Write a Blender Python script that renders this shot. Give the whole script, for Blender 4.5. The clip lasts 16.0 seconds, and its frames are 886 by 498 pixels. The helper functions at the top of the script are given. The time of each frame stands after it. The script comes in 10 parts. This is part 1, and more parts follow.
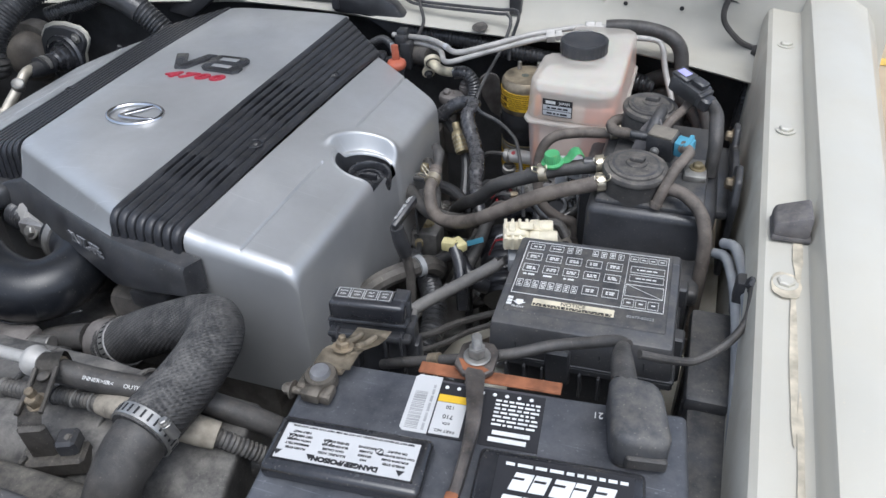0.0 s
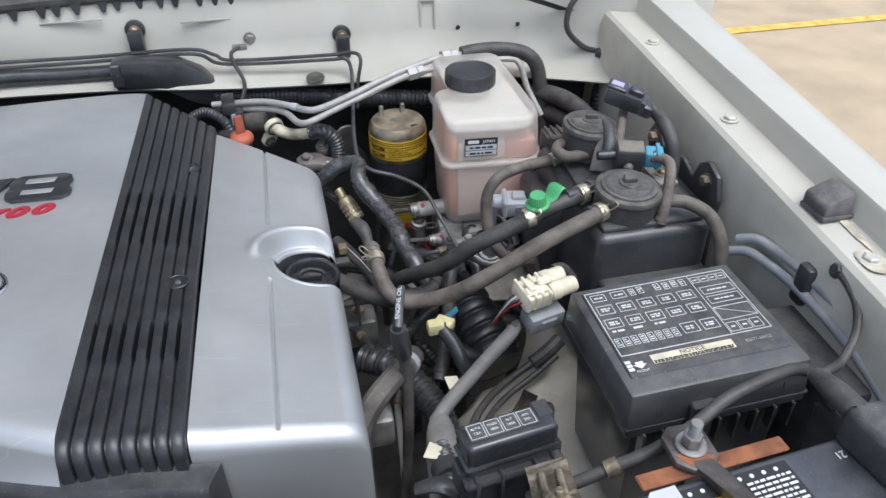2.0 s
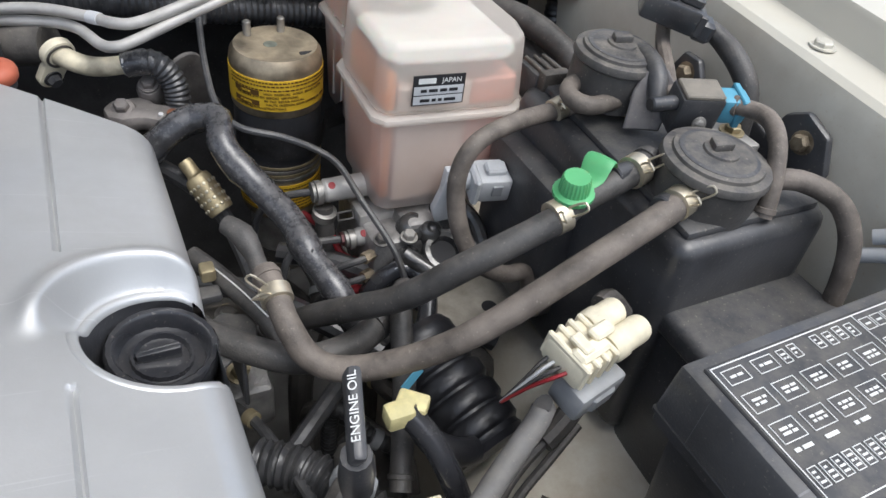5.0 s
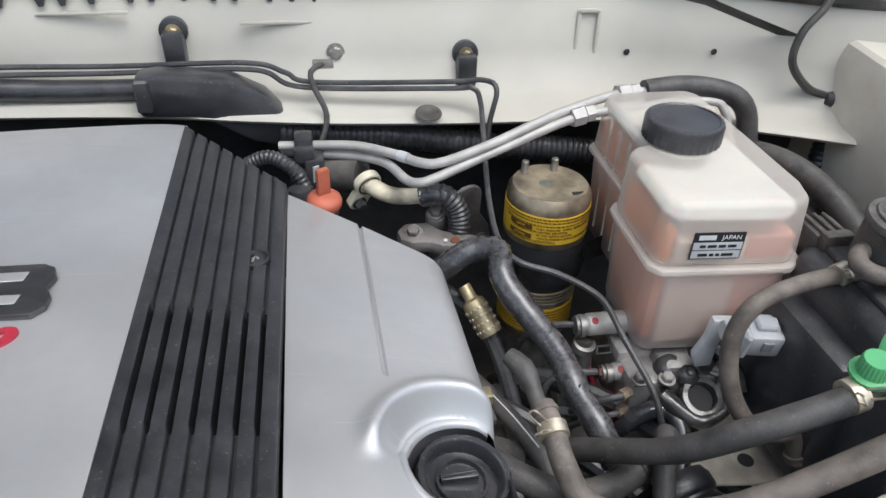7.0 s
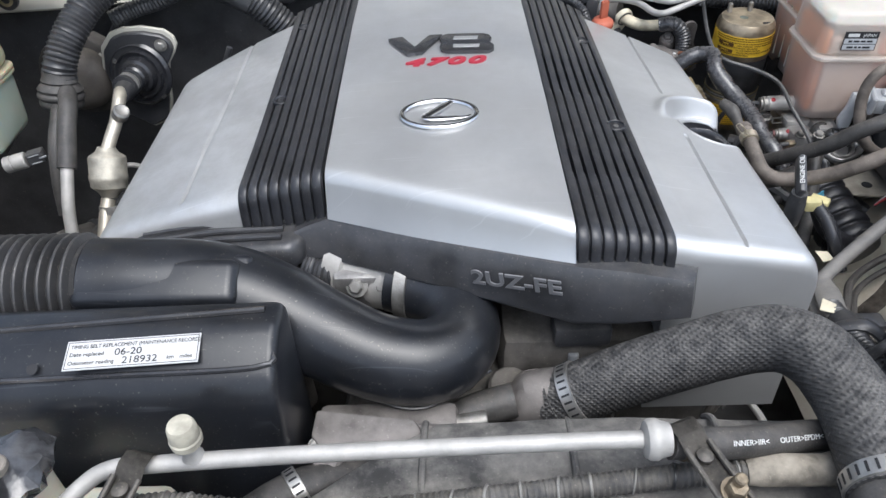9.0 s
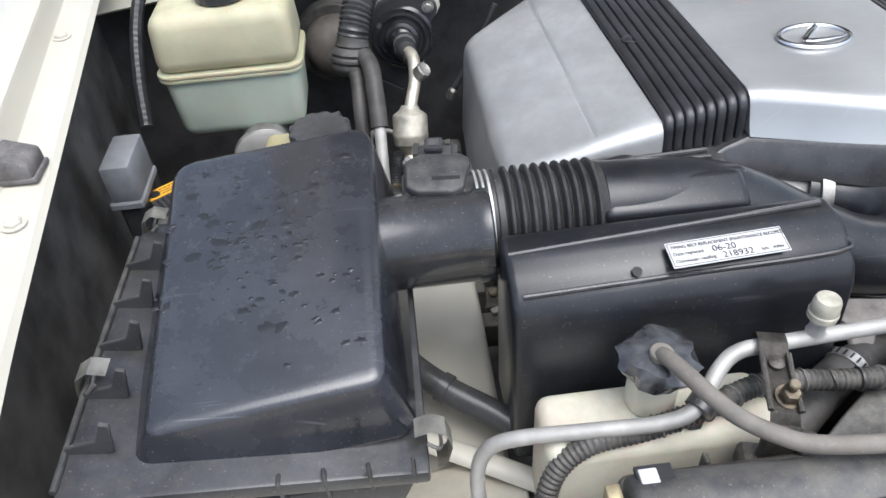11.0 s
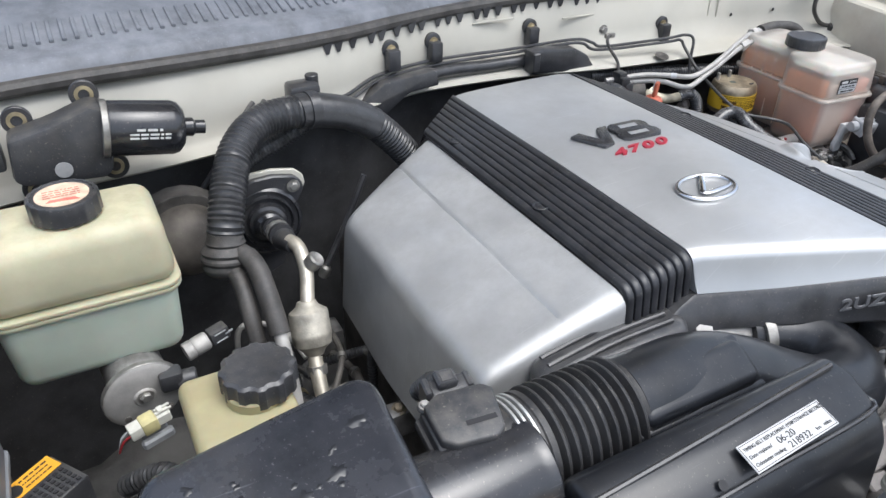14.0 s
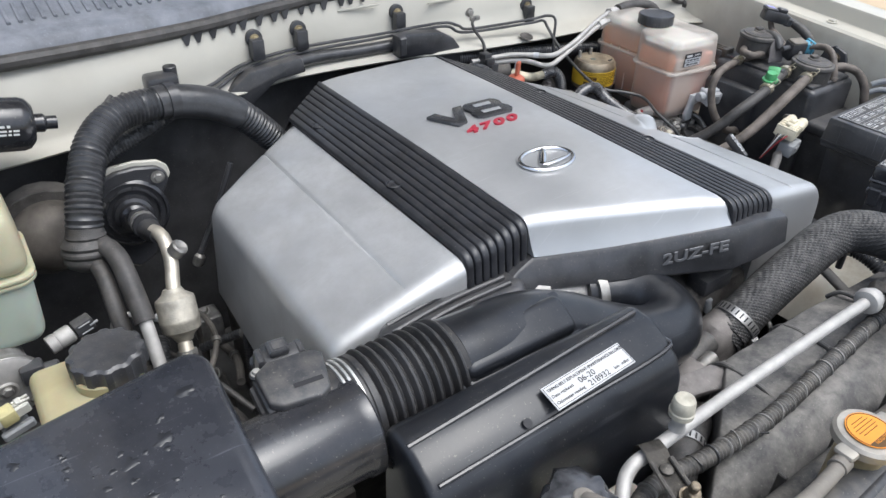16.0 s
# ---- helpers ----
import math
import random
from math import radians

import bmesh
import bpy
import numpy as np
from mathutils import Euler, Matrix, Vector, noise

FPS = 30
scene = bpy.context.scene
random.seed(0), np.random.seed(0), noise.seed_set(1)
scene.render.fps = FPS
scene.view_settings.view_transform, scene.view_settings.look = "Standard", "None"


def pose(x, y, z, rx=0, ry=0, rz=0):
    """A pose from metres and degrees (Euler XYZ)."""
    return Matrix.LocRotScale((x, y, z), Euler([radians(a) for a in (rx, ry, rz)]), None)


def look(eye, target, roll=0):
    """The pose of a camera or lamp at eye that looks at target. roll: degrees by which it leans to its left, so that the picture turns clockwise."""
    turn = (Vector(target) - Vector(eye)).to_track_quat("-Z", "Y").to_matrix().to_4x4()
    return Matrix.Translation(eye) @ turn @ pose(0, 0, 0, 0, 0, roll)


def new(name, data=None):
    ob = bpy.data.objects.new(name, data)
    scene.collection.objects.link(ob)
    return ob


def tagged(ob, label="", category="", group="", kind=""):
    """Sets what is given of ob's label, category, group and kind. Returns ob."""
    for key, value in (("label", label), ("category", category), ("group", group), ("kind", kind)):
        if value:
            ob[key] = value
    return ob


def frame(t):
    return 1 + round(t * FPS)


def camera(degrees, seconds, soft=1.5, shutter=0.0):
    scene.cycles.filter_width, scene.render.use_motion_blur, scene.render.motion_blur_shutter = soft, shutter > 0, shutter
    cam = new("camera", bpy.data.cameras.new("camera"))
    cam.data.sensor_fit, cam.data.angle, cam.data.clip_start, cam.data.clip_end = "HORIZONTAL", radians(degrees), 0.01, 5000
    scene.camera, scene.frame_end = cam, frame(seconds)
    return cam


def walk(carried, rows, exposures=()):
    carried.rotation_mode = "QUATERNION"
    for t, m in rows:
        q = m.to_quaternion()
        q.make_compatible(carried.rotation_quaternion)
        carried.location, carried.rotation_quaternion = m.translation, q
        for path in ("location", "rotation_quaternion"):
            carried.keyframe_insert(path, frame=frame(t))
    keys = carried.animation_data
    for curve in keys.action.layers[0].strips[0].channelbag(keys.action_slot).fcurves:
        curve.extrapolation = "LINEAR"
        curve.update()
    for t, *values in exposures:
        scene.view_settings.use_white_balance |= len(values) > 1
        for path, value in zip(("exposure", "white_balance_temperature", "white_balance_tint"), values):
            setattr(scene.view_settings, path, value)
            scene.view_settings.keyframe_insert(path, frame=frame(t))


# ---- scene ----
cam = camera(63.3, 16.0)
PATH = [
    (0, (0.646, -0.668, 1.497), (0.111, 0.815, 0.267), -2.9),
    (0.5, (0.597, -0.679, 1.488), (0.207, 0.837, 0.243), -2.6),
    (1, (0.46, -0.675, 1.487), (0.367, 0.895, 0.252), -1.2),
    (1.5, (0.373, -0.626, 1.472), (0.541, 0.96, 0.265), -0.8),
    (2, (0.296, -0.551, 1.473), (0.652, 1.015, 0.281), -0.2),
    (2.5, (0.17, -0.541, 1.448), (0.708, 0.932, 0.207), 1.7),
    (3, (0.191, -0.501, 1.405), (0.917, 0.83, 0.102), 5.3),
    (3.2, (0.205, -0.465, 1.379), (0.984, 0.812, 0.052), 6.9),
    (5.3, (0.305, -0.193, 1.307), (1.083, 1.132, 0.027), 8.8),
    (5.5, (0.314, -0.168, 1.309), (1.083, 1.18, 0.047), 8.7),
    (6, (0.311, -0.137, 1.308), (0.997, 1.305, 0.105), 7.5),
    (6.5, (0.274, -0.156, 1.322), (0.813, 1.376, 0.155), 5.4),
    (7, (0.221, -0.213, 1.356), (0.555, 1.391, 0.209), 2.5),
    (7.5, (0.17, -0.341, 1.399), (0.343, 1.276, 0.236), 0.4),
    (8, (0.143, -0.464, 1.417), (0.188, 1.13, 0.21), -1.7),
    (8.5, (0.042, -0.58, 1.429), (0.034, 0.973, 0.169), -1.9),
    (9, (0.009, -0.645, 1.445), (-0.018, 0.884, 0.156), -2.3),
    (9.5, (-0.032, -0.692, 1.46), (-0.067, 0.827, 0.16), -2.5),
    (10, (-0.217, -0.748, 1.462), (-0.229, 0.771, 0.161), -4.3),
    (10.2, (-0.278, -0.755, 1.455), (-0.264, 0.75, 0.139), -4.6),
    (12.3, (-0.621, -0.514, 1.441), (-0.326, 0.972, 0.135), -1.8),
    (12.5, (-0.639, -0.499, 1.446), (-0.266, 1.002, 0.178), -1.3),
    (13, (-0.652, -0.488, 1.469), (-0.09, 1.027, 0.29), -0.3),
    (13.5, (-0.642, -0.497, 1.48), (0.066, 0.997, 0.355), 0.5),
    (14, (-0.622, -0.506, 1.474), (0.186, 0.959, 0.378), 1.2),
    (14.5, (-0.612, -0.507, 1.472), (0.267, 0.924, 0.386), 1.6),
    (15, (-0.603, -0.513, 1.473), (0.325, 0.884, 0.384), 1.8),
    (15.5, (-0.591, -0.531, 1.481), (0.37, 0.836, 0.381), 1.8),
    (16, (-0.571, -0.587, 1.492), (0.391, 0.757, 0.365), 1.6),
]
EXPO = [(0.0, 0.44, 5800, 8), (2.5, 0.61, 5800, 8), (3.0, 0.68, 5850, 8), (5.5, 0.71, 6100, 8), (7.0, 0.64, 6050, 8), (8.5, 0.80, 5900, 8), (9.0, 0.80, 5950, 8), (10.0, 0.94, 6000, 8), (10.2, 0.94, 6000, 8),
        (12.3, 0.70, 5950, 8), (14.0, 0.76, 6000, 8), (16.0, 0.72, 6000, 8)]
walk(cam, [(t, look(eye, target, roll)) for t, eye, target, roll in PATH], exposures=EXPO)

# ---- world and light ----
world = bpy.data.worlds.new("world")
scene.world = world
world.use_nodes = True
wn = world.node_tree.nodes
sky = wn.new("ShaderNodeTexSky")
sky.sky_type, sky.sun_disc = "NISHITA", False
sky.sun_elevation, sky.sun_rotation = radians(69), radians(145)
sky.air_density, sky.dust_density, sky.ozone_density = 1.0, 5.0, 1.0
wn["Background"].inputs["Strength"].default_value = 0.15
veil = wn.new("ShaderNodeHueSaturation")  # thin overcast takes most of the blue
veil.inputs["Saturation"].default_value = 0.6
world.node_tree.links.new(sky.outputs[0], veil.inputs["Color"])
world.node_tree.links.new(veil.outputs[0], wn["Background"].inputs["Color"])
sun = new("sun", bpy.data.lights.new("sun", "SUN"))
sun.data.energy, sun.data.angle, sun.data.color = 0.85, radians(50), (1.0, 0.98, 0.95)
sun.matrix_basis = look((0.7, -1.0, 4.2), (0, 0, 1))


# ---- materials ----
MATS = {}


def mat(name, col, rough=0.5, metal=0.0, var=0.15, scale=30.0, bump=0.1, bscale=300.0, dust=0.0,
        dustcol=(0.30, 0.27, 0.22), coat=0.0, alpha=1.0, ior=1.45, sub=0.0, scratch=0.0):
    """A surface with two scales of variation, fine relief and, where asked, dust lying on what faces up."""
    if name in MATS:
        return MATS[name]
    m = bpy.data.materials.new(name)
    m.use_nodes = True
    nt = m.node_tree
    n, l = nt.nodes, nt.links
    b = n["Principled BSDF"]
    tc = n.new("ShaderNodeTexCoord")
    n1 = n.new("ShaderNodeTexNoise")
    n1.inputs["Scale"].default_value, n1.inputs["Detail"].default_value = scale, 6
    l.new(tc.outputs["Object"], n1.inputs["Vector"])
    mix = n.new("ShaderNodeMix")
    mix.data_type = "RGBA"
    mix.inputs[6].default_value = (*[max(0, c * (1 - var)) for c in col], 1)
    mix.inputs[7].default_value = (*[min(1, c * (1 + var)) for c in col], 1)
    ramp = n.new("ShaderNodeMapRange")
    ramp.inputs[1].default_value, ramp.inputs[2].default_value = 0.35, 0.65
    l.new(n1.outputs["Fac"], ramp.inputs[0])
    l.new(ramp.outputs[0], mix.inputs[0])
    colour = mix.outputs[2]
    n2 = n.new("ShaderNodeTexNoise")
    n2.inputs["Scale"].default_value, n2.inputs["Detail"].default_value = bscale, 4
    l.new(tc.outputs["Object"], n2.inputs["Vector"])
    rr = n.new("ShaderNodeMapRange")
    rr.inputs[3].default_value, rr.inputs[4].default_value = max(0.03, rough - 0.08), min(1, rough + 0.10)
    l.new(n1.outputs["Fac"], rr.inputs[0])
    roughness = rr.outputs[0]
    if dust > 0:
        geo = n.new("ShaderNodeNewGeometry")
        sep = n.new("ShaderNodeSeparateXYZ")
        l.new(geo.outputs["Normal"], sep.inputs[0])
        up = n.new("ShaderNodeMapRange")
        up.inputs[1].default_value, up.inputs[2].default_value = -0.3, 1.0
        l.new(sep.outputs[2], up.inputs[0])
        n3 = n.new("ShaderNodeTexNoise")
        n3.inputs["Scale"].default_value, n3.inputs["Detail"].default_value = scale * 2.3, 8
        n3.inputs["Roughness"].default_value = 0.7
        l.new(tc.outputs["Object"], n3.inputs["Vector"])
        dr = n.new("ShaderNodeMapRange")
        dr.inputs[1].default_value, dr.inputs[2].default_value, dr.inputs[4].default_value = 0.38, 0.68, dust
        l.new(n3.outputs["Fac"], dr.inputs[0])
        mul = n.new("ShaderNodeMath")
        mul.operation = "MULTIPLY"
        l.new(up.outputs[0], mul.inputs[0])
        l.new(dr.outputs[0], mul.inputs[1])
        dm = n.new("ShaderNodeMix")
        dm.data_type = "RGBA"
        dm.inputs[7].default_value = (*dustcol, 1)
        l.new(mul.outputs[0], dm.inputs[0])
        l.new(colour, dm.inputs[6])
        colour = dm.outputs[2]
        # specks of grit, thicker where the dust lies
        n4 = n.new("ShaderNodeTexNoise")
        n4.inputs["Scale"].default_value, n4.inputs["Detail"].default_value = 420, 2
        l.new(tc.outputs["Object"], n4.inputs["Vector"])
        sp = n.new("ShaderNodeMapRange")
        sp.inputs[1].default_value, sp.inputs[2].default_value, sp.inputs[4].default_value = 0.66, 0.74, min(0.8, 0.3 + dust)
        l.new(n4.outputs["Fac"], sp.inputs[0])
        sm = n.new("ShaderNodeMath")
        sm.operation = "MULTIPLY"
        l.new(sp.outputs[0], sm.inputs[0])
        l.new(n3.outputs["Fac"], sm.inputs[1])
        gm = n.new("ShaderNodeMix")
        gm.data_type = "RGBA"
        gm.inputs[7].default_value = (*[min(0.8, c * 1.25) for c in dustcol], 1)
        l.new(sm.outputs[0], gm.inputs[0])
        l.new(colour, gm.inputs[6])
        colour = gm.outputs[2]
        rm = n.new("ShaderNodeMix")
        rm.inputs[3].default_value = 0.9
        l.new(mul.outputs[0], rm.inputs[0])
        l.new(roughness, rm.inputs[2])
        roughness = rm.outputs[0]
    if scratch:
        # long fine scratches, here and there
        for turn in (0.6, 2.1):
            mp = n.new("ShaderNodeMapping")
            mp.inputs["Rotation"].default_value = (0, 0, turn)
            mp.inputs["Scale"].default_value = (9, 420, 9)
            l.new(tc.outputs["Object"], mp.inputs["Vector"])
            ns = n.new("ShaderNodeTexNoise")
            ns.inputs["Scale"].default_value, ns.inputs["Detail"].default_value = 1.0, 2
            l.new(mp.outputs[0], ns.inputs["Vector"])
            sr = n.new("ShaderNodeMapRange")
            sr.inputs[1].default_value, sr.inputs[2].default_value, sr.inputs[4].default_value = 0.70, 0.74, scratch
            l.new(ns.outputs["Fac"], sr.inputs[0])
            cm = n.new("ShaderNodeMix")
            cm.data_type = "RGBA"
            cm.inputs[7].default_value = (*[min(0.8, c * 2.5 + 0.06) for c in col], 1)
            l.new(sr.outputs[0], cm.inputs[0])
            l.new(colour, cm.inputs[6])
            colour = cm.outputs[2]
    l.new(colour, b.inputs["Base Color"])
    l.new(roughness, b.inputs["Roughness"])
    b.inputs["Metallic"].default_value = metal
    b.inputs["IOR"].default_value = ior
    b.inputs["Coat Weight"].default_value = coat
    b.inputs["Coat Roughness"].default_value = 0.08
    b.inputs["Alpha"].default_value = alpha
    if sub:
        b.inputs["Subsurface Weight"].default_value = sub
        b.inputs["Subsurface Scale"].default_value = 0.02
    if bump:
        bp = n.new("ShaderNodeBump")
        bp.inputs["Strength"].default_value, bp.inputs["Distance"].default_value = bump, 0.001
        l.new(n2.outputs["Fac"], bp.inputs["Height"])
        l.new(bp.outputs[0], b.inputs["Normal"])
    MATS[name] = m
    return m


SILVER = mat("silver_paint", (0.515, 0.52, 0.52), 0.34, 0.58, 0.09, 7, 0.06, 900, dust=0.32, dustcol=(0.45, 0.44, 0.42), coat=0.25, scratch=0.18)
RIB = mat("ribbed_black_plastic", (0.024, 0.025, 0.029), 0.34, 0, 0.25, 40, 0.1, 500, dust=0.06, coat=0.15)
BLACK = mat("black_plastic", (0.037, 0.038, 0.042), 0.34, 0, 0.3, 25, 0.15, 400, dust=0.12, coat=0.3)
GLOSSBLACK = mat("smooth_black_plastic", (0.024, 0.025, 0.029), 0.22, 0, 0.3, 18, 0.06, 350, dust=0.07, coat=0.55, scratch=0.35)
DEEP = mat("deep_black_moulding", (0.012, 0.0135, 0.017), 0.30, 0, 0.3, 18, 0.05, 350, dust=0.035, coat=0.18, scratch=0.25)
GREYBLACK = mat("faded_grey_black_plastic", (0.048, 0.049, 0.053), 0.36, 0, 0.25, 25, 0.25, 400, dust=0.26)
RUBBER = mat("dusty_black_rubber", (0.053, 0.051, 0.049), 0.45, 0, 0.35, 40, 0.3, 700, dust=0.26, dustcol=(0.24, 0.21, 0.18))
BROWNRUBBER = mat("browned_rubber_hose", (0.120, 0.102, 0.087), 0.58, 0, 0.4, 45, 0.3, 700, dust=0.40, dustcol=(0.28, 0.24, 0.20))
TAPE = mat("black_loom_tape", (0.036, 0.037, 0.040), 0.30, 0, 0.3, 60, 0.4, 250, dust=0.09, coat=0.25)
GRIME = mat("grimy_dark_metal", (0.090, 0.083, 0.076), 0.6, 0.1, 0.5, 30, 0.6, 200, dust=0.24)
# bay floor colour; also painted on the brake-side inner fender as shade
DARK = mat("soot_and_shade_surface", (0.120, 0.117, 0.112), 0.8, 0, 0.5, 15, 0.5, 120, dust=0.3, dustcol=(0.16, 0.15, 0.14))
WHITE = mat("cream_white_body_paint", (0.54, 0.518, 0.448), 0.32, 0, 0.06, 5, 0.02, 500, dust=0.25, dustcol=(0.52, 0.46, 0.35), coat=0.4)
INNER = mat("matt_cream_inner_paint", (0.475, 0.457, 0.398), 0.55, 0, 0.10, 7, 0.05, 300, dust=0.3, dustcol=(0.46, 0.42, 0.34))
APRON = mat("dirty_cream_body_paint", (0.60, 0.572, 0.49), 0.5, 0, 0.14, 9, 0.05, 300, dust=0.75, dustcol=(0.42, 0.35, 0.25))
ALU = mat("dull_aluminium", (0.47, 0.455, 0.43), 0.60, 0.45, 0.12, 60, 0.2, 500, dust=0.15)
CAST = mat("cast_aluminium", (0.34, 0.33, 0.32), 0.42, 0.7, 0.4, 40, 0.7, 350, dust=0.2)
BAND = mat("bright_clamp_band", (0.46, 0.45, 0.43), 0.34, 0.8, 0.25, 60, 0.15, 500, dust=0.15)
STEEL = mat("bare_steel", (0.34, 0.33, 0.31), 0.48, 0.8, 0.35, 60, 0.3, 500, dust=0.25)
CHROME = mat("bright_chrome", (0.80, 0.80, 0.81), 0.10, 1.0, 0.04, 30, 0)
DULLRUBBER = mat("worn_pale_rubber", (0.125, 0.118, 0.120), 0.65, 0, 0.25, 60, 0.4, dust=0.4)
RUSTY = mat("tarnished_brown_metal", (0.24, 0.195, 0.135), 0.55, 0.6, 0.6, 55, 0.9, 400, dust=0.3)
RUST = mat("rust_brown_strip", (0.22, 0.085, 0.04), 0.8, 0, 0.4, 60, 0.4, 300)
OILY = mat("oily_cast_metal", (0.085, 0.083, 0.080), 0.22, 0.4, 0.5, 45, 0.9, 120, coat=0.6)
LINK = mat("tarnished_copper_link", (0.29, 0.245, 0.18), 0.5, 0.55, 0.5, 60, 0.8, 300, dust=0.3)
BRASS = mat("pale_brass", (0.38, 0.32, 0.20), 0.48, 0.7, 0.3, 60, 0.2, 400)
GOLD = mat("gold_passivated_can", (0.33, 0.275, 0.195), 0.42, 0.75, 0.65, 34, 0.25, 300, dust=0.4, dustcol=(0.30, 0.26, 0.21))
YELLOW = mat("yellow_sticker", (0.72, 0.46, 0.03), 0.5, 0, 0.06, 30, 0.02)
ORANGE = mat("orange_plastic", (0.42, 0.115, 0.065), 0.5, 0, 0.15, 40, 0.1)
AMBER = mat("amber_cap_sticker", (0.74, 0.28, 0.03), 0.5, 0, 0.1, 40, 0.02)
GREEN = mat("bright_green_plastic", (0.10, 0.37, 0.15), 0.4, 0, 0.06, 40, 0.05, sub=0.1)
BLUE = mat("teal_blue_plastic", (0.10, 0.32, 0.44), 0.45, 0, 0.1, 40, 0.05)
CREAM = mat("ivory_connector_plastic", (0.72, 0.66, 0.50), 0.5, 0, 0.12, 60, 0.1, dust=0.3)
YELTANK = mat("yellowed_plastic_tank", (0.50, 0.475, 0.33), 0.42, 0, 0.14, 14, 0.08, 200, dust=0.55, dustcol=(0.36, 0.32, 0.20), sub=0.25)
GREENTANK = mat("pale_green_plastic_tank", (0.44, 0.49, 0.41), 0.42, 0, 0.08, 14, 0.08, 200, sub=0.25)
MILK = mat("milky_translucent_plastic", (0.74, 0.655, 0.60), 0.30, 0, 0.08, 12, 0.05, 200, alpha=0.44)
MILKUP = mat("milky_clouded_plastic", (0.72, 0.67, 0.60), 0.30, 0, 0.08, 12, 0.05, 200, alpha=0.44)
MILKTOP = mat("milky_opaque_plastic", (0.66, 0.625, 0.57), 0.38, 0, 0.05, 20, 0.05, 200, dust=0.2, dustcol=(0.62, 0.55, 0.42), sub=0.3)
FLUID = mat("orange_brake_fluid", (0.80, 0.24, 0.03), 0.4, 0, 0.25, 12, 0)
PINKFLUID = mat("red_pink_brake_fluid", (0.80, 0.33, 0.22), 0.4, 0, 0.2, 12, 0)
PAPER = mat("white_label", (0.54, 0.54, 0.535), 0.5, 0, 0.03, 30, 0)
INK = mat("black_ink", (0.02, 0.02, 0.022), 0.6, 0, 0.1, 30, 0)
WINK = mat("white_ink", (0.72, 0.72, 0.70), 0.55, 0, 0.1, 60, 0)
GINK = mat("grey_ink", (0.36, 0.36, 0.36), 0.55, 0, 0.15, 60, 0)
NOTICE = mat("cream_notice_strip", (0.62, 0.56, 0.42), 0.55, 0, 0.2, 60, 0)
RED = mat("red_badge", (0.36, 0.025, 0.045), 0.3, 0, 0.05, 30, 0)
REDWIRE = mat("red_wire", (0.26, 0.015, 0.02), 0.45, 0, 0.1, 40, 0)
BADGE = mat("smoked_chrome_badge", (0.10, 0.10, 0.105), 0.25, 0.7, 0.2, 30, 0)
GLASS = mat("dark_windscreen_glass", (0.05, 0.06, 0.07), 0.06, 0, 0.05, 5, 0, coat=0.5)
GREYPLASTIC = mat("grey_plastic", (0.30, 0.31, 0.32), 0.45, 0, 0.12, 50, 0.1, dust=0.2)
DECAL = mat("faded_black_decal", (0.05, 0.051, 0.055), 0.5, 0, 0.2, 30, 0.1, 400, dust=0.28)
PALEGREY = mat("pale_grey_plastic", (0.52, 0.53, 0.54), 0.45, 0, 0.1, 50, 0.1, dust=0.15)
PALEYEL = mat("pale_yellow_plastic", (0.58, 0.52, 0.26), 0.55, 0, 0.2, 60, 0.1, dust=0.3)
DUSTMETAL = mat("dusty_grey_forging", (0.17, 0.155, 0.145), 0.62, 0.35, 0.4, 35, 0.5, 220, dust=0.45, dustcol=(0.30, 0.28, 0.26))
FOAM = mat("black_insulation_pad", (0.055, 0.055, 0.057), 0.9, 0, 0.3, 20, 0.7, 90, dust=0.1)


# ---- mesh helpers ----
def root_of(ob):
    while ob.parent:
        ob = ob.parent
    return ob


def smooth(me, angle=35):
    me.polygons.foreach_set("use_smooth", [True] * len(me.polygons))
    me.set_sharp_from_angle(angle=radians(angle))


def data(name, bm, material, at=(0, 0, 0), angle=35):
    me = bpy.data.meshes.new(name)
    bmesh.ops.translate(bm, verts=bm.verts, vec=-Vector(at))
    bmesh.ops.recalc_face_normals(bm, faces=bm.faces)
    bm.to_mesh(me)
    bm.free()
    me.materials.append(material)
    smooth(me, angle)
    return me


def thing(name, at, label, category, group="", kind=""):
    ob = new(name)
    ob.empty_display_size = 0.02
    ob.location = at
    return tagged(ob, label, category, group, kind)


def part(name, bm, material, parent, label="", angle=35):
    """One mesh under a thing or a part of it; the mesh comes in world places."""
    ob = new(name, data(name, bm, material, root_of(parent).location, angle))
    ob.parent = parent
    if label:
        ob["label"] = label
    return ob


def solo(name, bm, material, label, category, group="", kind="", angle=35):
    """A thing that is one mesh, its origin at the middle of its base."""
    c = [v.co for v in bm.verts]
    at = ((min(p.x for p in c) + max(p.x for p in c)) / 2, (min(p.y for p in c) + max(p.y for p in c)) / 2, min(p.z for p in c))
    ob = new(name, data(name, bm, material, at, angle))
    ob.location = at
    return tagged(ob, label, category, group, kind)


def moved(d, build, *given):
    """Builds a thing and sets it off by d."""
    old = set(bpy.data.objects)
    out = build(*given)
    for ob in [o for o in bpy.data.objects if o not in old and o.parent is None]:
        ob.location += Vector(d)
    return out


def nudge(d, *obs):
    for ob in obs:
        ob.location += Vector(d)


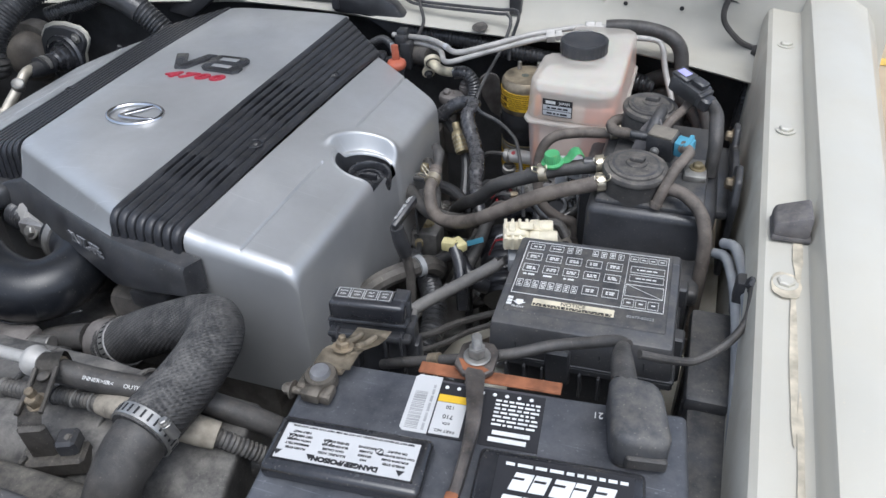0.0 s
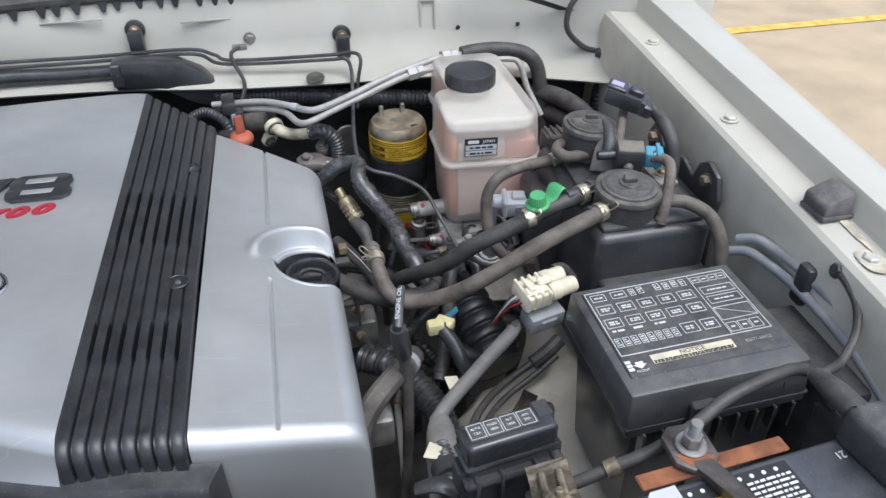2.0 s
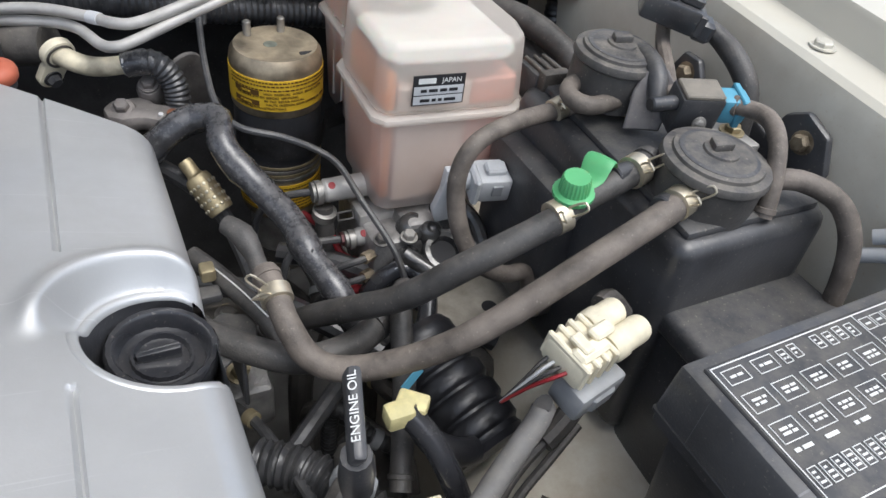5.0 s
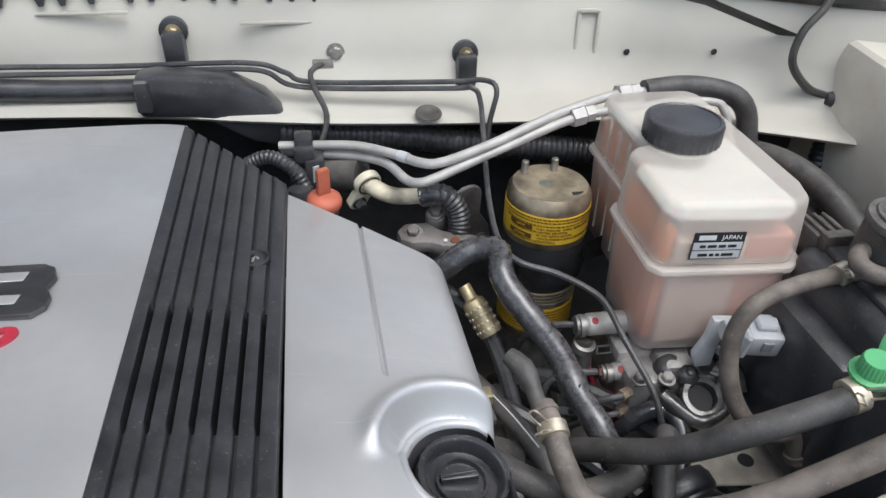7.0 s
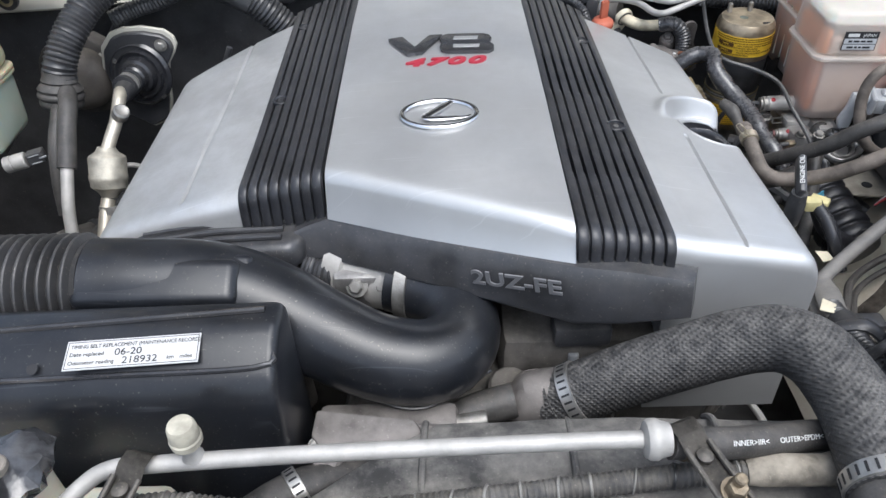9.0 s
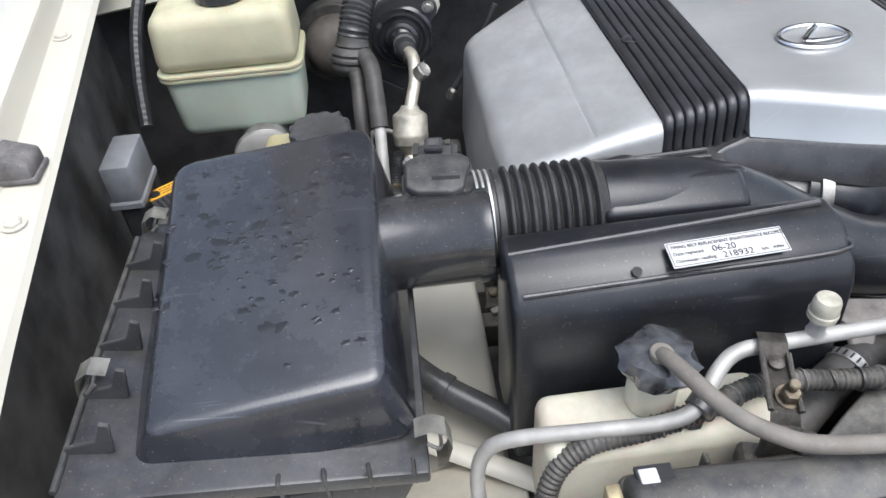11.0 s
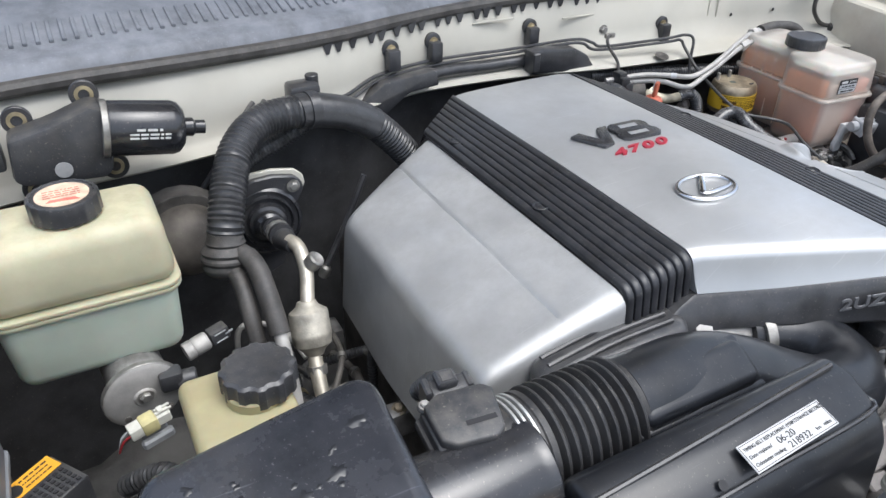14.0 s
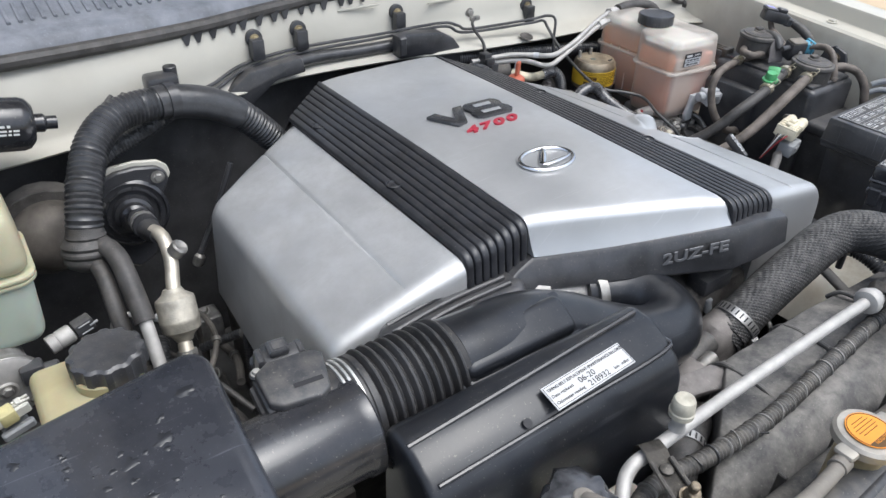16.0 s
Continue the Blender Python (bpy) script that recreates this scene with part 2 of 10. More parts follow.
def box(x0, x1, y0, y1, z0, z1, bev=0.0, seg=2, m=None, taper=0.0, bm=None):
    """A block with rounded edges; taper: how much its foot is drawn in (metres a side)."""
    part_bm = bmesh.new()
    r = bmesh.ops.create_cube(part_bm, size=1)
    for v in part_bm.verts:
        low = v.co.z < 0
        k = taper if low else 0
        v.co = Vector((x0 + k if v.co.x < 0 else x1 - k, y0 + k if v.co.y < 0 else y1 - k, z0 if low else z1))
    if bev:
        bmesh.ops.bevel(part_bm, geom=part_bm.edges[:], offset=bev, segments=seg, profile=0.5, affect="EDGES")
    return join(bm, part_bm, m)


def join(bm, other, m=None):
    if m is not None:
        bmesh.ops.transform(other, matrix=m, verts=other.verts)
    if bm is None:
        return other
    tmp = bpy.data.meshes.new("tmp")
    other.to_mesh(tmp)
    other.free()
    bm.from_mesh(tmp)
    bpy.data.meshes.remove(tmp)
    return bm


def prism(outline, z0, z1, bev=0.0, seg=2, m=None, bm=None):
    """A plate or block over an outline in plan."""
    p = bmesh.new()
    vs = [p.verts.new((x, y, z1)) for x, y in outline]
    f = p.faces.new(vs)
    r = bmesh.ops.extrude_face_region(p, geom=[f])
    for g in r["geom"]:
        if isinstance(g, bmesh.types.BMVert):
            g.co.z = z0
    bmesh.ops.recalc_face_normals(p, faces=p.faces)
    if bev:
        bmesh.ops.bevel(p, geom=p.edges[:], offset=bev, segments=seg, profile=0.5, affect="EDGES")
    return join(bm, p, m)


def frame_of(axis):
    w = Vector(axis).normalized()
    u = w.orthogonal().normalized()
    return u, w.cross(u), w


def lathe(profile, at=(0, 0, 0), axis=(0, 0, 1), seg=28, bm=None, ripple=0, amp=0.0):
    """A turned shape: (radius, height) along an axis; ripple: that many ridges round it."""
    p = bm if bm is not None else bmesh.new()
    u, v, w = frame_of(axis)
    at = Vector(at)
    rings = []
    for r, hgt in profile:
        if r <= 1e-6:
            rings.append([p.verts.new(at + w * hgt)])
            continue
        ring = []
        for i in range(seg):
            a = 2 * math.pi * i / seg
            k = r + (amp if ripple and (i * ripple * 2 // seg) % 2 else 0)
            ring.append(p.verts.new(at + w * hgt + (u * math.cos(a) + v * math.sin(a)) * k))
        rings.append(ring)
    for a, b in zip(rings, rings[1:]):
        if len(a) == 1 and len(b) == 1:
            continue
        for i in range(seg):
            j = (i + 1) % seg
            if len(a) == 1:
                p.faces.new((a[0], b[i], b[j]))
            elif len(b) == 1:
                p.faces.new((a[i], b[0], a[j]))
            else:
                p.faces.new((a[i], b[i], b[j], a[j]))
    for ring, flip in ((rings[0], True), (rings[-1], False)):
        if len(ring) > 1:
            p.faces.new(ring[::-1] if flip else ring)
    return p


def cyl(at, axis, r, length, bev=0.001, seg=20, bm=None):
    return lathe([(max(r - bev, 1e-4), 0), (r, bev), (r, length - bev), (max(r - bev, 1e-4), length)], at, axis, seg, bm)


def bolt(at, axis=(0, 0, 1), r=0.006, hgt=0.005, washer=1.5, bm=None):
    p = lathe([(r * washer, 0), (r * washer, 0.0012), (r, 0.0013)], at, axis, 16, bm)
    return lathe([(r, 0.001), (r, hgt * 0.8), (r * 0.8, hgt)], at, axis, 6, p)


def spline(pts, step):
    """A smooth way through points, at even steps."""
    P = [Vector(p) for p in pts]
    out = []
    for i in range(len(P) - 1):
        a, b, c, d = P[max(i - 1, 0)], P[i], P[i + 1], P[min(i + 2, len(P) - 1)]
        n = max(2, int((c - b).length / step))
        for k in range(n):
            t = k / n
            out.append(0.5 * ((2 * b) + (c - a) * t + (2 * a - 5 * b + 4 * c - d) * t * t + (3 * b - a - 3 * c + d) * t ** 3))
    out.append(P[-1])
    return out


def tube(pts, r, seg=12, step=None, rib=None, bm=None, straight=False, flat=1.0, wob=0.0):
    """A hose, pipe or wire along points. r: one radius or one a point; rib: (pitch, height) of its rings; flat: squashes it upright."""
    p = bm if bm is not None else bmesh.new()
    big = max(r) if isinstance(r, (list, tuple)) else r
    step = rib[0] / 4 if rib else (step or max(0.004, big * 0.7))
    way = [Vector(q) for q in pts] if straight else spline(pts, step)
    total = sum((b - a).length for a, b in zip(way, way[1:]))
    acc, rings = 0.0, []
    t0 = (way[1] - way[0]).normalized()
    u = t0.orthogonal().normalized()
    if abs(t0.z) < 0.9:
        u = (Vector((0, 0, 1)) - t0 * t0.z).normalized()
    for i, q in enumerate(way):
        if i:
            acc += (q - way[i - 1]).length
        t = (way[min(i + 1, len(way) - 1)] - way[max(i - 1, 0)]).normalized()
        u = (u - t * u.dot(t)).normalized()
        v = t.cross(u)
        rad = r
        if isinstance(r, (list, tuple)):
            f = acc / total * (len(r) - 1)
            k = min(int(f), len(r) - 2)
            rad = r[k] + (r[k + 1] - r[k]) * (f - k)
        if rib:
            rad += rib[1] * (0.5 - 0.5 * math.cos(2 * math.pi * acc / rib[0]))
        if wob:
            rad *= 1 + wob * noise.noise(q * 60)
        rings.append([p.verts.new(q + (u * math.cos(2 * math.pi * k / seg) * flat + v * math.sin(2 * math.pi * k / seg)) * rad) for k in range(seg)])
    for a, b in zip(rings, rings[1:]):
        for k in range(seg):
            j = (k + 1) % seg
            p.faces.new((a[k], a[j], b[j], b[k]))
    p.faces.new(rings[0][::-1])
    p.faces.new(rings[-1])
    return p


def ring(at, axis, r, width, thick=0.0016, seg=28, bm=None):
    """A band or clamp round a hose."""
    p = bm if bm is not None else bmesh.new()
    h2 = width / 2
    lathe([(r, -h2), (r + thick, -h2 + 0.0004), (r + thick, h2 - 0.0004), (r, h2)], at, axis, seg, p)
    return p


def basis(at, xdir, ydir):
    x = Vector(xdir).normalized()
    z = x.cross(Vector(ydir)).normalized()
    y = z.cross(x)
    m = Matrix((x, y, z)).transposed().to_4x4()
    m.translation = at
    return m


def letters(name, words, size, at, xdir, ydir, material, parent, depth=0.0003, label="", shear=0.0, wide=1.0, bold=0.0, align="CENTER"):
    """Lettering as a mesh, its middle at a place."""
    cu = bpy.data.curves.new(name, "FONT")
    cu.body, cu.size, cu.extrude, cu.shear, cu.offset = words, size, depth, shear, bold
    cu.align_x, cu.align_y = align, "CENTER"
    tmp = new("tmp", cu)
    me = bpy.data.meshes.new_from_object(tmp)
    bpy.data.objects.remove(tmp)
    bm = bmesh.new()
    bm.from_mesh(me)
    bpy.data.meshes.remove(me)
    bmesh.ops.transform(bm, matrix=basis(at, xdir, ydir) @ Matrix.Diagonal((wide, 1, 1, 1)), verts=bm.verts)
    return part(name, bm, material, parent, label)


def plate(m, x0, x1, y0, y1, thick=0.0005, bm=None):
    """A thin flat piece in the frame m."""
    return box(x0, x1, y0, y1, 0, thick, 0, m=m, bm=bm)


def outline_rect(m, x0, x1, y0, y1, w=0.0005, thick=0.0004, bm=None):
    for a in ((x0, x1, y0, y0 + w), (x0, x1, y1 - w, y1), (x0, x0 + w, y0, y1), (x1 - w, x1, y0, y1)):
        bm = plate(m, *a, thick, bm)
    return bm


def script(m, x0, x1, y, hgt, rnd, bm=None, thick=0.0004):
    """A line of small print, as bars of uneven length."""
    x = x0
    while x < x1 - hgt:
        w = min(rnd.uniform(1.2, 4.5) * hgt, x1 - x)
        bm = plate(m, x, x + w, y - hgt / 2, y + hgt / 2, thick, bm)
        x += w + hgt * 0.8
    return bm


def ribbon(pts, width, thick, side=(1, 0, 0), m=None, bm=None):
    """A bent flat strap along points, its width along side."""
    p = bmesh.new()
    s = Vector(side).normalized() * width / 2
    rows = [(p.verts.new(Vector(q) - s), p.verts.new(Vector(q) + s)) for q in pts]
    for (a, b), (c, d) in zip(rows, rows[1:]):
        p.faces.new((a, b, d, c))
    bmesh.ops.solidify(p, geom=p.faces[:], thickness=thick)
    bmesh.ops.bevel(p, geom=p.edges[:], offset=thick * 0.3, segments=1, affect="EDGES")
    return join(bm, p, m)


def patch(c00, c10, c11, c01, zfun, nu, nv, roll=0.0, rolled="", foot=None, flare=0.0, bm=None):
    """A moulded panel over a four-cornered plan. rolled: which sides (l r f b) are rounded over; foot: the height its skirt ends at."""
    p = bm if bm is not None else bmesh.new()
    c00, c10, c11, c01 = [Vector((*c, 0)) for c in (c00, c10, c11, c01)]

    def steps(n, low, high, length):
        edge = [0, 0.08, 0.2, 0.38, 0.62, 1.0]
        e = roll / length
        s = [k * e for k in edge] if low else [0]
        t = [1 - k * e for k in edge][::-1] if high else [1]
        return s + [s[-1] + (t[0] - s[-1]) * i / n for i in range(1, n)] + t

    us = steps(nu, "l" in rolled, "r" in rolled, (c10 - c00).length)
    vs = steps(nv, "f" in rolled, "b" in rolled, (c01 - c00).length)
    lu, lv = (c10 - c00).length, (c01 - c00).length
    grid = []
    for v in vs:
        row = []
        for u in us:
            q = (c00 * (1 - u) + c10 * u) * (1 - v) + (c01 * (1 - u) + c11 * u) * v
            z = zfun(q.x, q.y)
            ds = [d for d, k in ((u * lu, "l"), ((1 - u) * lu, "r"), (v * lv, "f"), ((1 - v) * lv, "b")) if k in rolled]
            if roll and ds:
                for d in ds:
                    if d < roll:
                        z -= roll - math.sqrt(max(roll * roll - (roll - d) ** 2, 0))
            row.append(p.verts.new((q.x, q.y, z)))
        grid.append(row)
    for a, b in zip(grid, grid[1:]):
        for i in range(len(a) - 1):
            p.faces.new((a[i], a[i + 1], b[i + 1], b[i]))
    if foot is not None:
        loop = grid[0] + [r[-1] for r in grid[1:]] + grid[-1][-2::-1] + [r[0] for r in grid[-2:0:-1]]
        mid = (c00 + c10 + c11 + c01) / 4
        low = []
        for v in loop:
            out = Vector((v.co.x - mid.x, v.co.y - mid.y, 0)).normalized() * flare
            low.append(p.verts.new((v.co.x + out.x, v.co.y + out.y, foot)))
        for i in range(len(loop)):
            j = (i + 1) % len(loop)
            p.faces.new((loop[i], low[i], low[j], loop[j]))
    return p


# ---- setting: ground, car body ----
def ground():
    bm = bmesh.new()
    n, size = 24, 60.0
    vs = [[bm.verts.new((-size + 2 * size * i / n, -size + 2 * size * j / n, 0)) for i in range(n + 1)] for j in range(n + 1)]
    for j in range(n):
        for i in range(n):
            bm.faces.new((vs[j][i], vs[j][i + 1], vs[j + 1][i + 1], vs[j + 1][i]))
    g = solo("ground", bm, mat("tan_concrete", (0.46, 0.36, 0.24), 0.85, 0, 0.12, 3, 0.4, 120), "tan concrete yard floor, lightly stained", "ground", kind="structure")
    tagged(part("painted_line", box(0.9, 9, 3.02, 3.10, 0.004, 0.007, 0), mat("yellow_line_paint", (0.68, 0.45, 0.10), 0.8, 0, 0.2, 20, 0.2, 200), g, "worn yellow line painted on the concrete"))


ground()


def fender(s, name, label):
    """s: 1 for the car's left-hand fender, -1 for the other. Inner apron, bolt gutter and crowned outer skin in one pressing."""
    sec = [(0.735, 0.55), (0.738, 0.95), (0.741, 1.072), (0.745, 1.084), (0.750, 1.088), (0.780, 1.089), (0.784, 1.090), (0.786, 1.094),
           (0.7875, 1.112), (0.790, 1.1165), (0.797, 1.118), (0.814, 1.1195), (0.830, 1.117), (0.842, 1.109), (0.852, 1.090), (0.860, 1.04), (0.864, 0.95), (0.868, 0.40)]
    if s < 0:
        sec[:3] = [(0.800, 0.55), (0.800, 1.020), (0.770, 1.078)]
    bm = bmesh.new()
    rows = []
    ys = [-0.80 + 1.75 * i / 60 for i in range(61)]
    for y in ys:
        row = []
        for k, (x, z) in enumerate(sec):
            t = max(0.0, min(1.0, (z - 0.9) / 0.18))
            xx = x + (0.028 if s > 0 else 0.122) * (y + 0.14) + (-0.005 if s > 0 else 0.006)
            zz = z + (0.010 if s > 0 else 0.024) * t + 0.06 * (y + 0.14) * t - 0.05 * max(0.0, -0.35 - y) * t
            xx += 0.045 * (y + 0.14) * max(0.0, min(1.0, (x - 0.80) / 0.06))
            if 4 <= k <= 5:
                zz += 0.0015 * noise.noise(Vector((0, y * 9, s)))
            row.append(bm.verts.new((s * xx, y, zz)))
        rows.append(row)
    inner = bmesh.new()
    for a, b in zip(rows, rows[1:]):
        for i in range(3, len(a) - 1):
            bm.faces.new((a[i], a[i + 1], b[i + 1], b[i]))
        for i in range(3):
            inner.faces.new([inner.verts.new(v.co) for v in (a[i], a[i + 1], b[i + 1], b[i])])
    for row in rows:
        for v in row[:3]:
            bm.verts.remove(v)
    bmesh.ops.remove_doubles(inner, verts=inner.verts, dist=0.0002)
    f = solo(name, bm, WHITE, label, "fender", kind="structure", angle=28)
    # the brake-side panel gets a dark colour in place of the shade there
    part("inner_panel", inner, APRON if s > 0 else DARK, f, "dirty cream inner fender panel" if s > 0 else "inner fender panel, coloured dark for shade", angle=28)
    return f


fender_left = fender(1, "fender", "cream white fender with a bolt gutter, rust streaks beside the bolts")
fender_right = fender(-1, "fender", "cream white fender with a bolt gutter beside the brake reservoir")


def fz(s, y):
    return (1.099 if s > 0 else 1.113) + 0.06 * (y + 0.14)


def fx(s, x, y):
    return s * (x + (0.028 if s > 0 else 0.122) * (y + 0.14) + (-0.005 if s > 0 else 0.006))


RUSTSTAIN = mat("rust_stain_on_paint", (0.53, 0.475, 0.37), 0.55, 0, 0.28, 70, 0.05)
for s, own, spots in ((1, fender_left, ((-0.157, 0.766), (0.085, 0.766), (0.29, 0.766))), (-1, fender_right, ((-0.225, 0.766), (0.085, 0.774), (0.26, 0.770)))):
    for y, x in spots:
        z = fz(s, y)
        rnd = random.Random(int(y * 1000) + s)
        out = []
        for k in range(26):
            a = 2 * math.pi * k / 26
            r = 0.0155 * (0.9 + 0.16 * noise.noise(Vector((math.cos(a) * 1.5, math.sin(a) * 1.5, y * 30))))
            out.append((fx(s, x, y) + 0.85 * r * math.cos(a), y + 1.25 * r * math.sin(a) - 0.003))
        if s > 0 and y < 0:
            part("rust_stain", prism(out, z + 0.0004, z + 0.0009), RUSTSTAIN, own, "faint rust stain round the bolt")
        part("bolt", bolt((fx(s, x, y), y, z), (0, 0, 1), 0.0072, 0.005, 1.4), WHITE, own, "painted gutter bolt")


for k, (y, l, w) in enumerate(((-0.34, 0.14, 0.0025), (-0.24, 0.16, 0.0030), (-0.12, 0.07, 0.004))):
    out = []
    for i in range(24):
        a = 2 * math.pi * i / 24
        yy = y + l / 2 * math.cos(a)
        out.append((fx(1, 0.7755 - 0.004 * (k % 2), yy) + w * math.sin(a) * (1 + 0.5 * noise.noise(Vector((yy * 60, k, 0)))), yy))
    bm = prism(out, 0, 0.0004)
    for v in bm.verts:
        v.co.z += fz(1, v.co.y) + 0.0010
    part("rust_streak", bm, RUSTSTAIN, fender_left, "faint rust streak along the gutter")


def fender_bump(s, y, label):
    x = fx(s, 0.769, y)
    z = fz(s, y)
    t = thing("bump_stop", (x, y, z), label, "bump stop", "rubber stops on the fenders")
    rubber = DULLRUBBER
    part("foot_plate", box(x - 0.0165, x + 0.0165, y - 0.017, y + 0.017, z + 0.0005, z + 0.006, 0.002, 2), rubber, t)
    bm = box(x - 0.016, x + 0.0145, y - 0.0165, y + 0.0165, z + 0.004, z + 0.026, 0.0035, 2)
    for v in bm.verts:
        if v.co.z > z + 0.014:
            v.co.z -= 0.42 * max(0.0, (x + 0.006 * s - v.co.x) * s)
            v.co.y += 0.25 * (v.co.z - z - 0.014)
    part("rubber_block", bm, rubber, t)


fender_bump(1, -0.088, "worn grey-black rubber bump stop in the fender gutter")
fender_bump(-1, -0.160, "grey-black rubber bump stop in the fender gutter")

WALL = [(-0.90, 0.30), (-0.78, 0.345), (-0.66, 0.37), (-0.50, 0.385), (-0.32, 0.425), (-0.20, 0.460), (-0.09, 0.489), (0.10, 0.508), (0.24, 0.495),
        (0.37, 0.488), (0.50, 0.488), (0.58, 0.478), (0.68, 0.440), (0.80, 0.385), (0.90, 0.36)]


def wall_y(x):
    for (a, ya), (b, yb) in zip(WALL, WALL[1:]):
        if a <= x <= b:
            return ya + (yb - ya) * (x - a) / (b - a)
    return 0.45


def firewall():
    way = spline([(x, y, 0) for x, y in WALL], 0.02)
    bm = bmesh.new()
    # bottom lip, wall face, top roll
    rows = []
    for q in way:
        zb = 1.062 - 0.012 * max(-0.5, min(1, q.x / 0.6))
        out = 0.045 * max(0.0, min(1.0, (q.x + 0.15) / 0.3))  # the lip reaches forward behind the brake reservoir
        row = [(q.y + 0.03, zb - 0.006), (q.y - out - 0.020, zb - 0.005), (q.y - out - 0.022, zb - 0.002), (q.y - out - 0.018, zb + 0.001), (q.y - 0.7 * out - 0.006, zb + 0.004), (q.y - 0.3 * out, zb + 0.012),
               (q.y + 0.002, 1.10), (q.y + 0.006, 1.16), (q.y + 0.03, 1.175), (q.y + 0.10, 1.18)]
        rows.append([bm.verts.new((q.x, y, z)) for y, z in row])
    for a, b in zip(rows, rows[1:]):
        for i in range(len(a) - 1):
            bm.faces.new((a[i], a[i + 1], b[i + 1], b[i]))
    w = solo("firewall", bm, INNER, "cream white firewall panel with a rolled bottom lip", "firewall", kind="structure", angle=60)
    for x0, x1, z0, z1 in ((0.498, 0.502, 1.085, 1.140), (0.519, 0.523, 1.085, 1.140), (0.499, 0.522, 1.137, 1.141), (-0.02, 0.06, 1.140, 1.143), (0.16, 0.24, 1.128, 1.131)):
        y = wall_y((x0 + x1) / 2) + 0.0035
        part("pressed_rib", box(x0, x1, y - 0.0022, y + 0.002, z0, z1, 0.001, 2), INNER, w)
    for x, z in ((0.555, 1.097), (0.640, 1.104)):
        part("grommet", lathe([(0.0035, 0), (0.003, 0.001), (0, 0.0012)], (x, wall_y(x) + 0.001, z), (0, -1, 0), 12), INK, w, "small black plug")
    part("drain_hole", lathe([(0.013, 0), (0.0125, 0.0008), (0.008, 0.0009), (0.0075, 0.0004), (0, 0.0004)], (0.334, 0.4260, 1.0625), (0, -0.25, 1), 24), GRIME, w, "stamped hole in the lip")
    return w


firewall()

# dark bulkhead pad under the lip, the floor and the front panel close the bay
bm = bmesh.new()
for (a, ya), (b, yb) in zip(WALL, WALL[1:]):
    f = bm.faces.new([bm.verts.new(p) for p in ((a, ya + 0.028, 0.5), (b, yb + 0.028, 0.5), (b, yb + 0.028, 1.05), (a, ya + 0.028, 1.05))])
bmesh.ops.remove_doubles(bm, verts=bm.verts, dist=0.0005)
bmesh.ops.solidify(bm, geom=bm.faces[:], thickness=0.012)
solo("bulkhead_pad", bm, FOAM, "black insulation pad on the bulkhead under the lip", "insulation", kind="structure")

bm = bmesh.new()
n = 40
vs = [[bm.verts.new((-0.80 + 1.6 * i / n, -0.80 + 1.30 * j / n, 0.60 + 0.05 * noise.noise(Vector((i * 0.35, j * 0.35, 3))))) for i in range(n + 1)] for j in range(n + 1)]
for j in range(n):
    for i in range(n):
        bm.faces.new((vs[j][i], vs[j][i + 1], vs[j + 1][i + 1], vs[j + 1][i]))
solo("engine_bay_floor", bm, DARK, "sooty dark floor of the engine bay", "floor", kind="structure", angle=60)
solo("front_panel", box(-0.76, 0.74, -0.80, -0.77, 0.2, 0.95, 0.005), WHITE, "cream white front panel behind the grille", "panel", kind="structure")

# sloping inner aprons, dirty cream paint, low beside the engine
for s, own in ((1, "apron"), (-1, "apron")):
    bm = bmesh.new()
    rows = []
    for j in range(41):
        y = (-0.55 + 0.85 * j / 40) if s > 0 else (-0.60 + 0.50 * j / 40)
        row = []
        for k in range(13):
            t = k / 12
            far = min(1.0, max(0.0, (y + 0.005) / 0.05))  # the shelf narrows towards the firewall
            x = 0.735 - ((0.335 - 0.105 * far) if s > 0 else 0.33) * t
            edge = (0.06 + 0.16 * far) * max(0, t - 0.88 + 0.13 * far) / (0.12 + 0.13 * far) if s > 0 else 0.22 * max(0, t - 0.75) / 0.25
            z = (0.875 if s > 0 else 0.84) - 0.05 * t ** 0.7 - edge + 0.045 * math.exp(-((y - 0.05) / 0.16) ** 2) * (1 - t)
            z += 0.004 * noise.noise(Vector((x * 14, y * 14, s)))
            row.append(bm.verts.new((s * x, y, z)))
        rows.append(row)
    for a, b in zip(rows, rows[1:]):
        for i in range(12):
            bm.faces.new((a[i], a[i + 1], b[i + 1], b[i]))
    solo("inner_apron", bm, APRON, "dirty cream inner apron below the hoses", "apron", kind="structure", angle=60)


bm = patch((-0.80, -0.76), (-0.375, -0.76), (-0.378, -0.330), (-0.80, -0.330), lambda x, y: 0.858 + 0.012 * math.exp(-((y + 0.37) / 0.02) ** 2) + 0.010 * math.exp(-((x + 0.43) / 0.02) ** 2), 26, 26, 0.006, "rb", 0.70, 0.0)
solo("radiator_support", bm, APRON, "dirty cream radiator support panel beside the sight shield", "panel", kind="structure", angle=60)


def bonnet():
    """The raised bonnet leans over the rear of the bay; its underside carries a dark pad."""
    t = thing("bonnet", (0, 0.60, 1.30), "raised cream bonnet over the engine bay", "bonnet", kind="structure")
    m = Matrix.Translation((0, 0.60, 1.34)) @ Matrix.Rotation(radians(-74), 4, "X")
    part("skin", box(-0.78, 0.78, -1.15, 0.0, -0.012, 0.012, 0.010, 3, m), WHITE, t)
    part("insulation_pad", box(-0.58, 0.58, -1.05, -0.08, -0.022, -0.0125, 0.004, 2, m), FOAM, t, "grey-black insulation pad")


bonnet()


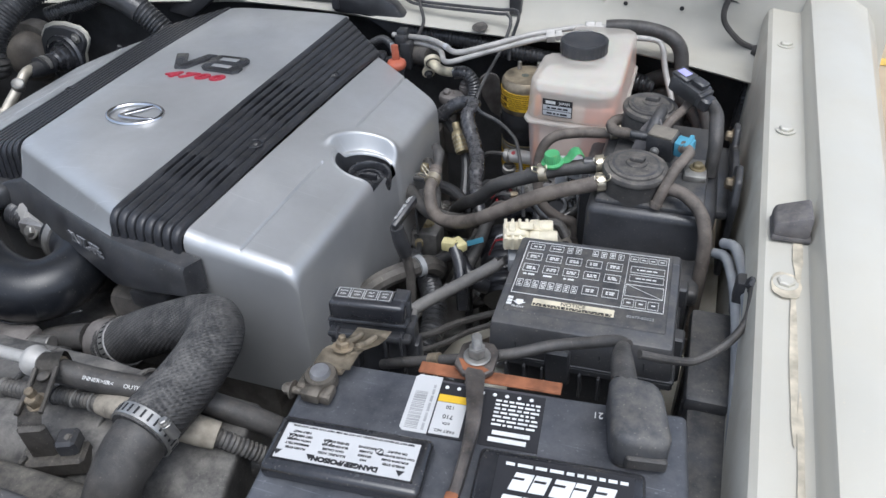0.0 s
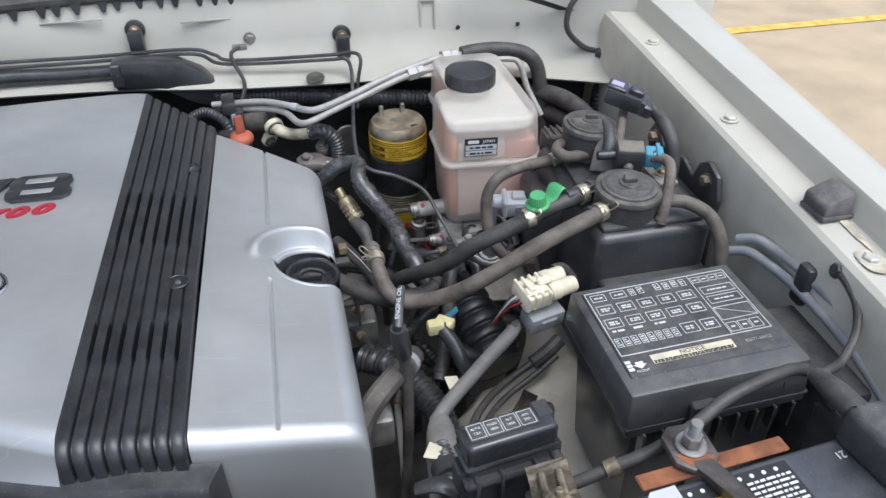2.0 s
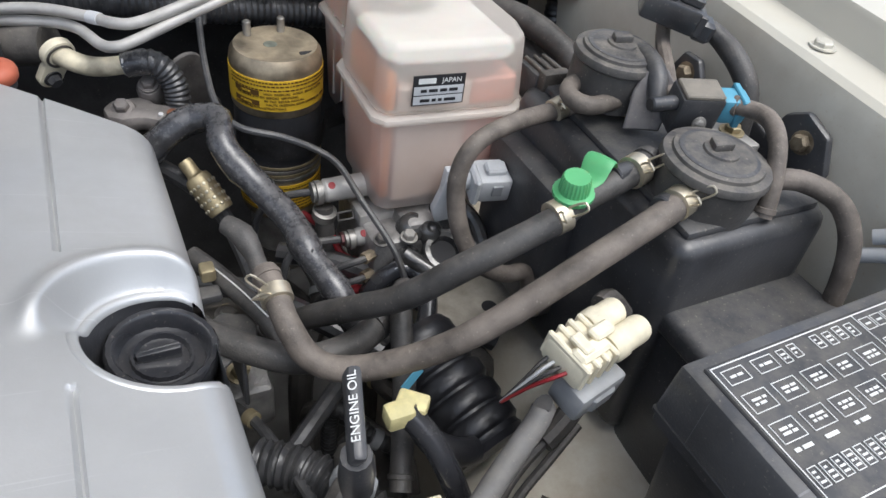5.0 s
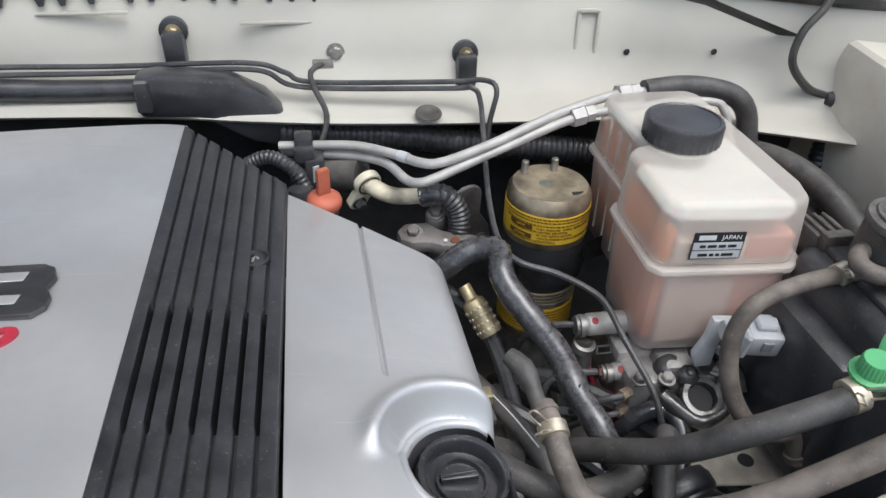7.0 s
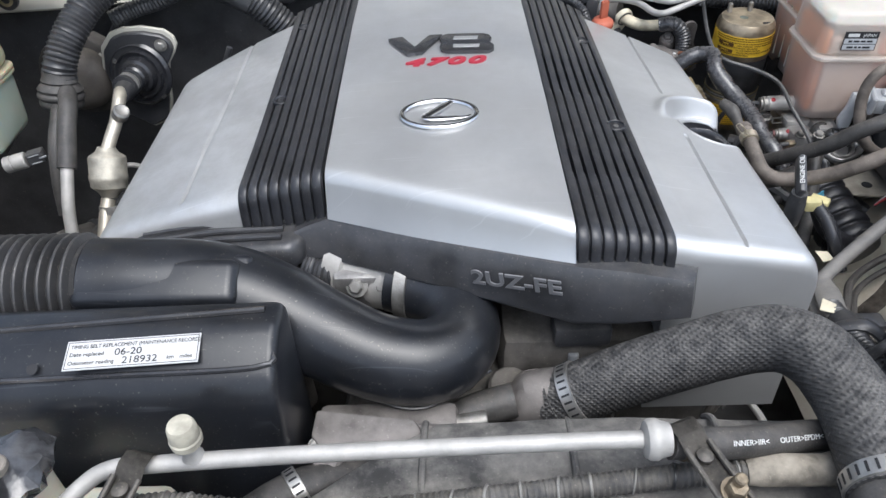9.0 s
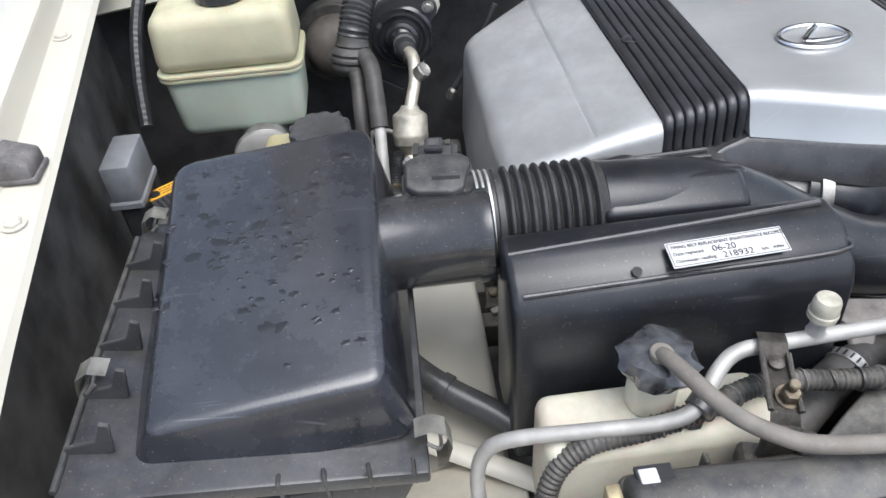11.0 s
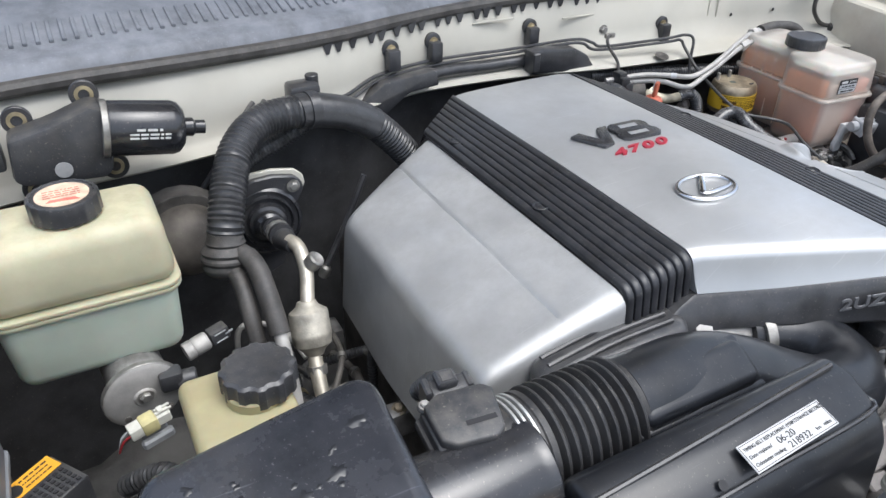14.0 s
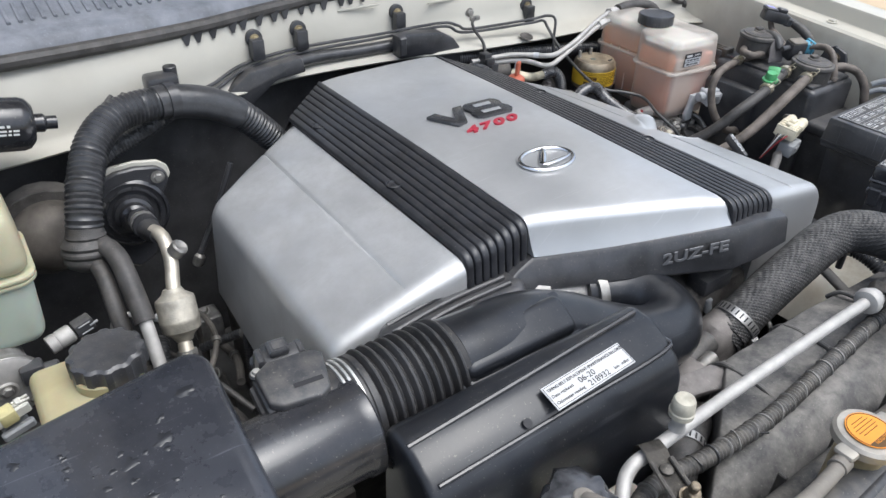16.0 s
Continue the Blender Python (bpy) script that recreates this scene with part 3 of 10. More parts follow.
def cowl():
    """Black ventilated cowl behind the firewall, with its rubber seal and toothed lower edge, and the foot of the windscreen."""
    c = thing("cowl_panel", (0, 0.60, 1.16), "weathered dark grey plastic cowl grille in front of the windscreen", "cowl panel", kind="structure")
    def lift(x):
        """The panel rises towards the brake side."""
        f = max(0.0, min(1.0, (-0.20 - x) / 0.40))
        return 0.013 * f * f * (3 - 2 * f)

    way = spline([(x, y + 0.022, 1.158) for x, y in WALL], 0.03)
    part("seal", tube([(p.x, p.y - 0.012, 1.168 + lift(p.x)) for p in way[::3]], 0.010, 10), RUBBER, c, "black rubber bonnet seal")
    bm = bmesh.new()
    rows = []
    for q in way:
        rows.append([bm.verts.new((q.x, q.y + a, b + lift(q.x))) for a, b in ((-0.004, 1.157), (0.004, 1.184), (0.012, 1.189), (0.040, 1.192), (0.046, 1.197), (0.09, 1.206), (0.100, 1.207), (0.16, 1.222), (0.20, 1.228))])
    for a, b in zip(rows, rows[1:]):
        for i in range(8):
            bm.faces.new((a[i], a[i + 1], b[i + 1], b[i]))
    grille = mat("weathered_grey_cowl_plastic", (0.165, 0.175, 0.198), 0.5, 0, 0.25, 20, 0.2, dust=0.5, dustcol=(0.32, 0.33, 0.355))
    part("grille_panel", bm, grille, c, angle=60)
    slat = None
    x = -0.78
    while x < 0.72:
        y = wall_y(x) + 0.060
        slat = box(-0.0026, 0.0026, 0, 0.052, 0, 0.005, 0.001, 1, m=basis((x, y + 0.006, 1.1945 + lift(x)), (1, 0, 0), (-0.12, 0.985, 0.20)), bm=slat)
        x += 0.0140
    tagged(part("slats", slat, grille, c), kind="stuff")
    tooth = None
    x = -0.30
    while x < 0.24:
        y = wall_y(x) + 0.006
        tooth = prism([(x, 0), (x + 0.016, 0), (x + 0.010, -0.017), (x + 0.006, -0.017)], -0.0015, 0.0015, m=Matrix.Translation((0, y, 1.166)) @ Matrix.Rotation(radians(90), 4, "X"), bm=tooth)
        x += 0.026 + 0.008 * math.sin(x * 90)
    part("clip_teeth", tooth, BLACK, c, "row of black clip teeth under the seal")
    glass = bmesh.new()
    a = [glass.verts.new(p) for p in ((-0.95, 0.60, 1.205), (0.95, 0.60, 1.205), (0.75, 1.15, 1.62), (-0.75, 1.15, 1.62))]
    glass.faces.new(a)
    bmesh.ops.solidify(glass, geom=glass.faces[:], thickness=0.006)
    part("windscreen", glass, GLASS, c, "dark tinted windscreen glass")


cowl()

# ---- engine and its cover ----
bm = box(-0.33, 0.30, -0.06, 0.36, 0.60, 0.93, 0.02)
box(-0.10, 0.16, -0.24, 0.0, 0.60, 0.90, 0.02, bm=bm)
box(0.05, 0.26, -0.20, 0.02, 0.60, 0.955, 0.015, bm=bm)
for i in range(26):
    x, y = random.uniform(-0.30, 0.28), random.choice((random.uniform(-0.24, -0.1), random.uniform(0.30, 0.37)))
    cyl((x, y, 0.80), (0, random.uniform(-0.3, 0.3), 1), random.uniform(0.01, 0.025), random.uniform(0.05, 0.13), 0.003, 12, bm)
solo("engine_block", bm, GRIME, "grimy dark engine block under the silver cover", "engine")


rnd = random.Random(31)
for k in range(26):
    # leads, pipes and hoses lying low between the engine and the aprons
    right = k < 17
    x0, x1 = (0.31, 0.56) if right else (-0.50, -0.37)
    y0, y1 = (-0.12, 0.34) if right else (-0.02, 0.30)
    a = Vector((rnd.uniform(x0, x1), rnd.uniform(y0, y1), rnd.uniform(0.77, 0.90 if right else 0.83)))
    b = a + Vector((rnd.uniform(-0.09, 0.09), rnd.uniform(-0.16, 0.16), rnd.uniform(-0.06, 0.05)))
    b.z = min(b.z, 0.90 if right else 0.84)
    mid = (a + b) / 2 + Vector((rnd.uniform(-0.03, 0.03), rnd.uniform(-0.03, 0.03), rnd.uniform(0.0, 0.03)))
    if right and max(a.x, b.x, mid.x) > 0.44:
        a.z, b.z, mid.z = a.z - 0.07, b.z - 0.07, mid.z - 0.07
    r = rnd.choice((0.004, 0.006, 0.009, 0.012))
    m = rnd.choice((TAPE, RUBBER, RUBBER, GRIME, BROWNRUBBER, ALU))
    if m is ALU and r > 0.005:
        m = GRIME
    t = thing("low_hose" if r > 0.005 else "low_lead", a, "dusty dark hose low in the engine bay" if r > 0.005 else "thin dusty lead low in the engine bay", "hose" if r > 0.005 else "wire", "hoses and leads low in the bay")
    part("run", tube([a, mid, b, b + Vector((0, 0, -0.16))], r, 10, rib=(0.005, 0.001) if m is TAPE and r > 0.005 else None), m, t)
    part("clip", ring(mid, (b - a), r + 0.0005, 0.008, 0.0016, 14), rnd.choice((STEEL, BLACK, GREYPLASTIC, BRASS)), t)
for k in range(14):
    # brackets and bolt bosses on the engine's flanks
    s = 1 if k < 9 else -1
    x = s * rnd.uniform(0.315, 0.36) if s > 0 else -rnd.uniform(0.36, 0.40)
    y, z = rnd.uniform(-0.10, 0.30), rnd.uniform(0.80, 0.90)
    t = thing("engine_lug", (x, y, z - 0.03), "grimy cast lug with a bolt on the engine's flank", "bracket", "lugs on the engine's flank")
    part("lug", box(x - 0.02, x + 0.02, y - rnd.uniform(0.010, 0.022), y + 0.016, z - 0.04, z, 0.005, 2), rnd.choice((GRIME, CAST)), t)
    part("bolt", bolt((x, y, z), (0.2 * s, -0.2, 1), 0.0065, 0.007), rnd.choice((STEEL, RUSTY, BRASS)), t)


def zc(x, y):
    """Height of the cover's centre panel."""
    f = max(0.0, min(1.0, (0.2 - y) / 0.4))
    return 1.0825 + 0.034 * max(-0.12, min(0.12, x)) * f - 0.008 * (max(y, 0) / 0.39) ** 2


def zrim(s, y):
    """Height of the outer edge of a ribbed strip: the one on the filler's side falls to the back."""
    u = max(0.0, (y + 0.2) / 0.53)
    return 1.0665 - 0.008 * u - 0.014 * u * u if s > 0 else 1.0545


def zstrip(s, f, y):
    return (zc(s * 0.11, y) - 0.0075) * (1 - f) + zrim(s, y) * f


def zside(x, y):
    """Side panels fall away from the ribbed strips to the outer edge, each with a fine scored line."""
    a = abs(x)
    t = max(0.0, a - 0.19)
    z = zrim(1 if x > 0 else -1, y) - 0.0015
    if x > 0:
        z -= (0.14 + 0.10 * max(0.0, min(1.0, (y + 0.2) / 0.45))) * t + 0.3 * t * t
        z += 0.10 * max(0.0, 0.024 * max(0.0, min(1.0, (0.10 - y) / 0.29)) - t)  # a flat band beside the strip, widening to the front
    else:
        z -= 0.25 * t + 0.5 * t * t
    d = abs(a - 0.254)
    if d < 0.0020 and (-0.075 if x < 0 else -0.185) < y < 0.5 and not (x > 0 and 0.002 < y < 0.100):
        z -= 0.0040 * (1 - d / 0.0020)
    if x > 0:
        dx, dy = x - 0.294, y - 0.039
        r = math.hypot(dx, dy) + 1e-6
        w = max(0.0, min(1.0, (dy / r + 0.15) / 0.5))
        w = w * w * (3 - 2 * w)
        z += 0.0070 * math.exp(-((r - 0.0535) / 0.0075) ** 2) * w
        if r < 0.0505:
            z -= 0.014 * w * min(1.0, (0.0505 - r) / 0.010)
    return z


def engine_cover():
    c = thing("engine_cover", (0, 0.09, 0.90), "silver V8 engine cover with two ribbed black strips", "engine cover")
    # centre panel
    bm = patch((-0.107, -0.100), (0.109, -0.198), (0.112, 0.406), (-0.112, 0.398), lambda x, y: zc(x, y) - 0.0012 * (x / 0.11) ** 2 - 0.0028 * (x / 0.11) ** 8, 30, 44, 0.017, "f", 1.036, 0.0)
    for v in bm.verts:
        if v.co.z < 1.0361:
            t = (v.co.x + 0.107) / 0.216
            front = v.co.y < -0.095 - 0.098 * t + 0.02
            v.co.z = (1.037 + 0.014 * t) if front else 1.045
            if front:
                v.co.y -= 0.013
    part("centre_panel", bm, SILVER, c, "brushed silver centre panel", angle=40)
    # ribbed strips
    for s, y0, y1, foot in ((-1, -0.098, 0.345, 1.030), (1, -0.200, 0.345, 1.045)):
        bm = bmesh.new()
        prof = []
        n = 8
        for i in range(n):
            for g, k in ((0.0, 0.0), (0.075, 0.0), (0.125, 0.9), (0.20, 1.0), (0.5, 1.03), (0.80, 1.0), (0.875, 0.9), (0.925, 0.0)):
                prof.append(((i + g) / n, 0.0048 * k, g))
        prof.append((1.0, 0.0, 0.5))
        path = []
        ys = [y1 - (y1 - y0 - 0.012) * k / 130 for k in range(131)]
        for y in ys:
            path.append((y, 0.0, 0.0))
        for k in range(1, 6):
            a = k / 5 * math.pi / 2
            path.append((y0 + 0.012 - 0.012 * math.sin(a), 0.012 - 0.012 * math.cos(a), a))
        for k in range(1, 5):
            path.append((y0 - 0.004 * k / 4, 0.012 + 0.030 * k / 4, math.pi / 2))
        rows = []
        for y, drop, a in path:
            row = []
            for f, hgt, g in prof:
                x = s * (0.1095 + (0.0825 + 0.005 * max(0.0, y) / 0.3) * f)
                back = 0.400 - 0.074 * f
                yy = y if y < 0.25 else 0.25 + (y - 0.25) * (back - 0.25) / 0.095
                slot = s > 0 and 0.10 < f < 0.88 and (-0.114 < y < -0.066 or 0.047 < y < 0.148)
                z = zstrip(s, f, y) - drop
                k = -0.012 if slot and (g < 0.10 or g > 0.82) else hgt
                row.append(bm.verts.new((x, yy - k * math.sin(a), z + k * math.cos(a))))
            rows.append(row)
        for p, q in zip(rows, rows[1:]):
            for i in range(len(p) - 1):
                bm.faces.new((p[i], p[i + 1], q[i + 1], q[i]))
        low = [bm.verts.new((v.co.x, v.co.y + 0.02, v.co.z - 0.03)) for v in rows[0]]
        for i in range(len(low) - 1):
            bm.faces.new((rows[0][i], low[i], low[i + 1], rows[0][i + 1]))
        strip = part("ribbed_strip", bm, RIB, c, "black plastic strip of parallel ribs", angle=50)
        for k, y in enumerate((0.271, 0.072) if s < 0 else (0.205, -0.016)):
            x = s * 0.176
            z = zstrip(s, 0.8, y) + 0.0052
            part("recess", lathe([(0.0098, -0.003), (0.0098, 0.0002), (0.0088, 0.0008), (0.0078, -0.0010), (0.0060, -0.0012), (0.0056, -0.0030), (0, -0.0030)], (x, y, z), (0, 0, 1), 28), RIB if k or s < 0 else INK, strip, "round bolt recess")
            part("bolt", bolt((x, y, z - 0.0028), (0, 0, 1), 0.0030, 0.0028, 1.2), STEEL if s > 0 else INK, strip, "sunken cover bolt")
            if s > 0 and k:
                # flat black disc paints the shade inside this recess
                part("recess_shade", lathe([(0.0062, 0), (0.0062, 0.0004), (0, 0.0004)], (x, y, z - 0.0013), (0, 0, 1), 20), INK, strip, "black disc for the shade in the recess")
                rim = [(x + 0.0085 * math.cos(a), y + 0.0085 * math.sin(a), z + 0.0006) for a in [math.pi * (0.12 + 0.76 * i / 12) for i in range(13)]]
                part("recess_rim", tube(rim, 0.0009, 6, straight=True), GLOSSBLACK, strip, "shiny worn rim of the recess")
    # side panels
    bm = patch((0.1925, -0.199), (0.319, -0.199), (0.319, 0.246), (0.1970, 0.322), zside, 130, 330, 0.016, "rf", 0.86, 0.004)
    hole = [f for f in bm.faces if min(v.co.z for v in f.verts) > 0.9 and math.hypot(f.calc_center_median().x - 0.298, f.calc_center_median().y - 0.035) < 0.0412]
    bmesh.ops.delete(bm, geom=hole, context="FACES")
    part("side_panel", bm, SILVER, c, "silver side panel with the oil filler bowl", angle=45)
    # turned lip and wall of the filler hole, open where it meets the panel's edge
    lip, wall = bmesh.new(), bmesh.new()
    prev = None
    for k in range(97):
        a = 2 * math.pi * k / 96
        q = []
        for r, dz in ((0.0450, -0.0010), (0.0440, 0.0004), (0.0418, 0.0006), (0.0402, -0.0002), (0.0395, -0.0030), (0.0390, -0.0400)):
            x, y = 0.298 + r * math.cos(a), 0.035 + r * math.sin(a)
            d = max(0.0, 0.319 - x)
            drop = 0.016 - math.sqrt(max(0.016 ** 2 - (0.016 - d) ** 2, 0)) if d < 0.016 else 0.0
            q.append(Vector((x, y, zside(min(x, 0.319), y) - drop + dz)))
        if q[0].x > 0.3165:
            prev = None
            continue
        if prev:
            for i in range(5):
                own = lip if i < 4 else wall
                own.faces.new([own.verts.new(p) for p in (prev[i], q[i], q[i + 1], prev[i + 1])])
        prev = q
    bmesh.ops.remove_doubles(lip, verts=lip.verts, dist=0.00005)
    bmesh.ops.remove_doubles(wall, verts=wall.verts, dist=0.00005)
    part("filler_lip", lip, SILVER, c, angle=60)
    part("filler_wall", wall, BLACK, c, "dark wall of the filler hole", angle=60)
    bm = patch((-0.352, -0.094), (-0.1915, -0.102), (-0.1965, 0.326), (-0.352, 0.252), zside, 60, 60, 0.016, "lfb", 0.85, 0.012)
    part("side_panel", bm, mat("scuffed_silver_paint", (0.555, 0.56, 0.558), 0.36, 0.55, 0.12, 10, 0.06, 900, dust=0.5, dustcol=(0.36, 0.35, 0.33), coat=0.2, scratch=0.25), c, "plain silver side panel, scuffed and dusty at the back", angle=45)
    # fascia
    top = [(-0.152, -0.126, 1.022), (-0.130, -0.120, 1.030), (-0.107, -0.116, 1.036), (-0.02, -0.158, 1.043), (0.109, -0.216, 1.056), (0.150, -0.223, 1.055), (0.204, -0.224, 1.043)]
    bot = [(-0.150, -0.123, 1.006), (-0.130, -0.127, 0.999), (-0.107, -0.132, 0.998), (-0.02, -0.170, 1.002), (0.109, -0.228, 1.003), (0.150, -0.232, 1.005), (0.206, -0.230, 1.008)]
    bm = bmesh.new()
    rows = []
    for (a, b) in zip(top, bot):
        a, b = Vector(a), Vector(b)
        back = Vector((0.008, 0.018, 0))
        rows.append([bm.verts.new(p) for p in (a + back, a, a + (b - a) * 0.1 + Vector((-0.001, -0.003, 0)), b + (a - b) * 0.08 + Vector((-0.001, -0.003, 0)), b, b + back)])
    for p, q in zip(rows, rows[1:]):
        for i in range(6):
            j = (i + 1) % 6
            bm.faces.new((p[i], q[i], q[j], p[j]))
    bm.faces.new(rows[0][::-1])
    bm.faces.new(rows[-1])
    bmesh.ops.translate(bm, verts=bm.verts, vec=(0, 0.005, 0))
    f = part("fascia", bm, BLACK, c, "dark grey plastic front fascia", angle=40)
    letters("lettering", "2UZ-FE", 0.0210, (0.061, -0.2015, 1.0315), (0.91, -0.39, 0.15), (0.02, -0.05, 1), mat("dull_grey_lettering", (0.20, 0.20, 0.205), 0.4, 0.2, 0.1, 40, 0), f, 0.0008, "raised grey lettering", wide=1.22, bold=0.0004)
    # badges
    zb = zc(0, 0.15) + 0.0004
    vee = [(-0.0610, 0.1735), (-0.0440, 0.1785), (-0.0285, 0.1500), (-0.0120, 0.1815), (0.0040, 0.1820), (-0.0195, 0.1340), (-0.0365, 0.1300)]
    part("badge", prism(vee, zb, zb + 0.0042, 0.0009, 2), BADGE, c, "smoked chrome badge letter")
    lobes = [(0.0030, 0.1590), (0.0005, 0.1690), (0.0040, 0.1790), (0.0110, 0.1830), (0.0530, 0.1815), (0.0600, 0.1770), (0.0625, 0.1680), (0.0595, 0.1575), (0.0640, 0.1490), (0.0635, 0.1390), (0.0570, 0.1320), (0.0090, 0.1345), (0.0020, 0.1400), (0.0005, 0.1500)]
    eight = part("badge", prism(lobes, zb, zb + 0.0042, 0.0009, 2), BADGE, c, "smoked chrome badge numeral")
    for slit in ([(0.0180, 0.1745), (0.0465, 0.1735), (0.0450, 0.1645), (0.0165, 0.1655)], [(0.0165, 0.1525), (0.0475, 0.1510), (0.0460, 0.1425), (0.0160, 0.1440)]):
        part("slit", prism(slit, zb + 0.0036, zb + 0.0044, 0.0002, 1), SILVER, eight, "silver slit of the numeral")
    for k, word in enumerate("4700"):
        letters("badge", word, 0.0225, (-0.0300 + 0.0232 * k, 0.1125 + 0.0008 * k, zc(0, 0.097) + 0.0008), (1, 0.03, 0), (0, 1, 0), RED, c, 0.0012, "red badge numeral", shear=0.3, wide=1.65, bold=0.0008)
    e = Vector((-0.0005, -0.0065, zc(0, -0.0065) + 0.002))
    pts = [e + Vector((0.0375 * math.cos(a), 0.0265 * math.sin(a), 0)) for a in [2 * math.pi * k / 60 for k in range(61)]]
    emb = part("emblem", tube(pts, 0.0030, 12, straight=True, flat=0.8), CHROME, c, "chrome oval emblem")
    part("emblem_stroke", tube([e + Vector(p) for p in ((0.012, 0.022, 0.001), (0.002, 0.010, 0.001), (-0.012, -0.006, 0.001), (-0.014, -0.010, 0.001), (-0.004, -0.012, 0.001), (0.024, -0.010, 0.001), (0.031, -0.006, 0.001))], [0.003, 0.0045, 0.0045, 0.004, 0.004, 0.003, 0.0015], 10, step=0.002, flat=0.5), CHROME, emb)


engine_cover()


def oil_cap():
    t = thing("oil_filler_cap", (0.291, 0.046, 0.97), "black plastic oil filler cap in the cover's bowl", "oil cap")
    part("neck", cyl((0.291, 0.045, 0.90), (0, 0, 1), 0.026, 0.085, 0.002, 28), BLACK, t)
    part("cap", lathe([(0.0275, 0), (0.0288, 0.002), (0.0288, 0.0195), (0.0275, 0.0215), (0.0250, 0.0215), (0.0235, 0.0200), (0.0215, 0.0120), (0.0165, 0.0120), (0.0160, 0.0150), (0.0145, 0.0150), (0.0135, 0.0120), (0, 0.0120)], (0.291, 0.045, 0.985), (0.12, -0.05, 1), 48, ripple=24, amp=-0.0004), GLOSSBLACK, t)
    part("grip", box(0.2795, 0.3025, 0.0425, 0.0475, 0.994, 1.0035, 0.0015, 2), GLOSSBLACK, t, "moulded grip across the cap")
    bm = box(0.2655, 0.2695, 0.0405, 0.0500, 0.995, 1.004, 0.001)
    part("tab", bm, GLOSSBLACK, t)


moved((0, 0.002, 0.004), oil_cap)


# ---- battery corner ----
def battery():
    m = Matrix.Translation((0.399, -0.311, 1.062)) @ Matrix.Rotation(radians(4.6), 4, "Z")
    at = m @ Vector((0.148, -0.085, -0.225))
    t = thing("car_battery", at, "black car battery with white warning labels", "battery")
    body = part("case", box(0.002, 0.296, -0.170, -0.002, -0.225, -0.022, 0.006, 2, m), GLOSSBLACK, t)
    part("lid", box(0, 0.298, -0.172, 0, -0.024, 0, 0.005, 3, m), mat("satin_black_battery_lid", (0.058, 0.061, 0.070), 0.36, 0, 0.2, 20, 0.15, 700, dust=0.22, dustcol=(0.27, 0.27, 0.28), coat=0.45, scratch=0.5), t)
    rnd = random.Random(4)
    up, x = (m.to_3x3() @ Vector((0, -1, 0))), (m.to_3x3() @ Vector((-1, 0, 0)))
    # danger panel, read from behind
    part("vent_cover", box(0.004, 0.121, -0.116, -0.068, -0.002, 0.0125, 0.005, 3, m), GLOSSBLACK, t)
    lm = m @ Matrix.Translation((0.0119 - 0.0095 * 1.036, -0.0762 + 0.0735 * 0.88, 0.0035)) @ Matrix.Diagonal((1.036, 0.88, 1, 1))
    lab = part("label", plate(lm @ Matrix.Translation((0, 0, 0.0092)), 0.0095, 0.107, -0.108, -0.0735, 0.0004), PAPER, t, "white danger label printed in black")
    p = lm @ Matrix.Rotation(radians(180), 4, "Z") @ Matrix.Translation((0, 0, 0.0097))
    letters("lettering", "DANGER/POISON", 0.0052, lm @ Vector((0.060, -0.1033, 0.0100)), x, up, INK, lab, 0.0002, bold=0.0003, wide=1.18)
    warn = ((0.093, ("SHIELD EYES", "EXPLOSIVE GASES", "CAN CAUSE BLINDNESS", "OR INJURY")), (0.0715, ("NO", "SPARKS", "FLAMES", "SMOKING")),
            (0.0490, ("SULFURIC ACID", "CAN CAUSE", "BLINDNESS OR", "SEVERE BURNS")), (0.0225, ("FLUSH EYES", "IMMEDIATELY", "WITH WATER", "GET MEDICAL", "HELP FAST")))
    for xx, lines in warn:
        for i, words in enumerate(lines):
            letters("lettering", words, 0.0025 if len(words) < 15 else 0.0021, lm @ Vector((xx, -0.0970 + i * 0.0040, 0.0099)), x, up, INK, lab, 0.0001, bold=0.00008, wide=1.18)
    letters("lettering", "KEEP OUT OF REACH OF CHILDREN. DO NOT TIP. KEEP VENT CAPS TIGHT AND LEVEL.", 0.0020, lm @ Vector((0.058, -0.0755, 0.0099)), x, up, INK, lab, 0.0001, bold=0.00008, wide=1.18)
    bm = None
    for xx in (-0.0980, -0.0610, -0.0350):
        bm = tube([p @ Vector((xx + 0.0175 + 0.0026 * math.cos(k * 0.524), 0.0865 + 0.0026 * math.sin(k * 0.524), 0.0002)) for k in range(13)], 0.0003, 5, straight=True, bm=bm)
        bm = prism([(xx + 0.0160, 0.0846), (xx + 0.0166, 0.0842), (xx + 0.0192, 0.0884), (xx + 0.0186, 0.0888)], 0, 0.0003, m=p, bm=bm)
    for xx in (-0.0985, -0.0350, -0.0110):
        bm = prism([(xx - 0.0030, 0.1005), (xx + 0.0030, 0.1005), (xx, 0.1055)], 0, 0.0003, m=p, bm=bm)
    tagged(part("small_print", bm, INK, lab), kind="stuff")
    part("label_rim", outline_rect(lm @ Matrix.Translation((0, 0, 0.009)), 0.0082, 0.1083, -0.1093, -0.0722, 0.0013, 0.0009), GLOSSBLACK, t)
    # capacity label and barcode, read from behind
    cm = m @ Matrix.Translation((0.006, 0.002, 0))
    lab = part("label", prism([(0.083, -0.056), (0.086, -0.059), (0.1045, -0.059), (0.1045, -0.003), (0.086, -0.003), (0.083, -0.006)], 0.0004, 0.0009, m=cm), PAPER, t, "white barcode label")
    q = cm @ Matrix.Translation((0, 0, 0.001))
    bm = None
    y = -0.056
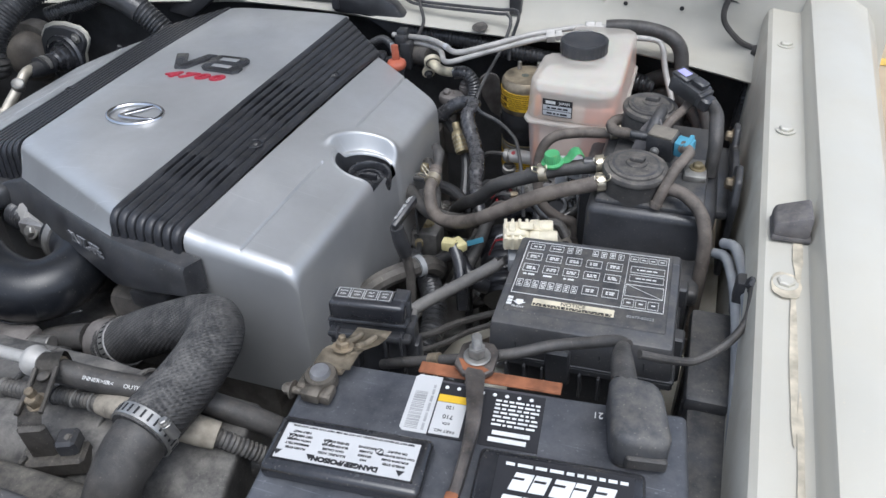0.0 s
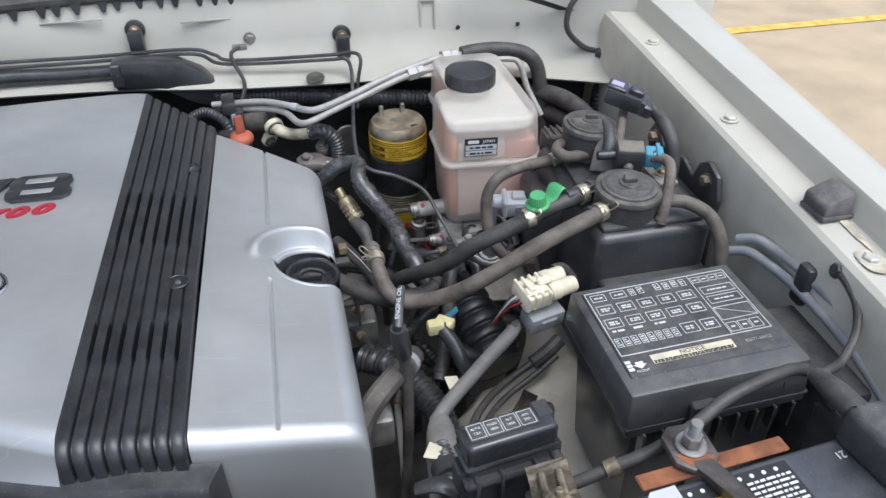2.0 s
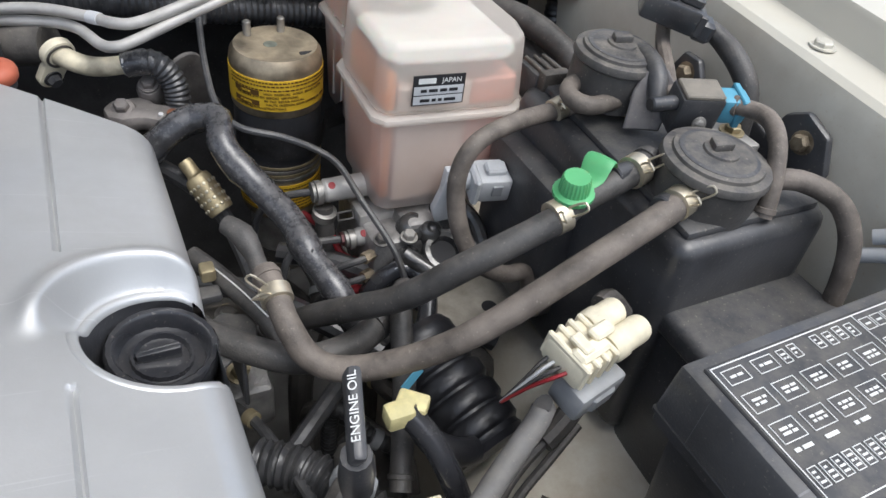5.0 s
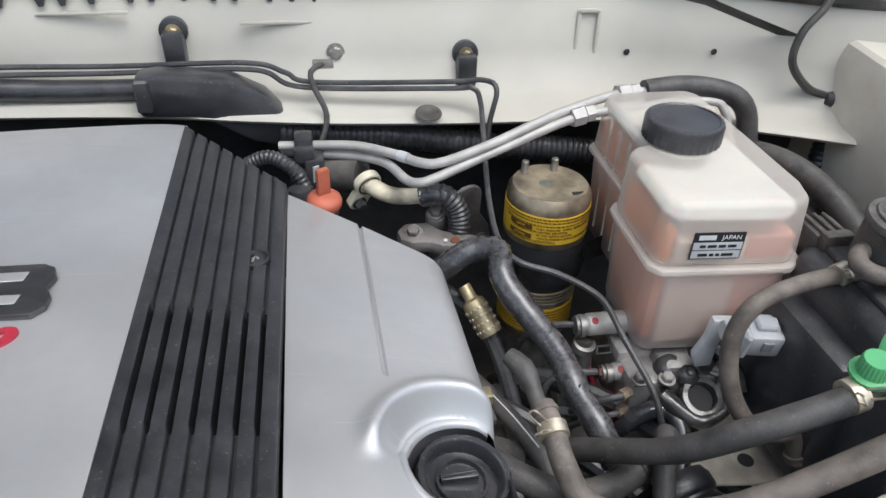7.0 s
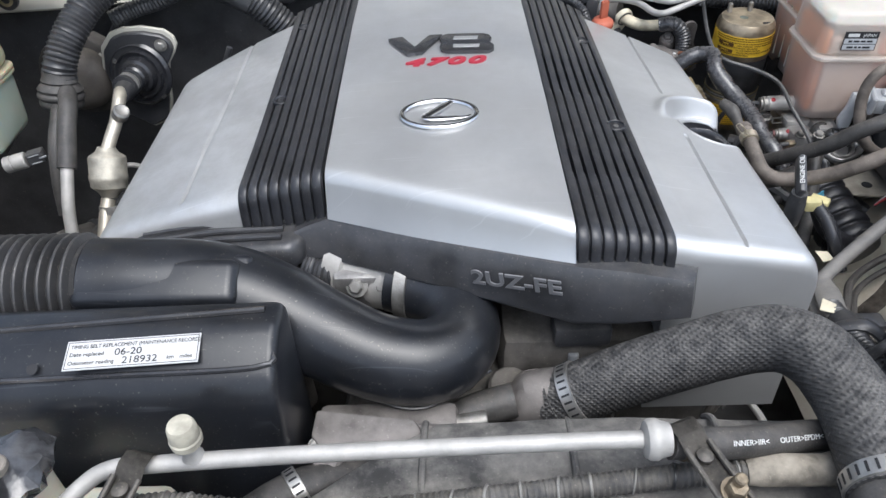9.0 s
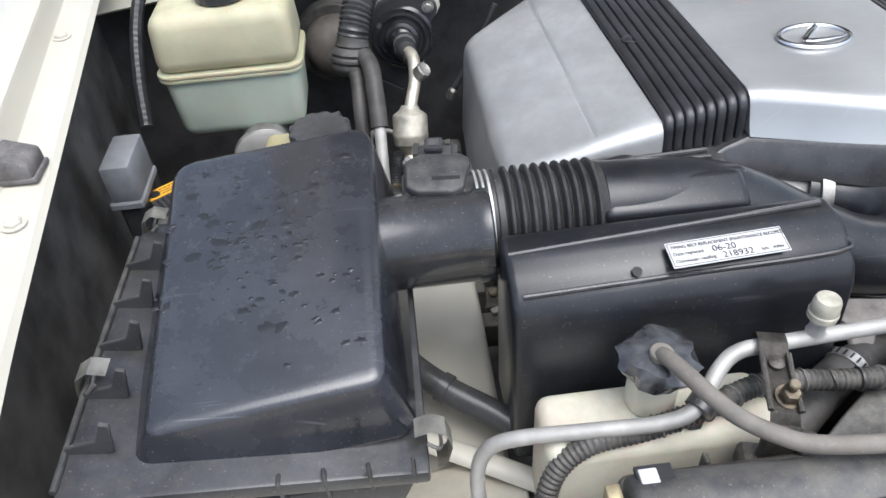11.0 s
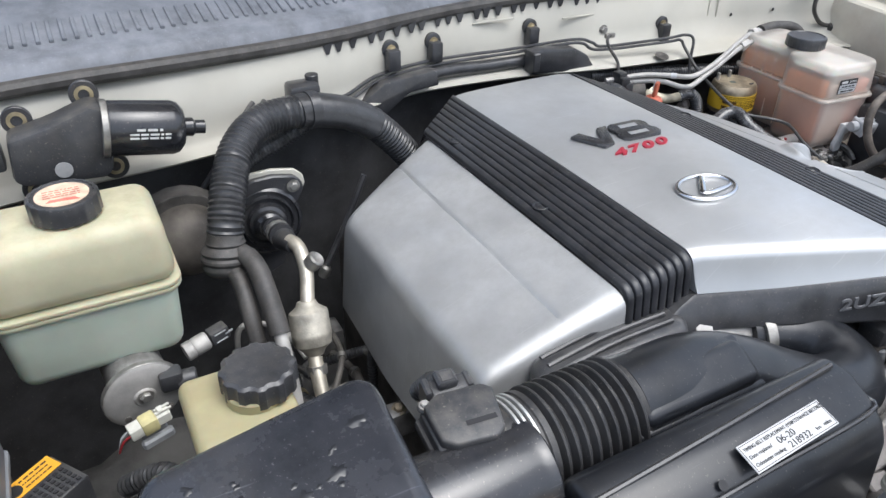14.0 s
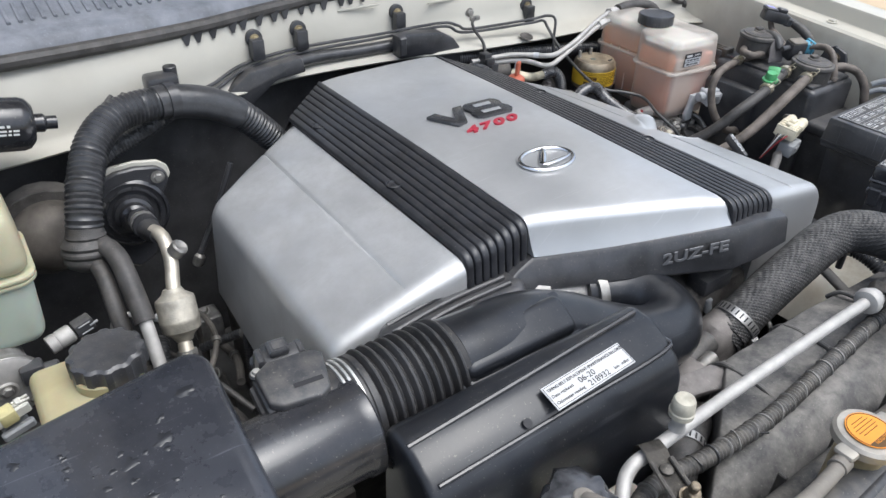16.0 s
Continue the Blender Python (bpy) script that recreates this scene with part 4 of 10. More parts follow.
    while y < -0.020:
        w = rnd.choice((0.0005, 0.0009, 0.0015))
        bm = plate(q, 0.0865, 0.0965, y, y + w, 0.0003, bm)
        y += w + rnd.choice((0.0006, 0.001))
    bm = script(q @ Matrix.Rotation(radians(90), 4, "Z"), -0.056, -0.012, -0.1005, 0.002, rnd, bm)
    tagged(part("barcode", bm, GINK, lab), kind="stuff")
    lab = part("label", plate(cm @ Matrix.Translation((0, 0, 0.0004)), 0.1048, 0.187, -0.060, -0.008), mat("black_label", (0.025, 0.025, 0.028), 0.4, 0, 0.1, 30, 0), t, "black label with white print")
    part("yellow_bar", plate(q, 0.1058, 0.129, -0.027, -0.020, 0.0003), YELLOW, lab, "yellow bar")
    part("white_panel", plate(q, 0.1058, 0.129, -0.058, -0.0275, 0.0003), PAPER, lab, "white rating panel")
    qq = cm @ Matrix.Translation((0, 0, 0.0016))
    letters("lettering", "CCA", 0.0030, cm @ Vector((0.117, -0.0475, 0.0017)), x, up, INK, lab, 0.0001)
    letters("lettering", "PART NO.", 0.0036, cm @ Vector((0.117, -0.0545, 0.0017)), x, up, INK, lab, 0.0001)
    letters("lettering", "120", 0.0045, cm @ Vector((0.117, -0.032, 0.0017)), x, up, INK, lab, 0.0001)
    letters("lettering", "710", 0.0055, cm @ Vector((0.117, -0.041, 0.0017)), x, up, INK, lab, 0.0001)
    bm = None
    for i in range(8):
        bm = lathe([(0.0016, 0), (0.0016, 0.0004), (0, 0.0004)], cm @ Vector((0.110 + i * 0.0095, -0.0125, 0.001)), (0, 0, 1), 10, bm)
    for i in range(7):
        bm = script(qq, 0.150, 0.184, -0.018 - i * 0.0038, 0.0017, rnd, bm)
    bm = box(0.152, 0.180, -0.050, -0.0463, 0, 0.0004, 0, m=qq, bm=bm)
    bm = box(0.150, 0.178, -0.0565, -0.0525, 0, 0.0004, 0, m=qq, bm=bm)
    tagged(part("small_print", bm, WINK, lab), kind="stuff")
    # second raised cover with the maker's name as plain shapes
    part("vent_cover", box(0.154, 0.268, -0.150, -0.066, -0.002, 0.0125, 0.005, 3, m), GLOSSBLACK, t)
    q3 = m @ Matrix.Translation((0, 0, 0.0129))
    lab = part("label", plate(q3, 0.168, 0.260, -0.142, -0.073), mat("black_label", (0, 0, 0)), t, "black maker's label")
    q4 = m @ Matrix.Translation((0, 0, 0.0136))
    bm = script(q4, 0.174, 0.256, -0.079, 0.0024, rnd)
    tagged(part("small_print", bm, WINK, lab), kind="stuff")
    for y, x0, x1 in ((-0.092, 0.178, 0.246), (-0.110, 0.172, 0.240)):
        n = 5
        for i in range(n):
            w = (0.92, 0.78, 0.95, 0.70, 0.94)[i]
            a, b = x0 + (x1 - x0) * i / n, x0 + (x1 - x0) * (i + w) / n
            part("logo_block", prism([(a, y - 0.007), (b, y - 0.007), (b + 0.004, y + 0.007), (a + 0.004, y + 0.007)], 0, 0.0004, m=q4), WINK, lab)
            c = (a + b) / 2 + (0.001 if i % 2 else -0.001)
            part("logo_slit", prism([(c - 0.0035, y + 0.0012), (c + 0.0045, y + 0.0012), (c + 0.0052, y + 0.0030), (c - 0.0028, y + 0.0030)], 0.0004, 0.0007, m=q4), MATS["black_label"], lab)
    letters("date_mark", "21", 0.008, m @ Vector((0.233, -0.014, 0.0006)), x, up, WINK, t, 0.0003, "stamped date in white")
    # posts and terminals
    neg = m @ Vector((0.018, -0.028, 0))
    part("post", lathe([(0.0098, 0), (0.0082, 0.017), (0.0072, 0.019), (0, 0.0192)], neg, (0, 0, 1), 24), mat("dull_lead", (0.42, 0.42, 0.43), 0.45, 0.8, 0.2, 80, 0.3), t, "dull lead post")
    return m


BAT = battery()


def battery_tray():
    bm = box(-0.006, 0.304, -0.178, 0.006, -0.242, -0.227, 0.004, 2, BAT)
    for a in ((-0.006, 0.0, -0.178, 0.006), (0.298, 0.304, -0.178, 0.006), (-0.006, 0.304, 0.0, 0.006), (-0.006, 0.304, -0.178, -0.172)):
        box(*a, -0.24, -0.20, 0.001, 1, BAT, bm=bm)
    box(0.03, 0.27, -0.16, -0.02, -0.48, -0.24, 0.01, 2, BAT, bm=bm)
    solo("battery_tray", bm, BLACK, "black steel battery tray under the battery", "tray")


battery_tray()


def holddown():
    """Forged bar over the battery with its long stud and nut, eaten by rust."""
    p = BAT @ Vector((0.136, 0.018, 0.012))
    t = thing("battery_hold_down", p, "dark rusty battery hold-down bar with stud and nut", "hold-down")
    way = [(0.537, -0.258, 1.056), (0.537, -0.270, 1.064), (0.539, -0.286, 1.066), (0.545, -0.308, 1.070), (0.553, -0.341, 1.072), (0.556, -0.385, 1.071), (0.556, -0.430, 1.066), (0.555, -0.465, 1.054), (0.555, -0.478, 1.035)]
    iron = mat("oily_forged_steel", (0.095, 0.086, 0.080), 0.40, 0.45, 0.5, 45, 0.5, 300, dust=0.3, dustcol=(0.24, 0.19, 0.15))
    blade = bmesh.new()
    rows = []
    run = spline(way[2:], 0.006)
    for i, p in enumerate(run):
        f = i / (len(run) - 1)
        hgt = 0.006 + 0.010 * min(1.0, f * 3.0) * (1.0 - 0.35 * max(0.0, f - 0.7) / 0.3)
        wid = 0.0085 - 0.0048 * min(1.0, f * 2.5)
        ring_pts = ((-wid, 0.0015), (-wid * 0.6, 0.0030), (wid * 0.6, 0.0030), (wid, 0.0015), (wid * 0.9, -hgt * 0.5), (wid * 0.7, -hgt), (-wid * 0.7, -hgt), (-wid * 0.9, -hgt * 0.5))
        rows.append([blade.verts.new((p.x + dx, p.y, p.z + dz)) for dx, dz in ring_pts])
    for p, q in zip(rows, rows[1:]):
        for k in range(8):
            blade.faces.new((p[k], p[(k + 1) % 8], q[(k + 1) % 8], q[k]))
    blade.faces.new(rows[0])
    blade.faces.new(rows[-1])
    bmesh.ops.recalc_face_normals(blade, faces=blade.faces)
    part("bar", blade, iron, t)
    head = prism([(0.521, -0.261), (0.529, -0.254), (0.546, -0.254), (0.553, -0.262), (0.553, -0.284), (0.545, -0.293), (0.530, -0.292), (0.521, -0.284)], 1.0625, 1.0680, 0.0015, 2)
    part("head", head, iron, t)
    part("rust_patch", prism([(0.523, -0.278), (0.530, -0.289), (0.544, -0.290), (0.550, -0.284), (0.541, -0.2805), (0.530, -0.2775)], 1.0678, 1.0684, 0.0001, 1), RUST, t, "rust bloom on the eye")
    part("rusty_end", tube([(0.556, -0.400, 1.0725), (0.556, -0.430, 1.0685), (0.555, -0.462, 1.0565)], [0.0045, 0.0060, 0.0075], 10, step=0.006, flat=0.4), RUST, t, "bright rust on the bar's foot")
    part("washer", cyl((0.537, -0.273, 1.0685), (0, 0, 1), 0.0112, 0.0025), STEEL, t)
    part("nut", lathe([(0.0072, 0), (0.0072, 0.007), (0.0064, 0.008)], (0.537, -0.273, 1.072), (0, 0, 1), 6), STEEL, t, "steel nut")
    bm = tube([(0.537, -0.273, 0.86), (0.537, -0.273, 1.092)], 0.0038, 12, rib=(0.0016, 0.0005), straight=False)
    part("stud", bm, STEEL, t, "threaded stud")


moved((-0.006, -0.008, 0.002), holddown)

m = Matrix.Translation((0.487, -0.298, 1.060)) @ Matrix.Rotation(radians(4.0), 4, "Z")
solo("felt_strip", box(0, 0.115, -0.004, 0.008, 0, 0.0030, 0.001, 1, m), RUST, "rust-brown felt strip along the battery's top edge", "strip")


def negative_clamp():
    c = BAT @ Vector((0.018, -0.028, 0))
    t = thing("battery_clamp", c, "tarnished brass battery clamp with its bolt", "battery clamp")
    dull = mat("blackened_clamp_lead", (0.13, 0.115, 0.095), 0.5, 0.6, 0.5, 60, 0.8, 300, dust=0.3)
    bm = lathe([(0.0098, 0.004), (0.0132, 0.004), (0.0132, 0.013), (0.0122, 0.015), (0.0098, 0.015)], c, (0, 0, 1), 24)
    box(c.x - 0.0075, c.x + 0.0075, c.y - 0.022, c.y - 0.010, c.z + 0.004, c.z + 0.014, 0.002, 2, bm=bm)
    part("collar", bm, dull, t)
    part("bolt", bolt((c.x - 0.016, c.y - 0.0165, c.z + 0.009), (-1, 0, 0), 0.0050, 0.008), dull, t)
    part("bolt_shank", tube([(c.x - 0.025, c.y - 0.0165, c.z + 0.009), (c.x + 0.016, c.y - 0.0165, c.z + 0.009)], 0.0029, 10, rib=(0.0016, 0.0005)), dull, t)
    # bent link to the fuse box
    part("jaw", box(c.x - 0.0165, c.x - 0.007, c.y - 0.015, c.y + 0.003, c.z + 0.001, c.z + 0.011, 0.003, 2), dull, t)
    part("jaw", box(c.x + 0.006, c.x + 0.0155, c.y - 0.020, c.y - 0.004, c.z + 0.002, c.z + 0.012, 0.003, 2), dull, t)
    part("ledge", box(c.x - 0.009, c.x + 0.013, c.y + 0.010, c.y + 0.022, c.z + 0.003, c.z + 0.010, 0.003, 2), LINK, t)
    way = [(c.x + 0.004, c.y + 0.010, c.z + 0.012), (c.x + 0.006, c.y + 0.026, c.z + 0.015), (c.x + 0.008, c.y + 0.040, c.z + 0.008), (c.x + 0.011, c.y + 0.052, c.z + 0.001), (c.x + 0.013, c.y + 0.063, c.z - 0.002), (c.x + 0.014, c.y + 0.074, c.z - 0.003)]
    link = part("link", ribbon(spline(way, 0.006), 0.031, 0.003, (1, 0.1, 0)), LINK, t, "bent copper link, tarnished brown")
    for k in (-1, 1):
        part("rib", tube([(x + k * 0.0062, y, z + 0.0018) for x, y, z in way[2:5]], 0.0026, 8), LINK, link)
    part("link_nut", bolt((c.x + 0.006, c.y + 0.030, c.z + 0.016), (0, 0.2, 1), 0.0060, 0.007), RUSTY, t)
    part("link_stud", cyl((c.x + 0.006, c.y + 0.030, c.z + 0.018), (0, 0.2, 1), 0.0030, 0.010), RUSTY, t)

negative_clamp()


def link_box():
    m = Matrix.Translation((0.386, -0.259, 1.068)) @ Matrix.Rotation(radians(7), 4, "Z") @ Matrix.Rotation(radians(-3), 4, "X") @ Matrix.Translation((0, 0.012, 0)) @ Matrix.Diagonal((0.95, 0.66, 1, 1))
    t = thing("fusible_link_box", (0.42, -0.235, 0.96), "small black fusible link box beside the battery post", "fuse box")
    part("body", box(-0.001, 0.069, 0.0, 0.034, -0.115, -0.018, 0.004, 2, m), BLACK, t)
    part("latch", box(-0.008, 0.0, 0.006, 0.030, -0.055, -0.030, 0.002, 1, m), BLACK, t)
    part("latch", box(0.068, 0.078, 0.004, 0.034, -0.060, -0.026, 0.002, 1, m), BLACK, t)
    lid = part("lid", box(-0.003, 0.071, -0.004, 0.035, -0.022, 0, 0.005, 3, m), GLOSSBLACK, t)
    part("lid_rim", box(-0.005, 0.073, -0.006, 0.037, -0.024, -0.019, 0.002, 1, m), GLOSSBLACK, lid)
    part("corner_clip", box(0.058, 0.072, 0.012, 0.037, -0.020, 0.0012, 0.0015, 1, m), BLACK, lid)
    part("corner_clip", box(0.0605, 0.0735, 0.016, 0.022, -0.030, -0.004, 0.001, 1, m), BLACK, lid)
    led = box(-0.006, 0.076, -0.010, 0.036, -0.040, -0.033, 0.002, 1, m)
    for xx in (0.002, 0.022, 0.050, 0.066):
        box(xx, xx + 0.003, -0.011, 0.002, -0.075, -0.030, 0.0008, 1, m, bm=led)
    part("ledge", led, BLACK, t)
    part("foot", box(0.004, 0.066, -0.008, 0.030, -0.122, -0.085, 0.004, 2, m), BLACK, t)
    part("side_pocket", box(0.066, 0.082, 0.006, 0.032, -0.105, -0.048, 0.003, 2, m), BLACK, t)
    part("wire", tube([m @ Vector(p) for p in ((-0.004, 0.018, -0.075), (-0.018, 0.020, -0.085), (-0.026, 0.026, -0.110), (-0.024, 0.03, -0.15))], 0.0045, 10), TAPE, t)
    q = m @ Matrix.Translation((0, 0, 0.0004))
    part("decal", plate(q, 0.002, 0.0575, 0.006, 0.030, 0.0003), DECAL, lid)
    bm = None
    x, y = m.to_3x3() @ Vector((1, 0, 0)), m.to_3x3() @ Vector((0, 1, 0))
    q2 = m @ Matrix.Translation((0, 0, 0.0008))
    for i, (w1, w2) in enumerate((("ALT-S", "7.5A"), ("MAIN", "100A"), ("ALT", "140A"), ("AM1", "50A"))):
        x0 = 0.003 + i * 0.0136
        bm = outline_rect(q2, x0, x0 + 0.0122, 0.008, 0.028, 0.0004, 0.0003, bm)
        letters("lettering", w1, 0.0030, m @ Vector((x0 + 0.0061, 0.0215, 0.001)), x, y, WINK, lid, 0.0001)
        letters("lettering", w2, 0.0030, m @ Vector((x0 + 0.0061, 0.0150, 0.001)), x, y, WINK, lid, 0.0001)
    part("frames", bm, WINK, lid, "white printed frames")


link_box()


def terminal_boot():
    t = thing("terminal_cover", (0.662, -0.30, 1.054), "dusty grey-black rubber cover over the battery terminal", "terminal cover")
    m = Matrix.Translation((0.660, -0.302, 1.054)) @ Matrix.Rotation(radians(8), 4, "Z")
    bm = prism([(0.639, -0.284), (0.644, -0.278), (0.672, -0.281), (0.678, -0.288), (0.6885, -0.326), (0.684, -0.335), (0.654, -0.339), (0.647, -0.333)], 1.054, 1.091, 0.006, 3)
    for v in bm.verts:
        if v.co.z > 1.075:
            v.co.z -= 0.10 * max(0.0, -0.30 - v.co.y) + 0.12 * abs(v.co.x - 0.659)
    part("hood", bm, mat("dusty_grey_rubber_boot", (0.060, 0.061, 0.065), 0.5, 0, 0.2, 30, 0.3, dust=0.35), t)
    part("skirt", prism([(0.644, -0.292), (0.678, -0.300), (0.687, -0.331), (0.654, -0.338), (0.648, -0.331)], 1.0535, 1.060, 0.002, 2), RUBBER, t)
    part("lip", box(-0.006, 0.022, -0.0385, -0.0340, 0.006, 0.018, 0.0015, 1, m), RUBBER, t)
    part("sleeve", tube([(0.652, -0.288, 1.078), (0.648, -0.270, 1.082), (0.645, -0.254, 1.082), (0.645, -0.244, 1.080)], [0.011, 0.0095, 0.0085, 0.006], 12), RUBBER, t, "rubber cable sleeve")


moved((-0.003, -0.010, 0.006), terminal_boot)

# cables round the battery
solo("battery_cable", tube([(0.645, -0.245, 1.080), (0.636, -0.238, 1.076), (0.615, -0.236, 1.066), (0.585, -0.240, 1.058), (0.555, -0.252, 1.052), (0.52, -0.262, 1.046), (0.49, -0.262, 1.035), (0.455, -0.26, 1.02), (0.43, -0.25, 1.0)], 0.0050, 12),
     RUBBER, "thick black battery cable behind the hold-down", "cable")
solo("cable_clamp", ring((0.487, -0.262, 1.034), (0.9, -0.02, 0.35), 0.0053, 0.011, 0.0016), RUSTY, "tarnished clamp round the battery cable", "clamp")
solo("ground_wire", tube([(0.655, -0.246, 1.074), (0.68, -0.232, 1.060), (0.70, -0.222, 1.055), (0.722, -0.205, 1.064), (0.735, -0.185, 1.074), (0.738, -0.165, 1.082), (0.738, -0.152, 1.085)], 0.0036, 10), RUBBER, "thin black wire clipped to the fender", "wire")
t = thing("wire_clip", (0.748, -0.160, 1.07), "black wire clip on the fender flange", "clip")
part("body", box(0.740, 0.752, -0.170, -0.150, 1.062, 1.078, 0.003), BLACK, t)
part("bolt", bolt((0.739, -0.150, 1.086), (-1, 0, 0.4), 0.0058, 0.006), GREYBLACK, t)


# ---- fuse and relay box ----
def relay_box():
    m = Matrix.Translation((0.5270, -0.2095, 1.0475)) @ Matrix.Rotation(radians(0.3), 4, "Z") @ Matrix.Rotation(radians(2.0), 4, "Y").inverted() @ Matrix.Rotation(radians(0.0), 4, "X")
    m = m @ Matrix.Diagonal((0.945, 0.985, 1, 1))
    t = thing("relay_box", (0.61, -0.14, 0.84), "black fuse and relay box with a printed lid", "fuse box")
    part("body", box(0.004, 0.160, 0.002, 0.126, -0.19, -0.034, 0.006, 2, m, taper=0.006), BLACK, t)
    fl = box(-0.005, 0.168, -0.006, 0.132, -0.050, -0.040, 0.002, 1, m)
    for i in range(9):
        box(0.010 + i * 0.018, 0.013 + i * 0.018, -0.010, 0.0, -0.075, -0.046, 0.0008, 1, m, bm=fl)
    part("flange", fl, BLACK, t)
    for y in (0.025, 0.095):
        part("latch", box(0.160, 0.174, y, y + 0.016, -0.070, -0.015, 0.002, 1, m), BLACK, t)
    part("latch", box(0.050, 0.074, -0.012, 0.002, -0.060, -0.020, 0.002, 1, m), BLACK, t)
    lid_bm = box(-0.004, 0.164, -0.004, 0.130, -0.040, -0.001, 0.004, 2, m, taper=-0.003)
    lid = part("lid", lid_bm, mat("faded_black_lid", (0.065, 0.066, 0.071), 0.34, 0, 0.2, 20, 0.2, 600, dust=0.24, coat=0.3, scratch=0.5), t)
    rim = box(-0.007, 0.169, -0.007, 0.133, -0.0415, -0.0365, 0.0015, 1, m)
    for xx in (0.020, 0.060, 0.100, 0.140):
        box(xx, xx + 0.002, -0.0062, -0.002, -0.038, -0.020, 0.0006, 1, m, bm=rim)
    part("lid_rim", rim, BLACK, lid)
    part("raised_field", box(0.004, 0.156, 0.014, 0.122, -0.002, 0.0005, 0.001, 1, m), DECAL, lid)
    q = m @ Matrix.Translation((0, 0, 0.0007))
    rnd = random.Random(9)
    bm = outline_rect(q, 0.006, 0.152, 0.038, 0.120, 0.0006, 0.0004)
    bm = plate(q, 0.1125, 0.113, 0.038, 0.120, 0.0004, bm)

    def cell(x, y, w, hh, lines=2):
        nonlocal bm
        bm = outline_rect(q, x, x + w, y - hh / 2, y + hh / 2, 0.0004, 0.0004, bm)
        for i in range(lines):
            bm = script(q, x + w * 0.22, x + w * 0.82, y + (i - (lines - 1) / 2) * 0.0026, 0.0014 if w > 0.008 else 0.0011, rnd, bm)

    for k in range(2):
        cell(0.010 + 0.0205 * k, 0.112, 0.0145, 0.0090, 1)
    for k in range(7):
        if k != 2:
            cell(0.0490 + k * 0.0088, 0.112 + 0.0008 * (k % 2), 0.0056, 0.0088)
    for k in range(5):
        cell(0.0095 + k * 0.0206, 0.0955, 0.0158, 0.0115)
        cell(0.0095 + k * 0.0206, 0.0775, 0.0158, 0.0115)
    for k in (0, 1, 2):
        bm = script(q, 0.0115 + k * 0.0206, 0.0235 + k * 0.0206, 0.0675, 0.0020, rnd, bm)
    for k in range(8):
        cell(0.0085 + k * 0.0078, 0.0535, 0.0058, 0.0105, 3)
    for k in range(2):
        cell(0.0735 + k * 0.0195, 0.0555, 0.0155, 0.0125)
    for k in range(4):
        x = 0.114 + k * 0.0092
        bm = outline_rect(q, x, x + 0.008, 0.108, 0.116, 0.0004, 0.0004, bm)
        bm = plate(q, x + 0.002, x + 0.006, 0.1113, 0.1125, 0.0004, bm)
    for y in (0.096, 0.083):
        bm = outline_rect(q, 0.116, 0.149, y - 0.005, y + 0.005, 0.0004, 0.0004, bm)
        bm = script(q, 0.122, 0.143, y, 0.0014, rnd, bm)
    bm = outline_rect(q, 0.114, 0.150, 0.056, 0.073, 0.0004, 0.0004, bm)
    bm = prism([(0.1142, 0.0726), (0.1148, 0.0726), (0.150, 0.0566), (0.1494, 0.0566)], 0, 0.0004, m=q, bm=bm)
    for k in range(3):
        x = 0.114 + k * 0.0115
        bm = outline_rect(q, x, x + 0.010, 0.041, 0.052, 0.0004, 0.0004, bm)
        bm = plate(q, x + 0.003, x + 0.007, 0.046, 0.0475, 0.0004, bm)
    tagged(part("printed_frames", bm, WINK, lid, "white printed fuse chart"), kind="stuff")
    ns = part("notice_strip", plate(q, 0.030, 0.108, 0.0235, 0.0335, 0.0003), NOTICE, lid, "cream strip with the word notice")
    x, y = m.to_3x3() @ Vector((1, 0, 0)), m.to_3x3() @ Vector((0, 1, 0))
    letters("lettering", "NOTICE", 0.0062, m @ Vector((0.069, 0.0302, 0.0012)), x, y, INK, ns, 0.0001)
    bm = None
    for yy in (0.0258, 0.0240):
        bm = script(m @ Matrix.Translation((0, 0, 0.0011)), 0.031, 0.107, yy + 0.0003, 0.0012, rnd, bm)
    tagged(part("small_print", bm, INK, ns), kind="stuff")
    bm = prism([(0.014, 0.029), (0.021, 0.029), (0.021, 0.026), (0.0235, 0.026), (0.0175, 0.0215), (0.0115, 0.026), (0.014, 0.026)], 0, 0.0004, m=q)
    part("arrow", bm, WINK, lid, "white arrow")
    letters("lettering", "FRONT", 0.0035, m @ Vector((0.0175, 0.0188, 0.001)), x, y, WINK, lid, 0.0001)
    for i in range(3):
        part("stripe", plate(q, 0.0055, 0.0105, 0.0205 + i * 0.0042, 0.0235 + i * 0.0042, 0.0004), WINK, lid)
    letters("lettering", "82677-60022", 0.0045, m @ Vector((0.132, 0.028, 0.001)), x, y, GINK, lid, 0.0001)


relay_box()


def side_relay_box():
    t = thing("relay_block", (0.64, -0.045, 0.86), "black plastic relay block behind the fuse box", "relay block")
    part("body", box(0.588, 0.70, -0.070, -0.012, 0.86, 0.985, 0.006), BLACK, t)
    part("lid", box(0.583, 0.705, -0.073, -0.008, 0.980, 1.000, 0.006, 3), GREYBLACK, t)
    part("hinge", box(0.60, 0.70, -0.012, -0.002, 0.975, 0.990, 0.003), BLACK, t)


side_relay_box()


